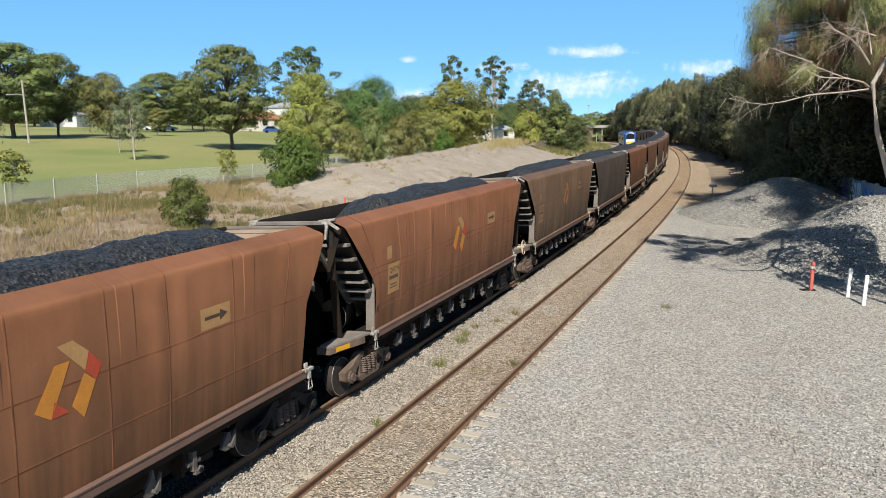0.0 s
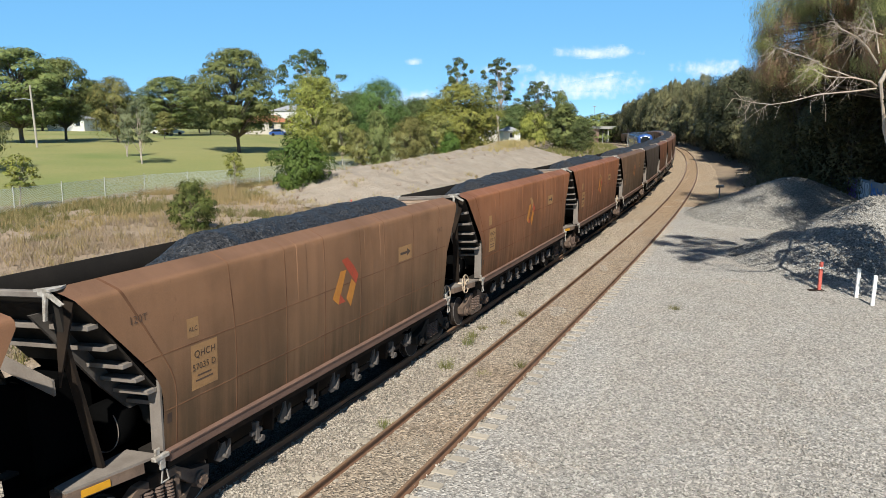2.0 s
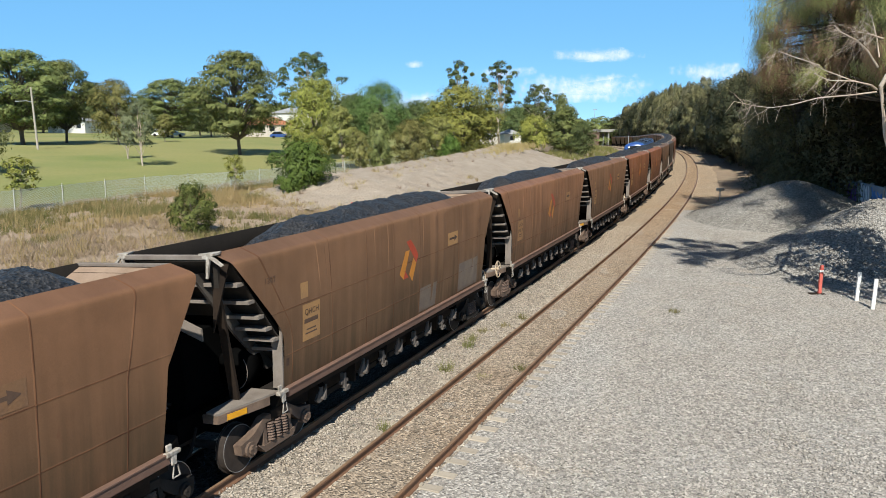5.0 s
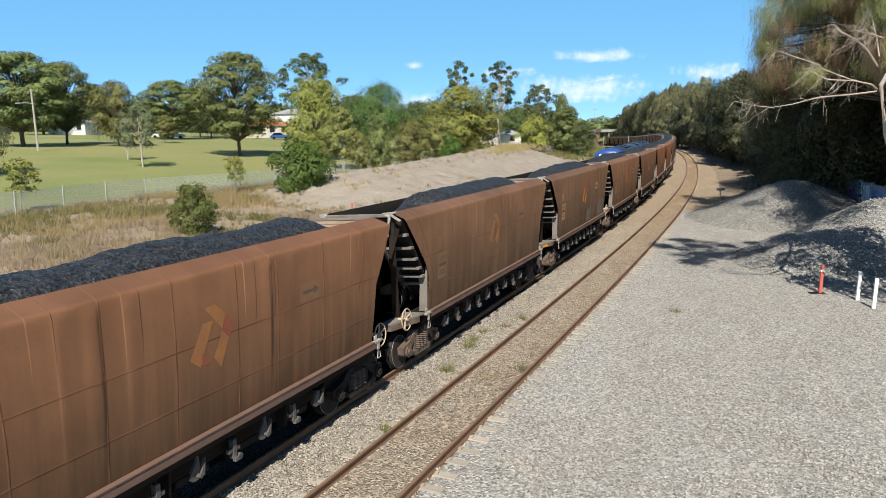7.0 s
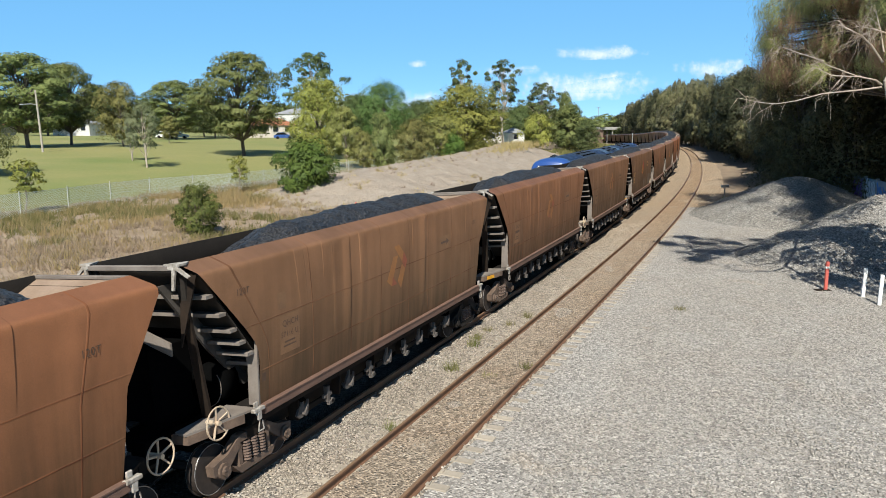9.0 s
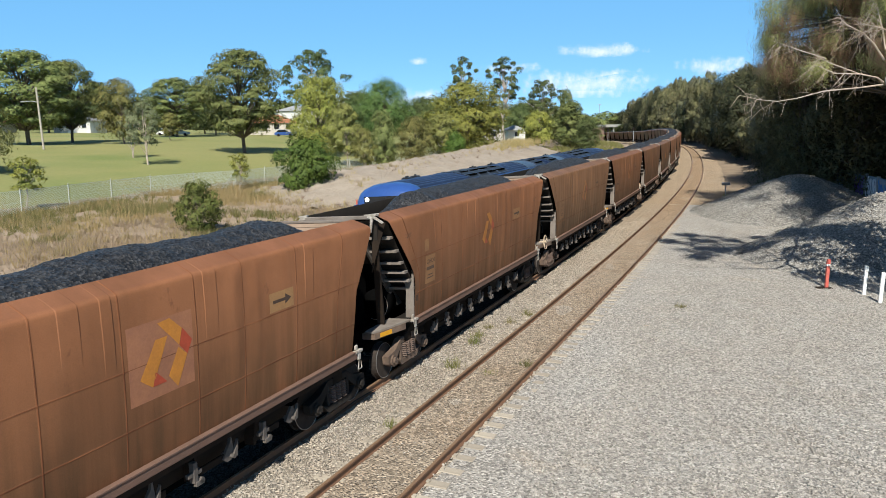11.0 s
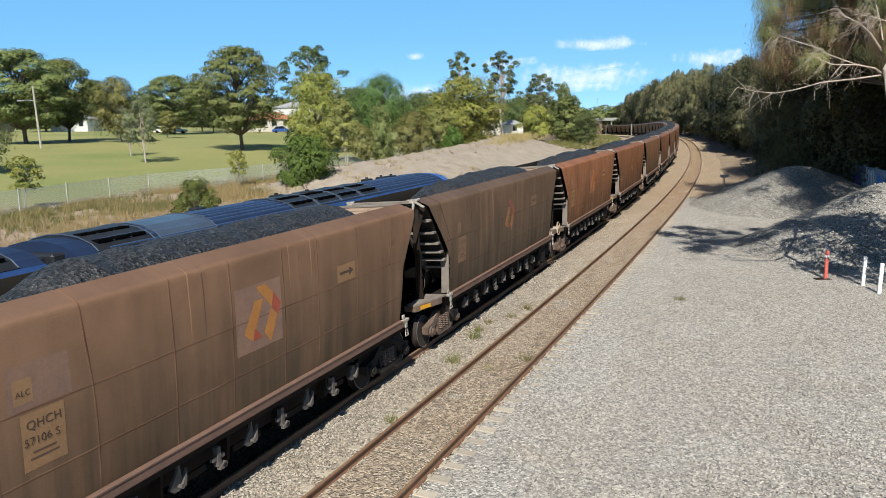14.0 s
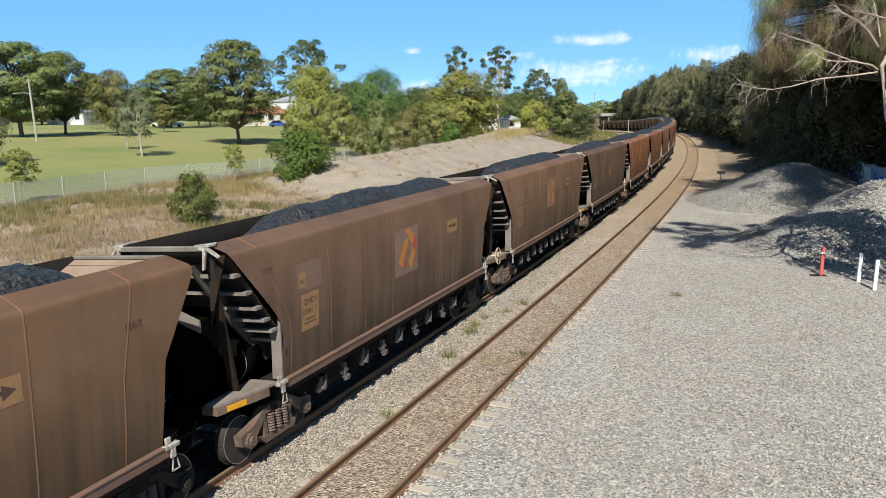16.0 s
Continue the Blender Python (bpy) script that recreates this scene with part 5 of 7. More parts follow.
# ---- trees ----
def leaves(name, points, size, droop=0.0, seed=1, aspect=2.2, outward=None):
    """A crown: one small leaf or spray at each point, which lies along the clump's skin and takes its light as the skin does."""
    r = np.random.RandomState(seed)
    P = np.asarray(points, float)
    n = len(P)
    d = r.normal(size=(n, 3))
    d[:, 2] = d[:, 2] * (1 - droop) - droop * 1.6
    d /= np.linalg.norm(d, axis=1, keepdims=True)
    skin = r.normal(size=(n, 3)) if outward is None else np.asarray(outward, float)
    o = skin + r.normal(size=(n, 3)) * 0.30
    e = np.cross(o, d)
    e /= np.linalg.norm(e, axis=1, keepdims=True) + 1e-9
    d = np.cross(e, o)
    d /= np.linalg.norm(d, axis=1, keepdims=True) + 1e-9
    s = size * r.uniform(0.6, 1.3, size=(n, 1))
    a, b = d * s * aspect / 2, e * s / 2
    flip = (np.einsum("ij,ij->i", np.cross(a, b), skin) > 0)[:, None]
    b = np.where(flip, -b, b)
    v = np.stack([P - a, P + b * 0.9, P + a, P - b * 0.9], 1).reshape(-1, 3)
    me = bpy.data.meshes.new(name)
    me.vertices.add(len(v))
    me.vertices.foreach_set("co", v.astype(np.float32).ravel())
    me.loops.add(4 * n)
    me.loops.foreach_set("vertex_index", np.arange(4 * n, dtype=np.int32))
    me.polygons.add(n)
    me.polygons.foreach_set("loop_start", (np.arange(n) * 4).astype(np.int32))
    me.polygons.foreach_set("use_smooth", np.ones(n, dtype=bool))
    me.update()
    me.validate()
    if outward is not None:
        k = skin * 0.8 + o * 0.35
        k /= np.linalg.norm(k, axis=1, keepdims=True) + 1e-9
        me.normals_split_custom_set_from_vertices(np.repeat(k, 4, axis=0).tolist())
    return me


def limb(bm, pts, r0, r1, seg=7):
    """A tapered round branch along the points, in one piece."""
    n, rings = len(pts) - 1, []
    for i, p in enumerate(pts):
        q = (pts[min(i + 1, n)] - pts[max(i - 1, 0)]).to_track_quat("Z", "Y")
        r = r0 + (r1 - r0) * i / n
        rings.append([bm.verts.new(p + q @ Vector((r * cos(2 * pi * k / seg), r * sin(2 * pi * k / seg), 0))) for k in range(seg)])
    for A, B in zip(rings[:-1], rings[1:]):
        for k in range(seg):
            bm.faces.new((A[k], A[(k + 1) % seg], B[(k + 1) % seg], B[k]))
    bm.faces.new(rings[-1])


KIND = {}


def tree_kind(key, height, crown_w, clumps, per, leaf, mat, bark="bark", base=0.25, open_=0.5, droop=0.0, trunk=0.03, seed=1, flat=0.6, aspect=2.2, stems=1):
    """Meshes of one kind of tree: a trunk with limbs and a crown of leafy clumps with gaps between."""
    rnd, r = random.Random(seed), np.random.RandomState(seed)
    bm, bl = bmesh.new(), bmesh.new()
    pts, outs = [], []
    tops = []
    for k in range(stems):
        lean = Vector((rnd.uniform(-1, 1), rnd.uniform(-1, 1), 0)) * (0.05 if stems == 1 else 0.18)
        p = [Vector((0, 0, -0.3))]
        for i in range(1, 7):
            p.append(Vector((lean.x * height * i / 6 + rnd.uniform(-1, 1) * 0.02 * height, lean.y * height * i / 6 + rnd.uniform(-1, 1) * 0.02 * height, height * 0.86 * i / 6)))
        limb(bm, p, height * trunk, height * trunk * 0.15)
        tops.append(p)
    for c in range(clumps):
        axis = tops[c % stems]
        t = base + (1 - base) * ((c + rnd.random()) / clumps)
        wide = crown_w * 0.5 * (1 - abs(2 * (t - base) / (1 - base) - 0.9) ** 2.2 * 0.62)
        ang = c * 2.4 + rnd.uniform(-0.5, 0.5)
        rad = wide * math.sqrt(rnd.uniform(0.12, 1.0))
        k = min(5, int(t * 6))
        stem = axis[max(1, k - 1)]
        ctr = Vector((axis[k].x + rad * cos(ang), axis[k].y + rad * sin(ang), height * t * 0.95))
        mid = stem.lerp(ctr, 0.5) + Vector((0, 0, 0.04 * height * rnd.uniform(-0.3, 1)))
        limb(bl, [stem, mid, ctr], height * trunk * 0.32, height * trunk * 0.07, 5)
        size = crown_w * (0.10 + 0.10 * rnd.random()) * (1.3 - open_ * 0.4)
        q = r.normal(size=(per, 3))
        q /= np.linalg.norm(q, axis=1, keepdims=True)
        low = (q[:, 2] < -0.15) & (r.rand(per) < 0.75)
        q[low, 2] *= -1
        lump = 1 + 0.28 * np.sin(q[:, 0] * 4 + c) * np.sin(q[:, 1] * 4 + c * 2)
        from_axis = np.array([ctr.x - axis[k].x, ctr.y - axis[k].y, height * (t - 0.5 * (1 + base)) * 0.8])
        outs.append(q * np.array([1, 1, 1.0 / max(0.5, flat)]) * 0.7 + from_axis / (crown_w * 0.5) * 0.5 + np.array([0, 0, 0.22]))
        q = q * (0.62 + 0.38 * r.rand(per, 1) ** 0.5) * size * lump[:, None]
        q[:, 2] *= flat
        if droop:
            q[:, 2] -= np.abs(r.normal(size=per)) * size * droop
        pts.append(q + np.array(ctr))
    me = bpy.data.meshes.new("trunk")
    bm.to_mesh(me)
    bm.free()
    me.materials.append(M[bark])
    lm = bpy.data.meshes.new("branches")
    bl.to_mesh(lm)
    bl.free()
    lm.materials.append(M[bark])
    crown = leaves("crown", np.concatenate(pts), leaf, droop * 0.6, seed, aspect, np.concatenate(outs))
    crown.materials.append(M[mat])
    KIND[key] = (me, crown, height, crown_w, lm)


def tree(name, key, x, y, z, height, spread=1.0, turn=None, label="", group="park trees", seed=0):
    tr, cr, h, _, br = KIND[key]
    e = empty(name)
    k = height / h
    e.matrix_world = Matrix.Translation((x, y, z)) @ Matrix.Rotation(turn if turn is not None else random.uniform(0, 6.28), 4, "Z") @ Matrix.Diagonal((k * spread, k * spread, k, 1))
    tagged(e, label, "tree" if "bush" not in name else "bush", group)
    for nm, me in (("trunk", tr), ("crown", cr)):
        o = new(nm, me)
        o.parent = e
    o = new("bough", br)
    o.parent = e
    tagged(o, kind="stuff")
    return e


def ground_z(x, y):
    s, o = station(np.array([x]), np.array([y]))
    return float(land(s, o)[0]) - 0.1


tree_kind("layered", 14, 13, 92, 300, 0.19, "leaf_green", "bark", 0.22, 1.2, 0.0, 0.024, 3, 0.52)
tree_kind("round", 12, 10, 38, 420, 0.19, "leaf_olive", "bark", 0.14, 0.1, 0.1, 0.018, 5, 0.75)
tree_kind("dark", 13, 12, 42, 420, 0.20, "leaf_dark", "bark", 0.14, 0.2, 0.1, 0.02, 7, 0.6)
tree_kind("dome", 13, 12, 64, 320, 0.19, "leaf_dome", "bark", 0.2, 0.2, 0.0, 0.02, 8, 0.8)
tree_kind("gum", 20, 9, 30, 230, 0.20, "leaf_dark", "palebark", 0.52, 1.7, 0.1, 0.014, 9, 0.8)
tree_kind("darkgum", 18, 13, 46, 220, 0.22, "leaf_dark", "palebark", 0.42, 1.8, 0.1, 0.013, 12, 0.65)
tree_kind("sapling", 3.6, 1.9, 20, 90, 0.085, "leaf_lemon", "palebark", 0.42, 0.6, 0.1, 0.012, 15, 0.8)
tree_kind("wispy", 6, 4.0, 22, 190, 0.10, "leaf_grey", "palebark", 0.35, 0.9, 0.1, 0.014, 16, 0.8, stems=2)
tree_kind("bushy", 5, 5.4, 56, 300, 0.13, "leaf_bright", "bark", 0.05, 0.1, 0.1, 0.02, 18, 0.85, stems=3)
tree_kind("scrub", 4, 4.2, 44, 260, 0.09, "leaf_scrub", "bark", 0.05, 0.8, 0.1, 0.018, 19, 0.85, stems=3)
tree_kind("cone", 9, 5.5, 44, 260, 0.17, "leaf_green", "bark", 0.08, 0.2, 0.1, 0.018, 20, 1.0)
tree_kind("lemon", 11, 11, 46, 400, 0.18, "leaf_lemon", "bark", 0.12, 0.2, 0.05, 0.02, 21, 0.7)
tree_kind("lemonbush", 5, 5, 30, 260, 0.14, "leaf_lemon", "bark", 0.08, 0.2, 0.05, 0.02, 26, 0.8)
tree_kind("olive_small", 8, 6, 34, 260, 0.16, "leaf_olive", "palebark", 0.22, 0.5, 0.1, 0.016, 28, 0.7)
tree_kind("far", 13, 13, 26, 140, 0.42, "leaf_green", "bark", 0.1, 0.2, 0.1, 0.02, 22, 0.7)
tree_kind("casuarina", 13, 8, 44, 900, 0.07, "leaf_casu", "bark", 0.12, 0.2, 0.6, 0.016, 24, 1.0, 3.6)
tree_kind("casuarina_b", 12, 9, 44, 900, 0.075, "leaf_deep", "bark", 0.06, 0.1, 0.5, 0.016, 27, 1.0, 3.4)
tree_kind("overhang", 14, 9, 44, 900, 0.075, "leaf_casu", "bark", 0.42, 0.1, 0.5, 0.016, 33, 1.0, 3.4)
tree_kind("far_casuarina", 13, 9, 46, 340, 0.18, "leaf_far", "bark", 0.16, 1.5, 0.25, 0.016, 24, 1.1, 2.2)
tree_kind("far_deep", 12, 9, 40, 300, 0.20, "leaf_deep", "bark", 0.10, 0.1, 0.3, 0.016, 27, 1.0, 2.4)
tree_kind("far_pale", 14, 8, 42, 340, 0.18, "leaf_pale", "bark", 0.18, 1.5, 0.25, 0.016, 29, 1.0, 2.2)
tree_kind("airy", 15, 8.5, 15, 800, 0.12, "leaf_casu", "bark", 0.52, 0.5, 0.1, 0.016, 35, 0.7, 2.6)


def place(name, key, u, d, height, spread, label, group="park trees", dz=0.0):
    """u: the tangent of the bearing to the right of straight ahead."""
    u += 0.025 * min(1.0, max(0.0, -u / 0.15))
    x, y = u * d, d
    return tree(name, key, x, y, ground_z(x, y) + dz, height, spread, None, label, group)


def build_park():
    # x, distance ahead, height of the top, width of the crown
    for name, key, x, y, top, wide, label in (
            ("park_tree", "layered", -60.88, 112, 17.35, 14.38, "large dense dark green park tree"),
            ("park_tree", "layered", -59.37, 122, 16.76, 9.69, "large olive park tree with layered foliage"),
            ("park_tree", "dark", -94.31, 210, 17.56, 10.39, "dark green park tree with dense foliage"),
            ("park_tree", "round", -49.32, 118, 13.31, 6.73, "rounded olive-green park tree"),
            ("park_tree", "layered", -55.75, 160, 16.07, 13.38, "broad olive park tree with layered foliage"),
            ("park_tree", "dark", -57.53, 185, 15.70, 8.74, "dark green park tree with dense foliage"),
            ("slender_tree", "wispy", -32.68, 84, 9.24, 4.20, "slender pale-stemmed young tree on the lawn"),
            ("slender_tree", "wispy", -37.54, 92, 8.57, 2.99, "slender pale-stemmed young tree on the lawn"),
            ("shrub_tree", "olive_small", -48.30, 135, 8.55, 3.67, "low rounded green shrub on the lawn"),
            ("fig_tree", "layered", -28.13, 108, 16.80, 11.75, "broad spreading park tree with layered olive foliage"),
            ("park_tree", "dark", -51.97, 175, 12.94, 8.24, "dark green park tree with dense foliage"),
            ("gum_tree", "darkgum", -24.65, 150, 21.01, 12.80, "tall open gum tree with clumped dark foliage"),
            ("park_tree", "lemon", -17.97, 110, 12.91, 8.21, "yellow-green park tree behind the fence"),
            ("park_tree", "olive_small", -12.02, 96, 8.92, 4.51, "brownish-olive young tree behind the fence"),
            ("fence_bush", "lemonbush", -13.89, 84, 5.68, 3.20, "yellow-green bush behind the fence"),
            ("park_tree", "dome", -10.46, 140, 13.65, 9.50, "rounded dense dark green park tree"),
            ("park_tree", "cone", -6.90, 90, 7.85, 2.99, "green young tree behind the spoil bank"),
            ("park_tree", "olive_small", -8.46, 84, 5.92, 2.54, "brownish-olive young tree behind the fence"),
            ("park_tree", "round", -3.12, 92, 7.07, 4.57, "green young tree behind the spoil bank"),
            ("park_tree", "dark", -6.16, 205, 12.81, 9.25, "dark green suburban tree behind the houses"),
            ("park_tree", "lemon", 4.16, 122, 12.37, 13.03, "large rounded yellow-green tree"),
            ("park_tree", "olive_small", -0.06, 104, 7.52, 4.85, "olive-green tree behind the spoil bank"),
            ("gum_tree", "gum", 5.06, 190, 22.70, 8.57, "tall pale-trunked gum tree"),
            ("gum_tree", "gum", 15.62, 190, 22.56, 10.32, "tall pale-trunked gum tree"),
            ("gum_tree", "darkgum", 26.08, 200, 17.39, 10.92, "dark green gum tree behind the houses"),
            ("park_tree", "cone", 30.33, 185, 13.77, 4.23, "slim dark green conical tree"),
            ("park_tree", "dark", 22.14, 215, 10.91, 8.13, "green suburban tree behind the houses"),
            ("park_tree", "lemonbush", 20.06, 160, 8.27, 6.79, "bright yellow-green tree beside the cottages"),
            ("park_tree", "cone", 27.12, 160, 10.24, 7.81, "tall green conical tree beside the line"),
            ("park_tree", "dark", 28.85, 150, 6.95, 5.28, "dense green trackside tree"),
            ("fence_bush", "bushy", 1.57, 100, 4.91, 2.71, "green bush behind the spoil bank"),
            ("park_tree", "dark", -23.30, 210, 14.64, 7.94, "dark green suburban tree behind the houses"),
            ("park_tree", "dark", -98.04, 190, 18.69, 14.47, "dark green park tree with dense foliage"),
            ("park_tree", "round", -42.8, 68, 10.2, 6.5, "large green tree at the park's edge")):
        z = ground_z(x, y)
        h, w = KIND[key][2:4]
        tree(name, key, x, y, z, top - z, wide / (w * (top - z) / h), None, label, "park trees" if "bush" not in name else "bushes")
    # bushes along the fence and on the bank
    place("fence_bush", "bushy", -0.203, 60, 4.5, 0.85, "dense bright green bush beside the fence", "bushes")
    place("bank_bush", "scrub", -0.350, 42, 2.9, 0.85, "small green bush on the dry bank", "bushes")
    place("fence_sapling", "sapling", -0.295, 62, 3.3, 1.0, "thin yellow-green sapling by the fence", "bushes")
    place("fence_sapling", "sapling", -0.582, 49, 3.6, 1.25, "thin yellow-green sapling by the fence", "bushes")
    # distant woods
    rnd = random.Random(4)
    for i in range(46):
        u = -0.62 + 0.9 * i / 45
        d = rnd.uniform(240, 380) if u < 0.17 else rnd.uniform(380, 480)
        place("distant_tree", "far", u, d, rnd.uniform(11, 15) if u < 0.17 else rnd.uniform(12, 17), 1.5, "distant green suburban tree", "distant trees", -1.0)


def build_woods():
    rnd = random.Random(9)
    for i in range(74):
        s = 72 + i * 5.4 + rnd.uniform(-1.8, 1.8)
        for row in range(2):
            o = 9.4 + row * 5.5 + rnd.uniform(-1.0, 1.6) - (1.8 if s > 110 else 0)
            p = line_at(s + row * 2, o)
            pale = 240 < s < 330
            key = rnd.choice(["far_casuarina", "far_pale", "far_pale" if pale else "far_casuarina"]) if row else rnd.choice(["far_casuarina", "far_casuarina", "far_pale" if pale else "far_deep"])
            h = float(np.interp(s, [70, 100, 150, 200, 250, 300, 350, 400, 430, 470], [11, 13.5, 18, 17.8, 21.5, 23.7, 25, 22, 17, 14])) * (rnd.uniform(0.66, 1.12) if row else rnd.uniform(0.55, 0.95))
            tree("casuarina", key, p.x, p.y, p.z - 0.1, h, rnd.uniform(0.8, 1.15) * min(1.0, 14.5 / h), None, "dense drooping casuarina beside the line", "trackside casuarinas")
    # understorey in far_deep, whose colour already holds the shade
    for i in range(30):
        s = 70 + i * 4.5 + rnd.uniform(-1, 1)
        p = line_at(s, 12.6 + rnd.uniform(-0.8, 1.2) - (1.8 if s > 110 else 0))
        tree("understorey_tree", "far_deep", p.x, p.y, p.z - 0.1, rnd.uniform(5, 7), 1.2, None, "low casuarina under the taller trees, needles coloured as shaded", "trackside casuarinas")
    # casuarina_b here wears the shade-coloured needles too
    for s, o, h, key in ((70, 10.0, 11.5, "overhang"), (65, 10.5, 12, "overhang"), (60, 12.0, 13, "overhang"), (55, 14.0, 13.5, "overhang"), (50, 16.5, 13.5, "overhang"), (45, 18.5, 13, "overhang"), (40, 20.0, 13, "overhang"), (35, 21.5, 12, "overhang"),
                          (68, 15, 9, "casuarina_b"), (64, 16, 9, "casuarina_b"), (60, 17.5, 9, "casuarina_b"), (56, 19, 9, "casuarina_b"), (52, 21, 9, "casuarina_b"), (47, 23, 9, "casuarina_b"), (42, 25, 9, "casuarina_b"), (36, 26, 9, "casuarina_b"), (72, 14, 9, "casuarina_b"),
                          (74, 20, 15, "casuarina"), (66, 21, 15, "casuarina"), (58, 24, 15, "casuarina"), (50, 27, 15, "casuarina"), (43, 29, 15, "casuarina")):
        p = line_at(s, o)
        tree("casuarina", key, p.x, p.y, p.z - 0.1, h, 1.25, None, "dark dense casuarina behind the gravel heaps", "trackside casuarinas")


build_park()
build_woods()


# ---- spoil bank, gravel heaps, fence and small things ----
def build_mound():
    crest_s = [28, 33, 36, 42, 53, 66, 79, 86, 89, 94, 100, 108, 118]
    crest_z = [0.6, 1.7, 2.5, 2.75, 3.0, 3.2, 3.45, 3.85, 3.8, 3.0, 1.7, 0.7, 0.2]

    def height(s, o):
        c = np.interp(s, crest_s, crest_z)
        w = np.interp(o, [-36, -33, -27, -25, -23.5, -18, -14, -12.0], [0.0, 0.25, 0.9, 1.0, 0.93, 0.5, 0.14, 0.0])
        low = np.interp(o, [-36, -30, -20, -12], [0.75, 0.6, 0.0, -0.55])
        return low + (c - low) * w
    ob = sheet("spoil_bank", np.concatenate([np.arange(28, 60, 0.5), np.arange(60, 119, 1.0)]), np.arange(-36, -11.9, 0.4), height, "sand", "bank of pale brown sandy spoil beside the railway", category="earth bank", rough=0.26, seed=13.0)
    return ob


def heap(x, y, rx, ry, h, seed, label):
    n = 70
    v = []
    for i in range(n + 1):
        for j in range(n + 1):
            a, b = 2 * i / n - 1, 2 * j / n - 1
            d = math.sqrt(a * a + b * b) * (1 + 0.10 * noise.noise((a * 1.6 + seed, b * 1.6, seed)))
            z = h * 1.10 * max(0.0, 1 - d) if d < 1 else 0
            z = min(z, h * (1 - 0.30 * d))
            if d < 1.02:
                z += 0.10 * noise.noise((a * 5 + seed, b * 5, 1)) * min(1, 3 * max(0, 1.02 - d)) + 0.035 * noise.noise((a * 22, b * 22, seed))
            v.append((x + a * rx, y + b * ry, -0.26 + z if d < 1.05 else -0.5))
    f = [(i * (n + 1) + j, (i + 1) * (n + 1) + j, (i + 1) * (n + 1) + j + 1, i * (n + 1) + j + 1) for i in range(n) for j in range(n)]
    me = bpy.data.meshes.new("gravel_mound")
    me.from_pydata(v, [], f)
    pick = np.random.RandomState(int(seed)).randint(0, len(v), 16000)
    C = np.array(v)[pick] + np.random.RandomState(3).uniform(-0.1, 0.1, (16000, 3)) * (1, 1, 0.2)
    C = C[C[:, 2] > -0.2]
    pebbles("rubble", C, 0.042, "heapstone", "angular grey stones lying on a gravel heap", int(seed) + 7)
    return tagged(obj("gravel_mound", me, "heap", smooth=True), label, "gravel heap", "heaps of crushed rock")


def build_posts():
    for x, y, h, mat, label in ((15.42, 29.55, 1.22, "redpost", "red-painted marker post beside the gravel heap"), (16.25, 28.33, 1.18, "post", "white-painted marker post beside the gravel heap"), (16.12, 27.0, 1.18, "post", "white-painted marker post beside the gravel heap")):
        bm = bmesh.new()
        box(bm, -0.065, 0.065, -0.05, 0.05, 0.0, h, 0.012, pose(0, 0, 0, 0, random.uniform(-1, 2.0), random.uniform(-20, 20)))
        e = tagged(obj("marker_post", bm, mat), label, "post", "marker posts")
        e.location = (x, y, -0.27)
        if mat == "redpost":
            bm = bmesh.new()
            box(bm, -0.07, 0.07, -0.055, 0.055, h - 0.28, h - 0.20)
            part("band", bm, "post", e, "pale reflective band")
            bm = bmesh.new()
            box(bm, -0.42, 0.2, -0.16, 0.16, 0.0, 0.07, 0.02)
            part("foot", bm, "under", e)
    # low signal by the track
    e = tagged(empty("ground_signal", Matrix.Translation((23.4, 62, -0.27))), "low grey trackside signal post on a white base", "signal")
    bm = bmesh.new()
    cyl(bm, (0, 0, 0), (0, 0, 1.5), 0.05, seg=8)
    part("post", bm, "galv", e)
    bm = bmesh.new()
    box(bm, -0.32, 0.32, -0.12, 0.12, 1.4, 1.62, 0.02)
    part("head", bm, "galv", e)
    bm = bmesh.new()
    box(bm, -0.22, 0.22, -0.22, 0.22, 0, 0.45, 0.03)
    part("base", bm, "post", e, "white concrete base")
    # orange stake and pale boulders at the foot of the spoil bank
    bm = bmesh.new()
    box(bm, -0.05, 0.05, -0.05, 0.05, 0, 1.1, 0.01)
    p = line_at(27.5, -19.3)
    tagged(obj("survey_stake", bm, "redpost"), "orange survey stake on the dry bank", "stake").location = (p.x, p.y, 0.25)
    for s, o, r in ((24.0, -18.5, 0.8), (25.2, -18.2, 0.5), (16.0, -20.5, 0.3)):
        bm = bmesh.new()
        bmesh.ops.create_icosphere(bm, subdivisions=2, radius=r)
        for w in bm.verts:
            w.co *= 1 + 0.25 * noise.noise(w.co * 2 / r)
            w.co.z *= 0.5
        p = line_at(s, o)
        tagged(obj("boulder", bm, "concrete"), "pale grey boulder half buried in dry grass", "boulder", "boulders").location = (p.x, p.y, float(land(np.array(s), np.array(o))) + 0.1)


def stroke(bm, pts, w):
    pipe(bm, pts, w, 5)


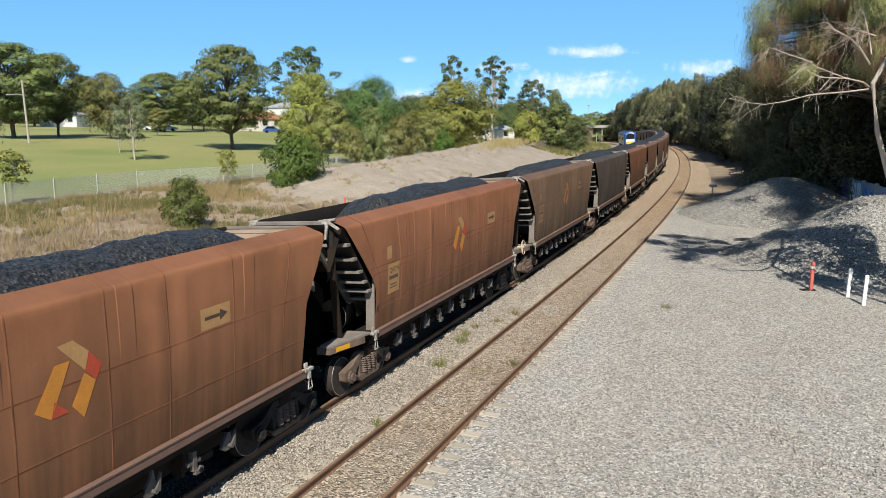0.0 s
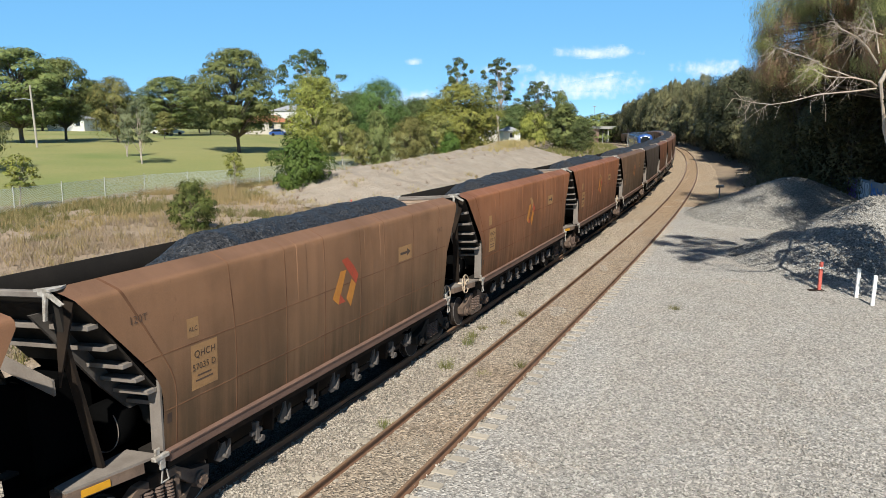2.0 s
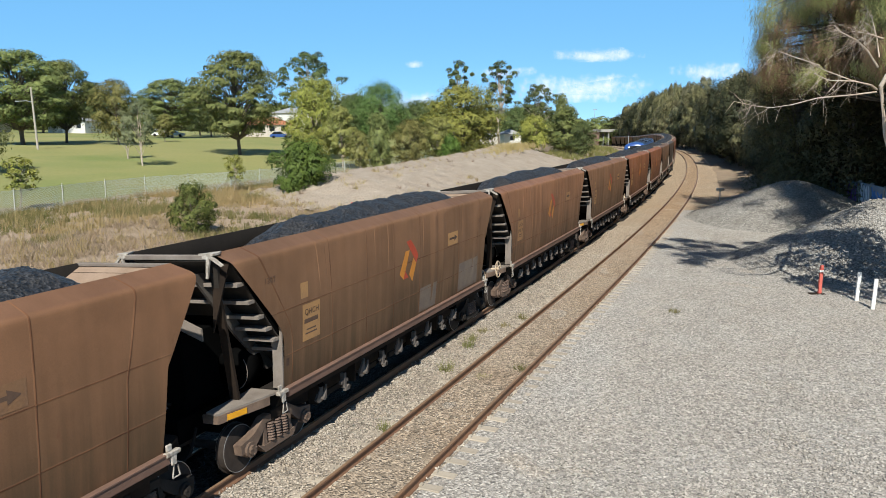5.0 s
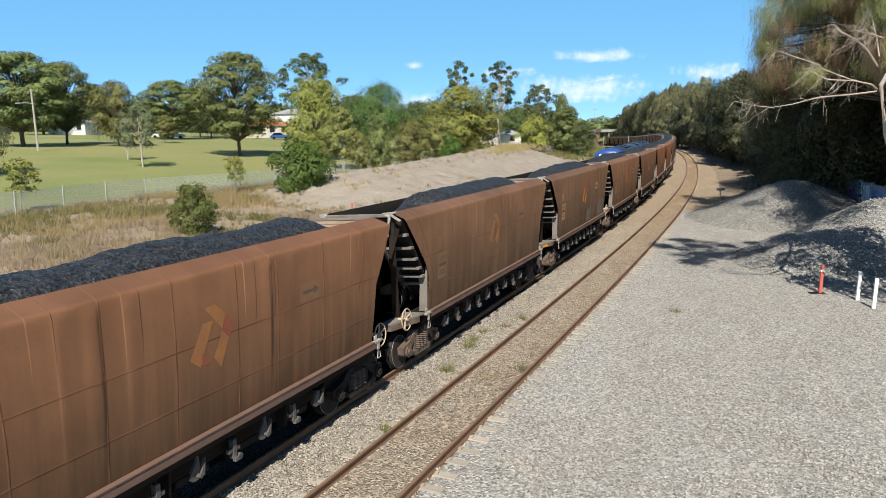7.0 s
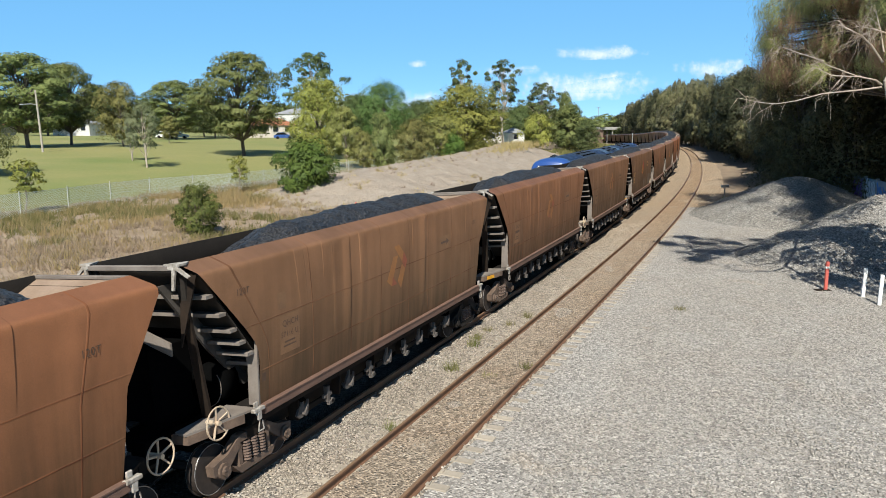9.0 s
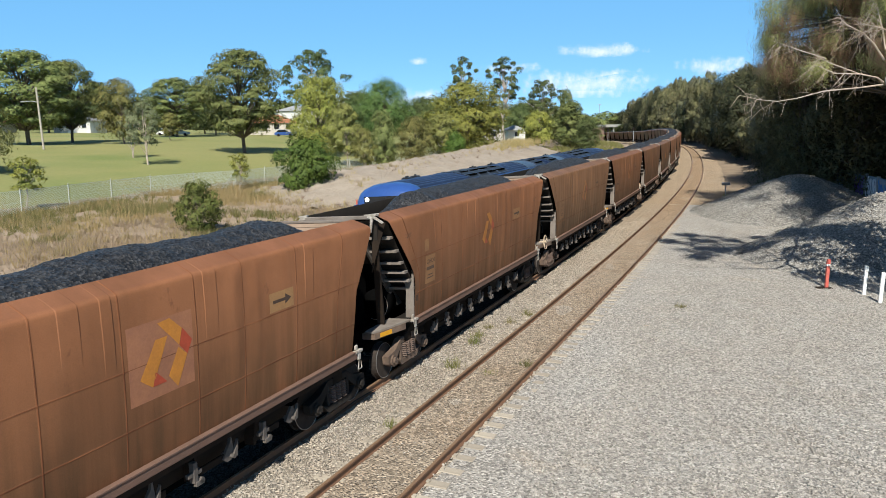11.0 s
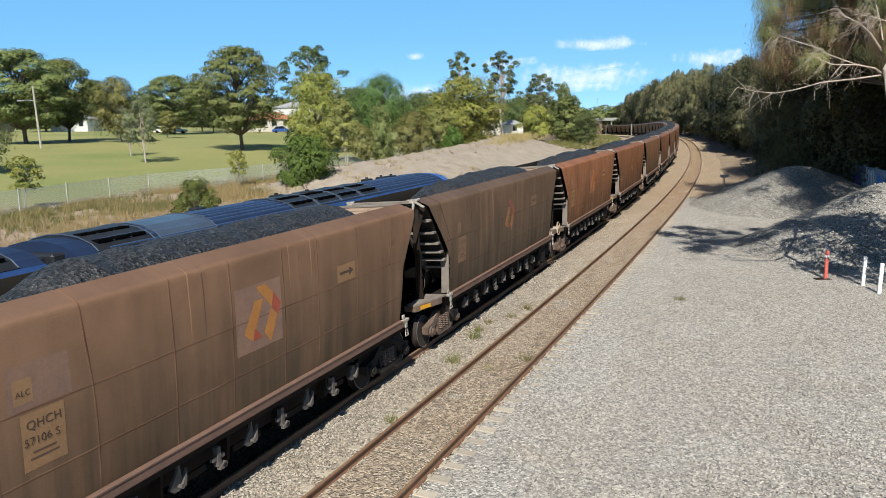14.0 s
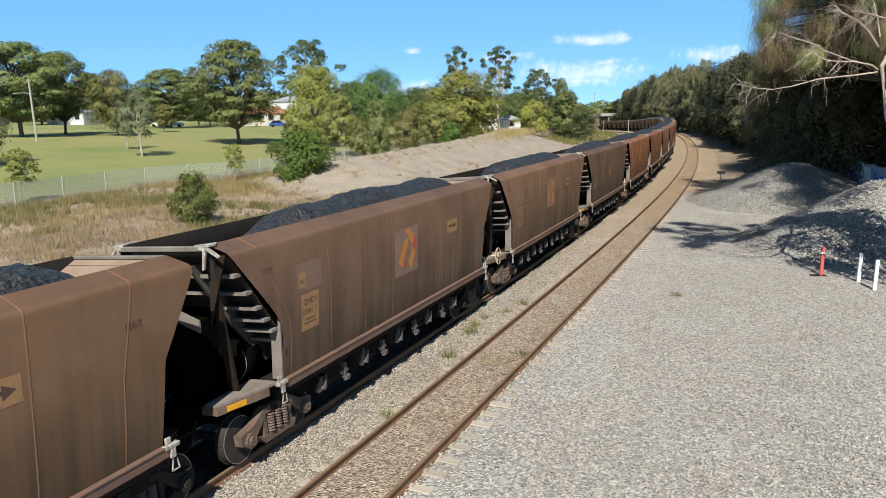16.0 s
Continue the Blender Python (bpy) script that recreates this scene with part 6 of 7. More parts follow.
def build_wall():
    """Precast panels between posts, painted over with tags."""
    a, b = Vector((31.4, 60.0, 0.0)), Vector((26.1, 39.0, 0.0))
    d = (b - a).normalized()
    nrm = Vector((d.y, -d.x, 0))
    if nrm.x > 0:
        nrm = -nrm
    e = tagged(empty("panel_wall"), "grey precast concrete panel wall covered in tags", "wall", kind="structure")
    rnd = random.Random(2)
    R = Matrix((d, Vector((-d.y, d.x, 0)), Vector((0, 0, 1)))).transposed().to_4x4()
    n = 8
    L = (b - a).length / n
    colours = ["tagblue", "tagwhite", "tagpurple", "tagwhite", "tagblue", "tagpurple", "tagwhite", "tagblue"]
    for i in range(n):
        p = a + d * (L * i)
        bm = bmesh.new()
        box(bm, 0.10, L - 0.10, -0.06, 0.06, -0.4, 2.62 - 0.05 * rnd.random(), 0.01)
        part("panel", bm, "panelwall", e).matrix_basis = Matrix.Translation(p) @ R
        bm = bmesh.new()
        box(bm, -0.10, 0.10, -0.10, 0.10, -0.4, 2.7, 0.015)
        part("wall_post", bm, "concrete", e).matrix_basis = Matrix.Translation(p) @ R
        bm = bmesh.new()
        off = 0.065 if (R @ Vector((0, 1, 0))).dot(nrm) > 0 else -0.065
        for k in range(7):
            x, z = 0.3 + k * (L - 0.7) / 6.5, rnd.uniform(0.9, 1.4)
            pts = [(x + rnd.uniform(-0.12, 0.3), off, z + 0.28 * q * rnd.uniform(0.7, 1.1)) for q in range(5)]
            stroke(bm, pts, 0.06)
        part("paint_tag", bm, colours[i], e, "sprayed paint strokes").matrix_basis = Matrix.Translation(p) @ R


M["panelwall"] = material("panel_concrete", (0.29, 0.32, 0.35), 0.9, second=(0.20, 0.24, 0.29), scale=0.8, stain=(0.14, 0.22, 0.36), stain_scale=0.5)
M["tagblue"] = material("blue_spray", (0.12, 0.25, 0.55), 0.7, scale=3)
M["tagpurple"] = material("purple_spray", (0.30, 0.16, 0.55), 0.7, scale=3)
M["tagwhite"] = material("white_spray", (0.75, 0.75, 0.78), 0.7, scale=3)


def fence_off(s):
    return float(np.interp(s, [-20, 14, 22, 29, 36, 45, 120], [-35.6, -36.1, -37.3, -37.6, -35.7, -35.4, -36.5]))


def build_fence():
    e = tagged(empty("chain_link_fence"), "galvanised chain-link fence with slim steel posts along the park", "fence")
    s = -18.0
    ss = []
    while s < 110:
        ss.append(s)
        s += 4.15
    pts = []
    for s in ss:
        o = fence_off(s)
        p = line_at(s, o)
        z = float(land(np.array(s), np.array(o))) - 0.05
        pts.append(Vector((p.x, p.y, z)))
    for p in pts:
        bm = bmesh.new()
        cyl(bm, (0, 0, -0.2), (0.02, 0, 1.68), 0.032, seg=7)
        part("fence_post", bm, "fencepost", e).location = p
    k = min(range(len(ss)), key=lambda i: abs(ss[i] - 35.5))
    q = pts[k]
    d = (pts[k + 1] - q).normalized()
    for g in (-1, 1):
        bm = bmesh.new()
        cyl(bm, q + Vector((0, 0, 1.5)), q + d * g * 1.9 + Vector((0, 0, 0.1)), 0.028, seg=6)
        part("brace", bm, "galv", e)
    v, f = [], []
    for a, b in zip(pts[:-1], pts[1:]):
        d = b - a
        n = int(d.length / 0.11)
        over = int(1.5 / 0.11) + 1
        for i in range(-over, n + over):
            for g in (-1, 1):
                u0, run = (i + 0.5) / n, g * 1.5 / d.length
                k0, k1 = sorted(((0 - u0) / run, (1 - u0) / run))
                k0, k1 = max(0.0, k0), min(1.0, k1)
                if k1 <= k0:
                    continue
                c0, c1 = (a + d * (u0 + run * k) + Vector((0, 0, 0.04 + 1.52 * k)) for k in (k0, k1))
                w = d.normalized() * 0.012
                m = len(v)
                v += [tuple(c0 - w), tuple(c0 + w), tuple(c1 + w), tuple(c1 - w)]
                f.append((m, m + 1, m + 2, m + 3))
        for z in (0.06, 0.8, 1.55):
            m = len(v)
            up = Vector((0, 0, 0.008))
            A, B = a + Vector((0, 0, z)), b + Vector((0, 0, z))
            v += [tuple(A - up), tuple(B - up), tuple(B + up), tuple(A + up)]
            f.append((m, m + 1, m + 2, m + 3))
    me = bpy.data.meshes.new("wire_mesh")
    me.from_pydata(v, [], f)
    tagged(part("wire_mesh", me, "wire", e, "pale galvanised wire mesh"), kind="stuff")


def tufts(name, pts, blades, length, width, mat, label, seed, lean=0.45, category="grass"):
    r = np.random.RandomState(seed)
    P = np.repeat(np.asarray(pts, float), blades, axis=0)
    n = len(P)
    P[:, :2] += r.normal(size=(n, 2)) * 0.10
    h = length * r.uniform(0.45, 1.25, n)
    a = r.uniform(0, 2 * pi, n)
    tip = np.stack([np.cos(a) * h * lean * r.rand(n), np.sin(a) * h * lean * r.rand(n), h], 1)
    b = r.uniform(0, 2 * pi, n)
    w = np.stack([np.cos(b), np.sin(b), 0 * b], 1) * width
    v = np.stack([P - w, P + w, P + tip], 1).reshape(-1, 3)
    me = bpy.data.meshes.new(name)
    me.vertices.add(3 * n)
    me.vertices.foreach_set("co", v.astype(np.float32).ravel())
    me.loops.add(3 * n)
    me.loops.foreach_set("vertex_index", np.arange(3 * n, dtype=np.int32))
    me.polygons.add(n)
    me.polygons.foreach_set("loop_start", (np.arange(n) * 3).astype(np.int32))
    me.update()
    me.validate()
    return tagged(obj(name, me, mat), label, category, kind="stuff")


def build_grass():
    r = np.random.RandomState(6)
    dry, green, tall, dead = [], [], [], []
    for i in range(30000):
        s, o = r.uniform(-16, 62), r.uniform(-38.5, -13)
        if s > 33 and o > -35.5 and not (s < 41 and o < -20):
            continue
        k = noise.noise((s * 0.22, o * 0.22, 2.0)) + 0.5 * noise.noise((s * 0.7, o * 0.7, 9.0))
        if r.rand() > 0.15 + 1.5 * max(0, k + 0.22):
            continue
        p = line_at(s, o)
        q = (p.x, p.y, float(np.interp(o, [-40, -30, -20, -13], [1.1, 0.95, 0.3, -0.45])))
        m = noise.noise((s * 0.12 + 7, o * 0.16, 5.0)) + (0.14 if o < -29 else -0.10)
        low = o > -28 + 4 * noise.noise((s * 0.2, 4.0, 0))
        (green if m > 0.05 and r.rand() < 0.7 else dead if low and r.rand() < 0.75 else tall if r.rand() < 0.16 else dry).append(q)
    tufts("dry_grass", dry, 12, 0.42, 0.015, "straw", "clumps of dry straw-coloured grass on the bank", 1, 0.9)
    tufts("tall_dry_grass", tall, 9, 0.85, 0.012, "straw", "tall dry seeding grass on the bank", 2, 0.5)
    tufts("green_grass", green, 14, 0.36, 0.018, "weed", "green weedy grass among the dry grass", 3, 1.0)
    tufts("dead_weeds", dead, 12, 0.34, 0.014, "deadweed", "grey-brown dead weeds on the lower bank", 5, 1.2)
    crest = []
    for i in range(500):
        s, o = r.normal(83, 4.5), r.normal(-23.5, 1.2)
        p = line_at(s, o)
        crest.append((p.x, p.y, float(np.interp(s, [66, 79, 86, 89, 94], [3.1, 3.35, 3.75, 3.7, 2.9])) - 0.25))
    tufts("bank_grass", crest, 8, 0.7, 0.02, "straw", "yellow grass growing on top of the spoil bank", 4)
    toe = []
    for i in range(2600):
        s, o = r.uniform(28, 52), r.uniform(-33, -12.5)
        if noise.noise((s * 0.3, o * 0.3, 3.0)) + 0.5 * noise.noise((s, o, 8.0)) < 0.02 + 0.022 * (s - 28) - 0.02 * max(0, o + 17):
            continue
        c = float(np.interp(s, [28, 33, 36, 42, 53], [0.6, 1.7, 2.5, 2.75, 3.0]))
        w = float(np.interp(o, [-36, -33, -27, -25, -23.5, -18, -14, -12.0], [0.0, 0.25, 0.9, 1.0, 0.93, 0.5, 0.14, 0.0]))
        low = float(np.interp(o, [-36, -30, -20, -12], [0.75, 0.6, 0.0, -0.55]))
        p = line_at(s, o)
        toe.append((p.x, p.y, low + (c - low) * w - 0.08))
    for i in range(260):
        s, o = r.uniform(40, 92), -24.6 + r.normal() * 1.3
        p = line_at(s, o)
        c = float(np.interp(s, [36, 42, 53, 66, 79, 86, 89, 94], [2.5, 2.75, 3.0, 3.2, 3.45, 3.85, 3.8, 3.0]))
        w = float(np.interp(o, [-36, -33, -27, -25, -23.5, -18], [0.0, 0.25, 0.9, 1.0, 0.93, 0.5]))
        toe.append((p.x, p.y, 0.2 + (c - 0.2) * w - 0.1))
    tufts("bank_weeds", toe[::2], 12, 0.30, 0.016, "deadweed", "grey-brown weeds rooted on the spoil bank", 7, 1.2)
    tufts("bank_straw", toe[1::2], 12, 0.40, 0.015, "straw", "dry straw grass rooted on the spoil bank", 8, 0.9)
    curve = []
    for i in range(900):
        s, o = r.uniform(118, 215), r.uniform(-27, -12.5)
        o -= 0.04 * (s - 118)
        p = line_at(s, o)
        curve.append((p.x, p.y, float(land(np.array(s), np.array(o)))))
    tufts("verge_grass", curve, 12, 0.75, 0.05, "weed", "green grass verge beside the curving track", 9, 0.9)
    # weeds in the ballast and the yard
    for k, (x, y, sz) in enumerate(((0.24, 19.9, 0.36), (0.93, 22.2, 0.34), (1.11, 22.9, 0.24), (2.26, 24.5, 0.2), (2.95, 25.5, 0.26), (2.32, 19.9, 0.24), (-1.2, 15.9, 0.2), (8.6, 26.5, 0.14), (1.2, 19.3, 0.14), (1.5, 23.9, 0.16))):
        tufts("weed", [(x, y, -0.2)] * 3, 26, sz, 0.009, "weed", "small green weed growing through the stones", 40 + k, 0.9, "weed")


def stones(name, n, s0, s1, o0, o1, top, size, mat, label, seed):
    """Loose stones strewn on the ground nearest the camera."""
    r = np.random.RandomState(seed)
    s = s0 + (s1 - s0) * r.rand(n) ** 1.5
    o = r.uniform(o0, o1, n)
    h = np.interp(s, ST, HD)
    C = np.stack([np.interp(s, ST, LX) + o * np.cos(h), np.interp(s, ST, LY) - o * np.sin(h), np.full(n, top)], 1)
    C[:, 2] += r.uniform(-0.012, 0.012, n)
    return pebbles(name, C, size, mat, label, seed)


def pebbles(name, C, size, mat, label, seed):
    """Angular stones, one at each place."""
    r, n = np.random.RandomState(seed + 50), len(C)
    base = np.array([(1, 0, 0), (-1, 0, 0), (0, 1, 0), (0, -1, 0), (0, 0, 1), (0, 0, -1)], float)
    faces = np.array([(0, 2, 4), (2, 1, 4), (1, 3, 4), (3, 0, 4), (2, 0, 5), (1, 2, 5), (3, 1, 5), (0, 3, 5)])
    k = base[None] * r.uniform(0.55, 1.2, (n, 6, 1)) + r.normal(size=(n, 6, 3)) * 0.22
    k *= (size * r.uniform(0.5, 1.3, (n, 1, 1))) * np.array([1, 1, 0.75])
    a = r.uniform(0, 6.28, n)
    c, q = np.cos(a)[:, None], np.sin(a)[:, None]
    k = np.stack([k[..., 0] * c - k[..., 1] * q, k[..., 0] * q + k[..., 1] * c, k[..., 2]], -1)
    v = (C[:, None] + k).reshape(-1, 3)
    f = (np.arange(n)[:, None, None] * 6 + faces[None]).reshape(-1, 3)
    me = bpy.data.meshes.new(name)
    me.vertices.add(len(v))
    me.vertices.foreach_set("co", v.astype(np.float32).ravel())
    me.loops.add(f.size)
    me.loops.foreach_set("vertex_index", f.astype(np.int32).ravel())
    me.polygons.add(len(f))
    me.polygons.foreach_set("loop_start", (np.arange(len(f)) * 3).astype(np.int32))
    me.update()
    return tagged(obj(name, me, mat), label, "stones", kind="stuff")


# ---- the big tree over the yard ----
def build_big_tree():
    e = tagged(empty("big_tree"), "large drooping tree with bare pale branches over the yard", "tree", "trackside casuarinas")
    rnd, r = random.Random(31), np.random.RandomState(31)
    bm = bmesh.new()
    root = Vector((29.6, 47.0, -0.3))
    trunk = [root, root + Vector((-0.3, -0.2, 4)), root + Vector((-0.9, -0.6, 8)), root + Vector((-1.2, -0.5, 12)), root + Vector((-1.0, -0.8, 18))]
    limb(bm, trunk, 0.42, 0.1, 9)
    part("trunk", bm, "bark", e)
    heart = Vector((28.4, 45.5, 12.4))
    needles = {"green_needles": ([], []), "russet_needles": ([], []), "shaded_needles": ([], [])}

    def spray(c, size, n, russet):
        tone = rnd.random()
        main = "russet_needles" if tone < russet else "shaded_needles" if tone > 0.93 else "green_needles"
        out = (c - heart).normalized() * 0.9
        for i in range(n):
            q = Vector((rnd.gauss(0, 1), rnd.gauss(0, 1), rnd.gauss(0, 0.6)))
            x = c + q * size
            o = out + q * 0.45 + Vector((0, 0, 0.3))
            drop = rnd.uniform(0.35, 1.25)
            key = main if rnd.random() < 0.82 else "green_needles"
            for k in range(9):
                needles[key][0].append((x.x + rnd.gauss(0, 0.06), x.y + rnd.gauss(0, 0.06), x.z - drop * k / 9))
                needles[key][1].append(tuple(o + Vector((rnd.gauss(0, 0.15), rnd.gauss(0, 0.15), -0.25 * k / 9))))
    ends = []
    for i in range(200):
        q = Vector((rnd.gauss(0, 1), rnd.gauss(0, 1), rnd.gauss(0, 1))).normalized()
        if q.z < -0.45:
            q.z *= -1
        q *= rnd.choice([1.0, 1.0, 0.85, 0.6])
        ends.append(heart + Vector((q.x * 8.3, q.y * 8.3, q.z * 8.0)))
    # the side that leans out over the yard
    for u, y, z in ((0.425, 46, 10.0), (0.42, 46, 11.4), (0.42, 45, 13.0), (0.43, 46, 9.6), (0.43, 46, 14.0), (0.44, 46, 11.0), (0.45, 46, 12.6), (0.46, 46, 9.8), (0.47, 46, 14.4), (0.49, 46, 11.2), (0.50, 45, 13.2), (0.52, 45, 10.2), (0.53, 44, 14.2), (0.55, 43, 11.8), (0.57, 42, 9.8), (0.59, 40, 12.8), (0.60, 40, 10.6), (0.50, 46, 15.5), (0.45, 46, 15.4)):
        ends.append(Vector((u * y, y, z)))
    for i in range(34):
        y = rnd.uniform(37, 41) if i % 2 else rnd.uniform(43, 46)
        ends.append(Vector((rnd.uniform(0.57, 0.64) * y, y, rnd.uniform(8.6, 15.5))) if i % 2 else Vector((rnd.uniform(0.46, 0.58) * y, y, rnd.uniform(12.5, 16.5))))
    for i in range(84):
        y = rnd.uniform(49, 53)
        ends.append(Vector((rnd.uniform(0.425, 0.62) * y, y, rnd.uniform(9.0, 21.0))))
    bl = bmesh.new()
    for c in ends:
        k = trunk[2 if c.z < 10 else 3 if c.z < 13 else 4]
        mid = k.lerp(c, 0.55) + Vector((rnd.uniform(-0.5, 0.5), rnd.uniform(-0.5, 0.5), rnd.uniform(-0.2, 0.8)))
        limb(bl, [k, mid, c], 0.09, 0.02, 5)
        u = c.x / c.y
        spray(c, rnd.uniform(0.42, 0.68) if u > 0.43 else 0.36, 180, (0.15 if u < 0.43 else 0.40 if u < 0.50 else 0.50) + (0.25 if c.z < 11.5 else 0.0))
    tagged(part("bough", bl, "bark", e), kind="stuff")
    # green needles wear the sunlit colour, shaded_needles the darker copy
    for name, mat in (("green_needles", "leaf_casu_lit"), ("russet_needles", "leaf_brown"), ("shaded_needles", "leaf_casu")):
        pts, outs = needles[name]
        me = leaves("crown", np.array(pts), 0.030, 0.8, 5, 6.5, np.array(outs))
        part(name, me, mat, e, "hanging %s" % name.replace("_", " "))
    # other trees beside the bridge, which shade the yard and the heaps
    for x, y, h, key in ((17.6, 24.4, 11.6, "airy"), (23.0, 21.8, 13.0, "airy"), (24.6, 26.5, 13, "airy"), (31.5, 26, 16, "casuarina"), (26.6, 36.2, 17, "airy"), (35, 45, 19, "casuarina"), (39, 51, 19, "casuarina"), (30, 55, 17, "casuarina"), (28, 58, 13, "casuarina")):
        tree("casuarina", key, x, y, -0.3, h, 1.0, None, "tall drooping casuarina beside the gravel yard", "trackside casuarinas")


def build_bare_tree():
    """A pale tree at the yard's edge whose dead boughs reach over it."""
    e = tagged(empty("bare_tree"), "pale-barked tree with bare dead boughs over the yard", "tree", "trackside casuarinas")
    rnd = random.Random(77)
    D = 26.0
    bm = bmesh.new()
    limb(bm, [Vector((17.3, 26.6, -0.3)), Vector((16.4, 26.4, 4.0)), Vector((15.45, 26.1, 6.2)), Vector((15.08, 26.0, 7.8)), Vector((15.9, 25.9, 9.6)), Vector((16.6, 25.8, 12.0)), Vector((16.2, 25.8, 14.4))], 0.10, 0.05, 9)
    part("trunk", bm, "palebark", e)
    at = lambda p: Vector(((p[0] - 788) / 1330 * (D + p[2]), D + p[2], 6.52 + (206 - p[1]) / 1330 * (D + p[2])))
    for pts, w in (([(1553, 150, 0), (1512, 155, 0), (1452, 160, 0.3), (1406, 172, 0.6), (1372, 177, 0.9), (1342, 174, 1.2), (1305, 166, 1.5)], 0.06),
                   ([(1553, 146, 0), (1542, 138, -0.2), (1512, 132, -0.3), (1467, 130, -0.2), (1440, 118, 0)], 0.07),
                   ([(1551, 108, 0), (1531, 81, -0.2), (1512, 64, -0.4), (1482, 49, -0.4), (1470, 38, -0.5)], 0.075),
                   ([(1556, 60, 0), (1530, 52, 0), (1500, 48, 0.4)], 0.05),
                   ([(1552, 91, 0), (1545, 60, 0.2), (1535, 30, 0.4), (1520, 5, 0.5)], 0.05),
                   ([(1512, 132, -0.3), (1459, 113, 0), (1437, 102, 0.2), (1421, 87, 0.4)], 0.04),
                   ([(1450, 105, 0.4), (1399, 89, 0.6), (1376, 81, 0.8), (1354, 74, 1.0)], 0.04)):
        q = [at(p) for p in pts]
        bm = bmesh.new()
        limb(bm, q, w * 0.52, w * 0.12, 6)
        for i in range(20):
            k = rnd.uniform(0.3, 1.0) * (len(q) - 1)
            j = min(int(k), len(q) - 2)
            p = q[j].lerp(q[j + 1], k - j)
            d = Vector((rnd.uniform(-0.9, 0.25), rnd.uniform(-0.4, 0.4), rnd.choice([rnd.uniform(0.1, 0.6), rnd.uniform(-0.9, -0.2)])))
            a = p + d * rnd.uniform(0.15, 0.4)
            b = a + (d + Vector((rnd.uniform(-0.5, 0.4), rnd.uniform(-0.3, 0.3), rnd.uniform(-0.5, 0.4)))) * rnd.uniform(0.15, 0.4)
            c = b + (d + Vector((rnd.uniform(-0.7, 0.5), rnd.uniform(-0.3, 0.3), rnd.uniform(-0.9, 0.3)))) * rnd.uniform(0.15, 0.4)
            limb(bm, [p, a, b, c], w * 0.13, 0.003, 4)
            limb(bm, [a, a.lerp(c, 0.4) + Vector((rnd.uniform(-0.2, 0.2), 0, rnd.uniform(-0.3, 0.25)))], w * 0.07, 0.003, 4)
        part("bare_bough", bm, "deadwood", e, "bare pale dead bough")
    # its leafy top, added above the view and placed to throw the shade on the yard
    pts, outs = [], []
    fork = Vector((16.2, 25.8, 14.3))
    bl = bmesh.new()
    for x, y, z, r in ((12.2, 24.2, 14.8, 0.55), (12.9, 23.4, 15.2, 0.45), (13.2, 26.2, 14.4, 0.6), (12.0, 26.8, 14.9, 0.5), (13.9, 27.6, 14.8, 0.6), (14.6, 24.8, 15.0, 0.45), (15.4, 28.2, 14.5, 0.5), (14.8, 22.6, 14.6, 0.4), (16.6, 24.0, 14.8, 0.4), (17.4, 27.6, 15.0, 0.5), (16.2, 22.2, 15.1, 0.35), (18.6, 24.6, 14.9, 0.45), (11.6, 22.9, 14.5, 0.35), (13.3, 29.0, 14.9, 0.4)):
        c = Vector((x, y, z))
        mid = fork.lerp(c, 0.55) + Vector((rnd.uniform(-0.3, 0.3), rnd.uniform(-0.3, 0.3), 0.25))
        limb(bl, [fork, mid, c], 0.075, 0.02, 5)
        for b in range(4):
            a = c + Vector((rnd.gauss(0, r), rnd.gauss(0, r), rnd.gauss(0, 0.2)))
            limb(bl, [mid, a], 0.022, 0.008, 4)
            for k in range(150):
                q = Vector((rnd.gauss(0, 0.34), rnd.gauss(0, 0.34), rnd.gauss(0, 0.2)))
                pts.append(tuple(a + q))
                outs.append(tuple(q + Vector((0, 0, 0.3))))
    tagged(part("bough", bl, "palebark", e), kind="stuff")
    part("crown", leaves("crown", np.array(pts), 0.10, 0.5, 8, 3.0, np.array(outs)), "leaf_casu_lit", e)


M["deadwood"] = material("bleached_deadwood", (0.54, 0.45, 0.37), 0.85, second=(0.33, 0.25, 0.19), scale=2, fine=14, bump=0.3)
# lit copy of the casuarina needles, brightness put into the colour
M["leaf_casu_lit"] = leaf_material("sunlit_hanging_needles", (0.110, 0.120, 0.046), (0.456, 0.432, 0.180), 0.3)


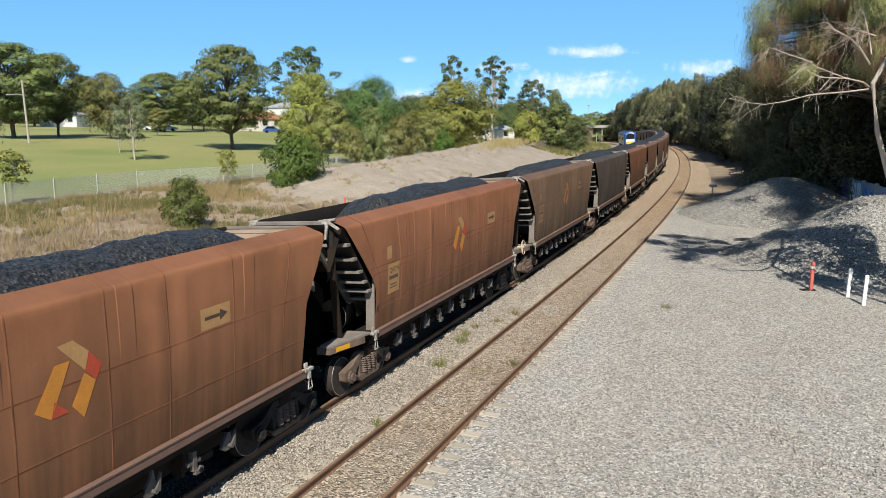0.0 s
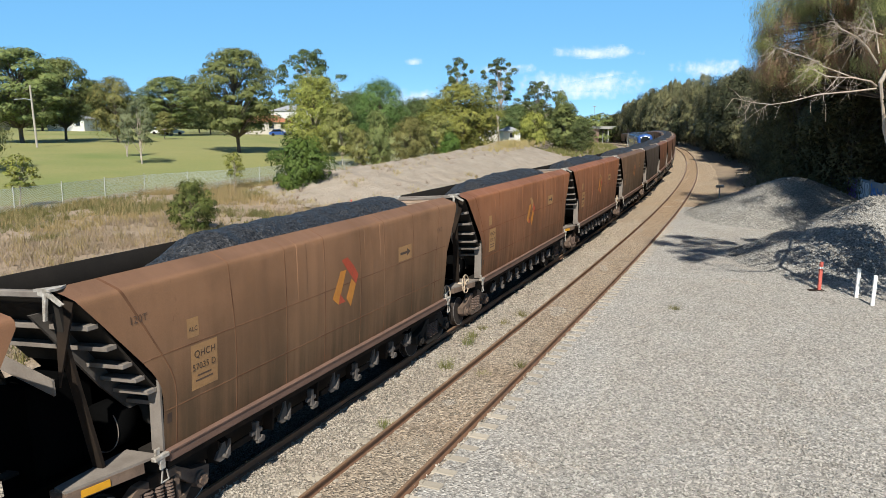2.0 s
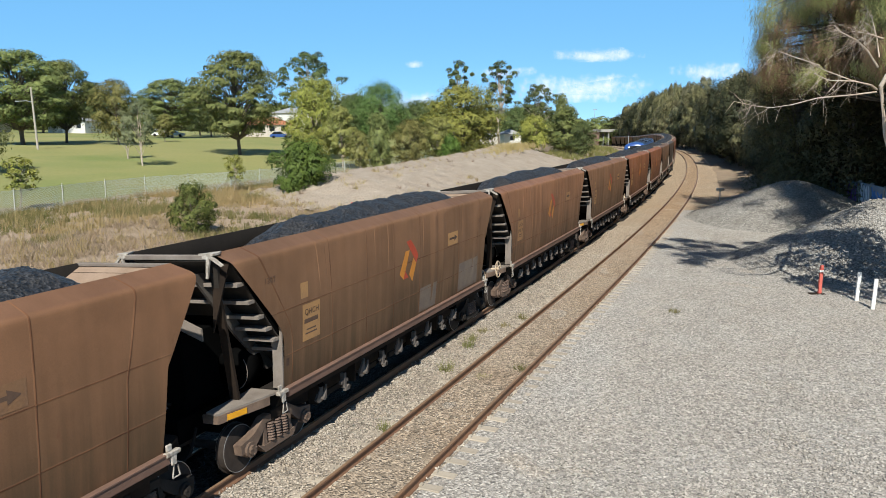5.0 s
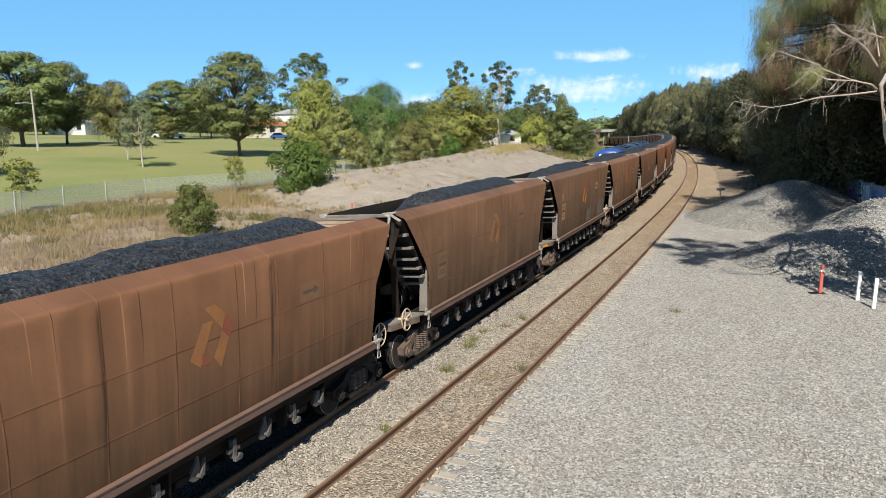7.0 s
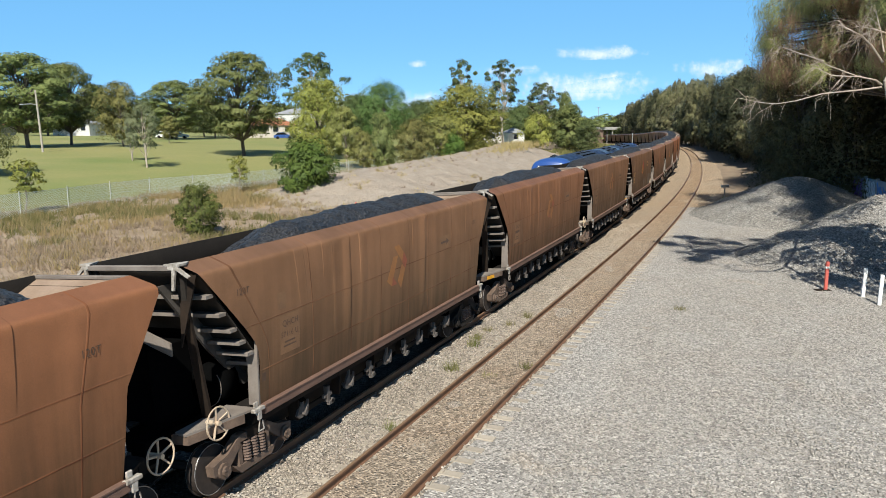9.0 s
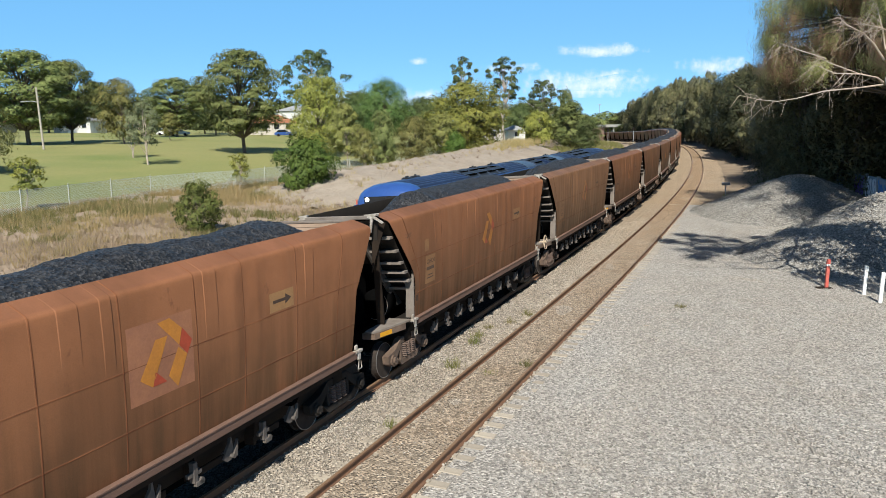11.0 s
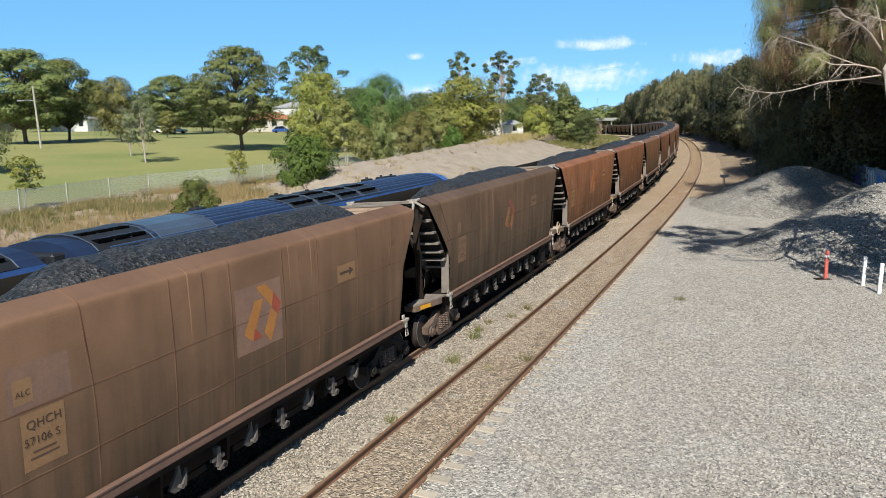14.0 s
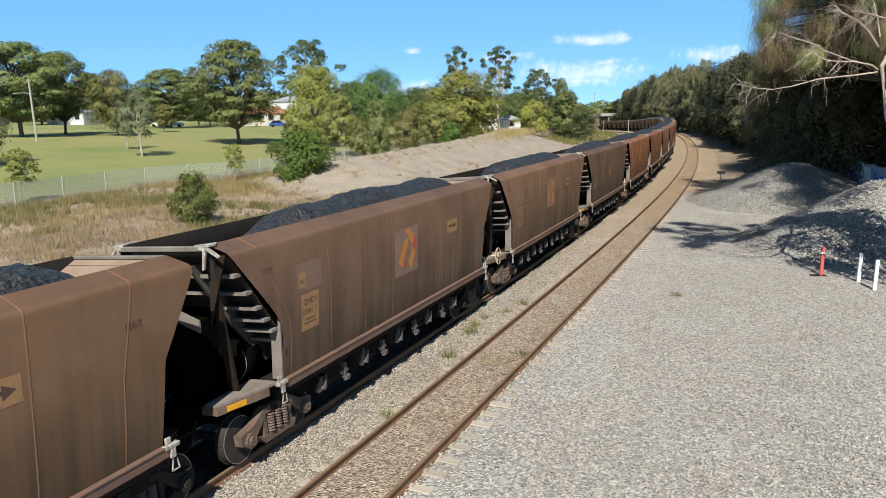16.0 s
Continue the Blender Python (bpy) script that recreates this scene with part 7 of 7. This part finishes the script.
# ---- buildings and vehicles in the distance ----
def house(name, x, y, z, w, d, h, roof_h, wall, roof, label, turn=0.0):
    e = tagged(empty(name, Matrix.Translation((x, y, z)) @ pose(0, 0, 0, 0, 0, turn)), label, "house", "houses")
    bm = bmesh.new()
    box(bm, -w / 2, w / 2, -d / 2, d / 2, -0.5, h)
    part("wall", bm, wall, e)
    bm = bmesh.new()
    o = 0.45
    A = [bm.verts.new(p) for p in ((-w / 2 - o, -d / 2 - o, h), (w / 2 + o, -d / 2 - o, h), (w / 2 + o, d / 2 + o, h), (-w / 2 - o, d / 2 + o, h))]
    k = max(0.3, w / 2 - d / 2 + 0.2)
    B = [bm.verts.new((-k, 0, h + roof_h)), bm.verts.new((k, 0, h + roof_h))]
    for q in ((A[0], A[1], B[1], B[0]), (A[1], A[2], B[1]), (A[2], A[3], B[0], B[1]), (A[3], A[0], B[0]), (A[3], A[2], A[1], A[0])):
        bm.faces.new(q)
    part("roof", bm, roof, e)
    n = max(1, int(w / 2.6))
    for i in range(n):
        cx = -w / 2 + (i + 0.5) * w / n
        bm = bmesh.new()
        box(bm, cx - 0.6, cx + 0.6, -d / 2 - 0.04, -d / 2 + 0.03, 0.9, 2.1)
        win = part("window", bm, "glass", e)
        bm = bmesh.new()
        box(bm, cx - 0.7, cx + 0.7, -d / 2 - 0.10, -d / 2 + 0.03, 0.78, 0.9)
        part("sill", bm, "whitewall", win)
    return e


def car(x, y, z, mat, turn, label):
    e = tagged(empty("parked_car", Matrix.Translation((x, y, z)) @ pose(0, 0, 0, 0, 0, turn)), label, "car", "parked cars")
    bm = bmesh.new()
    prism(bm, [(-2.1, 0.3), (-2.15, 0.75), (-1.9, 0.95), (0.9, 0.98), (2.0, 0.82), (2.15, 0.6), (2.1, 0.3)], 1, -0.85, 0.85)
    part("body", bm, mat, e)
    bm = bmesh.new()
    prism(bm, [(-1.75, 0.95), (-1.3, 1.42), (0.2, 1.45), (0.95, 0.97)], 1, -0.74, 0.74)
    part("cabin", bm, "glass", e)
    bm = bmesh.new()
    box(bm, -1.25, 0.2, -0.7, 0.7, 1.42, 1.48, 0.02)
    part("roof", bm, mat, e)
    for wx in (-1.3, 1.3):
        for wy in (-0.8, 0.8):
            bm = bmesh.new()
            cyl(bm, (wx, wy - 0.1, 0.32), (wx, wy + 0.1, 0.32), 0.32, seg=12)
            part("wheel", bm, "black", e)
    return e


def build_far():
    house("cottage", 19.0, 200, 1.6, 4.6, 5, 2.5, 1.3, "whitewall", "roofgrey", "small white cottage with a grey hipped roof", 12)
    house("cottage", 12.8, 190, 2.0, 4.4, 5, 2.0, 1.0, "brick", "roofgrey", "low cream shed among the trees", 0)
    house("brick_house", -41.0, 185, 4.2, 11, 8, 2.4, 1.8, "brick", "rooftile", "brick house with an orange tiled roof", 5)
    house("long_house", -92.5, 195, 4.9, 10, 7, 2.6, 1.2, "whitewall", "roofgrey", "white house behind the park trees", -8)
    house("long_house", -112, 190, 4.9, 8, 7, 2.4, 1.0, "brick", "rooftile", "brick house behind the park trees", 0)
    house("white_house", -43.5, 232, 4.0, 12, 9, 6.0, 1.6, "whitewall", "roofgrey", "tall white house glimpsed behind the gum trees", 4)
    house("white_shed", 86.0, 440, 1.2, 12, 8, 3.0, 1.2, "whitewall", "roofgrey", "white-roofed building beyond the bridge", 0)
    for u, d, mat, label in ((-0.345, 168, "post", "white parked car at the park's far side"), (-0.362, 172, "post", "white parked van at the park's far side"), (-0.207, 168, "blue", "blue parked car beside the brick house")):
        x, y = u * d, d
        car(x, y, ground_z(x, y) - 0.02, mat, 10, label)
    # road bridge over the line where it leaves the view
    e = tagged(empty("road_bridge", Matrix.Translation((95.0, 413, -4.4))), "grey concrete road bridge with brick abutments over the railway", "bridge")
    bm = bmesh.new()
    box(bm, -26, 26, -3.5, 3.5, 7.0, 7.7, 0.05)
    part("deck", bm, "concrete", e, "grey concrete deck")
    for y in (-3.5, 3.3):
        bm = bmesh.new()
        box(bm, -26, 26, y, y + 0.2, 7.7, 8.5, 0.03)
        part("parapet", bm, "concrete", e)
    bm = bmesh.new()
    box(bm, 1.6, 26, -3.2, 3.2, -1.0, 7.0)
    part("abutment", bm, "stationwall", e, "stained brick abutment")
    bm = bmesh.new()
    box(bm, -26, -7.5, -3.2, 3.2, -1.0, 7.0)
    part("abutment", bm, "stationwall", e, "stained brick abutment")
    bm = bmesh.new()
    box(bm, -2.6, -2.0, -2.8, 2.8, -1.0, 7.0, 0.05)
    part("pier", bm, "concrete", e)
    for x, y, h, label in ((52.5, 240, 4.6, "colour-light signal post by the far track"), (54.2, 215, 5.2, "colour-light signal post beside the curve")):
        g = tagged(empty("signal_post", Matrix.Translation((x, y, -0.8))), label, "signal", "signals")
        bm = bmesh.new()
        cyl(bm, (0, 0, 0), (0, 0, h), 0.10, seg=8)
        part("post", bm, "galv", g)
        bm = bmesh.new()
        box(bm, -0.3, 0.3, -0.2, 0.2, h - 0.9, h, 0.05)
        part("head", bm, "black", g)
    bm = bmesh.new()
    cyl(bm, (0, 0, 0), (0, 0, 11), 0.16, 0.10, seg=8)
    lamp = tagged(obj("lamp_mast", bm, "galv"), "tall grey lamp mast beyond the bridge", "lamp post")
    lamp.location = (88.8, 430, 4.0)
    bm = bmesh.new()
    box(bm, -1.0, 1.0, -0.3, 0.3, 10.9, 11.2, 0.05)
    part("lamp_head", bm, "galv", lamp)
    # pale gate pillar and rail fence behind the spoil bank
    bm = bmesh.new()
    box(bm, -0.35, 0.35, -0.35, 0.35, 0, 4.4, 0.05)
    tagged(obj("gate_pillar", bm, "whitewall"), "pale concrete gate pillar behind the spoil bank", "pillar").location = (27.6, 165, 0.2)
    e = tagged(empty("paling_fence"), "grey timber paling fence behind the spoil bank", "fence")
    for i in range(26):
        bm = bmesh.new()
        box(bm, -0.05, 0.05, -0.02, 0.02, 0, 1.5 + 0.1 * random.random(), 0.005)
        part("paling", bm, "wood", e).location = (22.4 + i * 0.2, 163, 1.0)
    # street lamp pole in the park
    x, y = -52.5, 100
    e = tagged(empty("power_pole", Matrix.Translation((x, y, ground_z(x, y) - 0.1))), "weathered timber pole with a lamp arm in the park", "pole")
    bm = bmesh.new()
    cyl(bm, (0, 0, -0.3), (-0.25, 0, 8.1), 0.15, 0.11, seg=10)
    part("pole", bm, "wood", e)
    bm = bmesh.new()
    pipe(bm, [(-0.2, 0, 6.2), (-0.9, -0.1, 6.35), (-1.9, -0.2, 6.3)], 0.05, 6)
    box(bm, -2.3, -1.8, -0.35, -0.1, 6.2, 6.35, 0.03)
    part("lamp_arm", bm, "galv", e)


M["stationwall"] = material("stained_bridge_brick", (0.24, 0.165, 0.125), 0.9, second=(0.13, 0.09, 0.075), scale=0.7)


def cloud_material():
    m = bpy.data.materials.new("cloud")
    m.use_nodes = True
    n, l = m.node_tree.nodes, m.node_tree.links
    n.remove(n["Principled BSDF"])
    tc = n.new("ShaderNodeTexCoord")
    sep = n.new("ShaderNodeSeparateXYZ")
    l.new(tc.outputs["Generated"], sep.inputs[0])
    nz = n.new("ShaderNodeTexNoise")
    nz.inputs["Scale"].default_value, nz.inputs["Detail"].default_value, nz.inputs["Roughness"].default_value = 0.016, 7.0, 0.62
    l.new(tc.outputs["Object"], nz.inputs["Vector"])

    def calc(op, a, b):
        k = n.new("ShaderNodeMath")
        k.operation = op
        for i, v in enumerate((a, b)):
            if isinstance(v, (int, float)):
                k.inputs[i].default_value = v
            else:
                l.new(v, k.inputs[i])
        return k.outputs[0]
    dx = calc("MULTIPLY", calc("SUBTRACT", sep.outputs[0], 0.5), 2.0)
    dz = calc("MULTIPLY", calc("SUBTRACT", sep.outputs[2], 0.42), 2.0)
    r2 = calc("ADD", calc("MULTIPLY", dx, dx), calc("MULTIPLY", dz, dz))
    body = calc("SUBTRACT", 1.0, r2)
    dens = calc("ADD", calc("MULTIPLY", body, 0.55), calc("MULTIPLY", calc("SUBTRACT", nz.outputs[0], 0.5), 1.9))
    mr = n.new("ShaderNodeMapRange")
    mr.interpolation_type = "SMOOTHSTEP"
    l.new(dens, mr.inputs[0])
    mr.inputs[1].default_value, mr.inputs[2].default_value, mr.inputs[4].default_value = 0.08, 0.95, 0.78
    em, tp, mx = n.new("ShaderNodeEmission"), n.new("ShaderNodeBsdfTransparent"), n.new("ShaderNodeMixShader")
    em.inputs[0].default_value, em.inputs[1].default_value = (0.90, 0.93, 0.97, 1), 0.86
    l.new(mr.outputs[0], mx.inputs[0])
    l.new(tp.outputs[0], mx.inputs[1])
    l.new(em.outputs[0], mx.inputs[2])
    l.new(mx.outputs[0], n["Material Output"].inputs[0])
    return m


M["cloud"] = cloud_material()


def build_clouds():
    for x0, x1, z0, z1 in ((420, 810, 246, 312), (270, 860, 92, 190), (900, 1230, 176, 262), (-130, -40, 225, 262), (-560, -250, 60, 150), (120, 420, 190, 235), (-380, 80, 40, 150), (250, 900, 120, 215), (430, 830, 250, 300)):
        me = bpy.data.meshes.new("cloud")
        w, h = (x1 - x0) / 2, (z1 - z0) / 2
        me.from_pydata([(-w, 0, -h), (w, 0, -h), (w, 0, h), (-w, 0, h)], [], [(0, 1, 2, 3)])
        ob = obj("cloud", me, "cloud")
        ob.location = ((x0 + x1) / 2, 3000, (z0 + z1) / 2)
        tagged(ob, "soft white fair-weather cloud low in the sky", "cloud", "clouds", "structure")


build_mound()
heap(25.2, 53.0, 7.4, 7.6, 2.9, 1.0, "heap of pale crushed rock in tree shade")
heap(21.8, 36.0, 7.2, 6.2, 3.25, 5.0, "heap of darker crushed rock in tree shade")
build_posts()
build_wall()
build_fence()
build_far()
build_big_tree()
build_bare_tree()
build_clouds()
build_grass()
stones("ballast_stones", 22000, -9, 34, -2.6, 0.85, -0.172, 0.035, "stone", "loose brown and grey ballast stones", 1)
stones("yard_stones", 52000, -10, 34, 0.95, 13.5, -0.222, 0.034, "yardstone", "loose grey gravel stones of the yard", 2)


# ---- what moves ----
def coal_station(t):
    return -0.711 + 10.778 * t - 0.0149 * t * t


NOSE = [(0.0, 165.0), (1.0, 149.5), (2.5, 126.5), (4.0, 104.0), (7.0, 61.0), (9.0, 34.2), (11.5, 2.9), (12.0, -3.3), (13.0, -15.2), (14.0, -26.7), (14.5, -32.4), (15.5, -43.4), (16.0, -48.9)]


def leaning(m, y, z):
    """A vehicle's pose with the track's cant, turned about its right-hand side."""
    return m @ Matrix.Translation((0, y, z)) @ Matrix.Rotation(-radians(CANT), 4, "X") @ Matrix.Translation((0, -y, -z))


def nose_station(t):
    ts, ss = zip(*NOSE)
    return float(np.interp(t, ts, ss))


def motions():
    times = [i * 0.5 for i in range(33)]
    for n, w in WAGONS:
        rows = [(t, leaning(line_pose(coal_station(t) - n * PITCH + 4.5, coal_off, 5.4), -1.45, 2.9)) for t in times]
        walk(w, rows)
    for n, c in COALS:
        rows = [(t, leaning(line_pose(coal_station(t) - n * PITCH + 4.5, coal_off, 5.4), -1.45, 2.9)) for t in times]
        walk(c, rows)
    for back, w in RAILCARS:
        walk(w, [(t, leaning(line_pose(nose_station(t) + back, rail_off, 6.6), -1.42, 3.6)) for t in times])
    # wheels turn while their wagon passes near the camera
    for n, x, ws in WHEELS:
        near = [i / 30 for i in range(481) if -16 < coal_station(i / 30) - n * PITCH + 4.5 + x < 32]
        if not near:
            continue
        base = ws.matrix_basis.copy()
        turn = lambda t: base @ Matrix.Rotation(((coal_station(t) - n * PITCH) / 0.455) % (2 * pi), 4, "Y")
        rows = ([(0.0, turn(near[0]))] if near[0] > 0 else []) + [(t, turn(t)) for t in near] + ([(16.0, turn(near[-1]))] if near[-1] < 16 else [])
        walk(ws, rows)


motions()
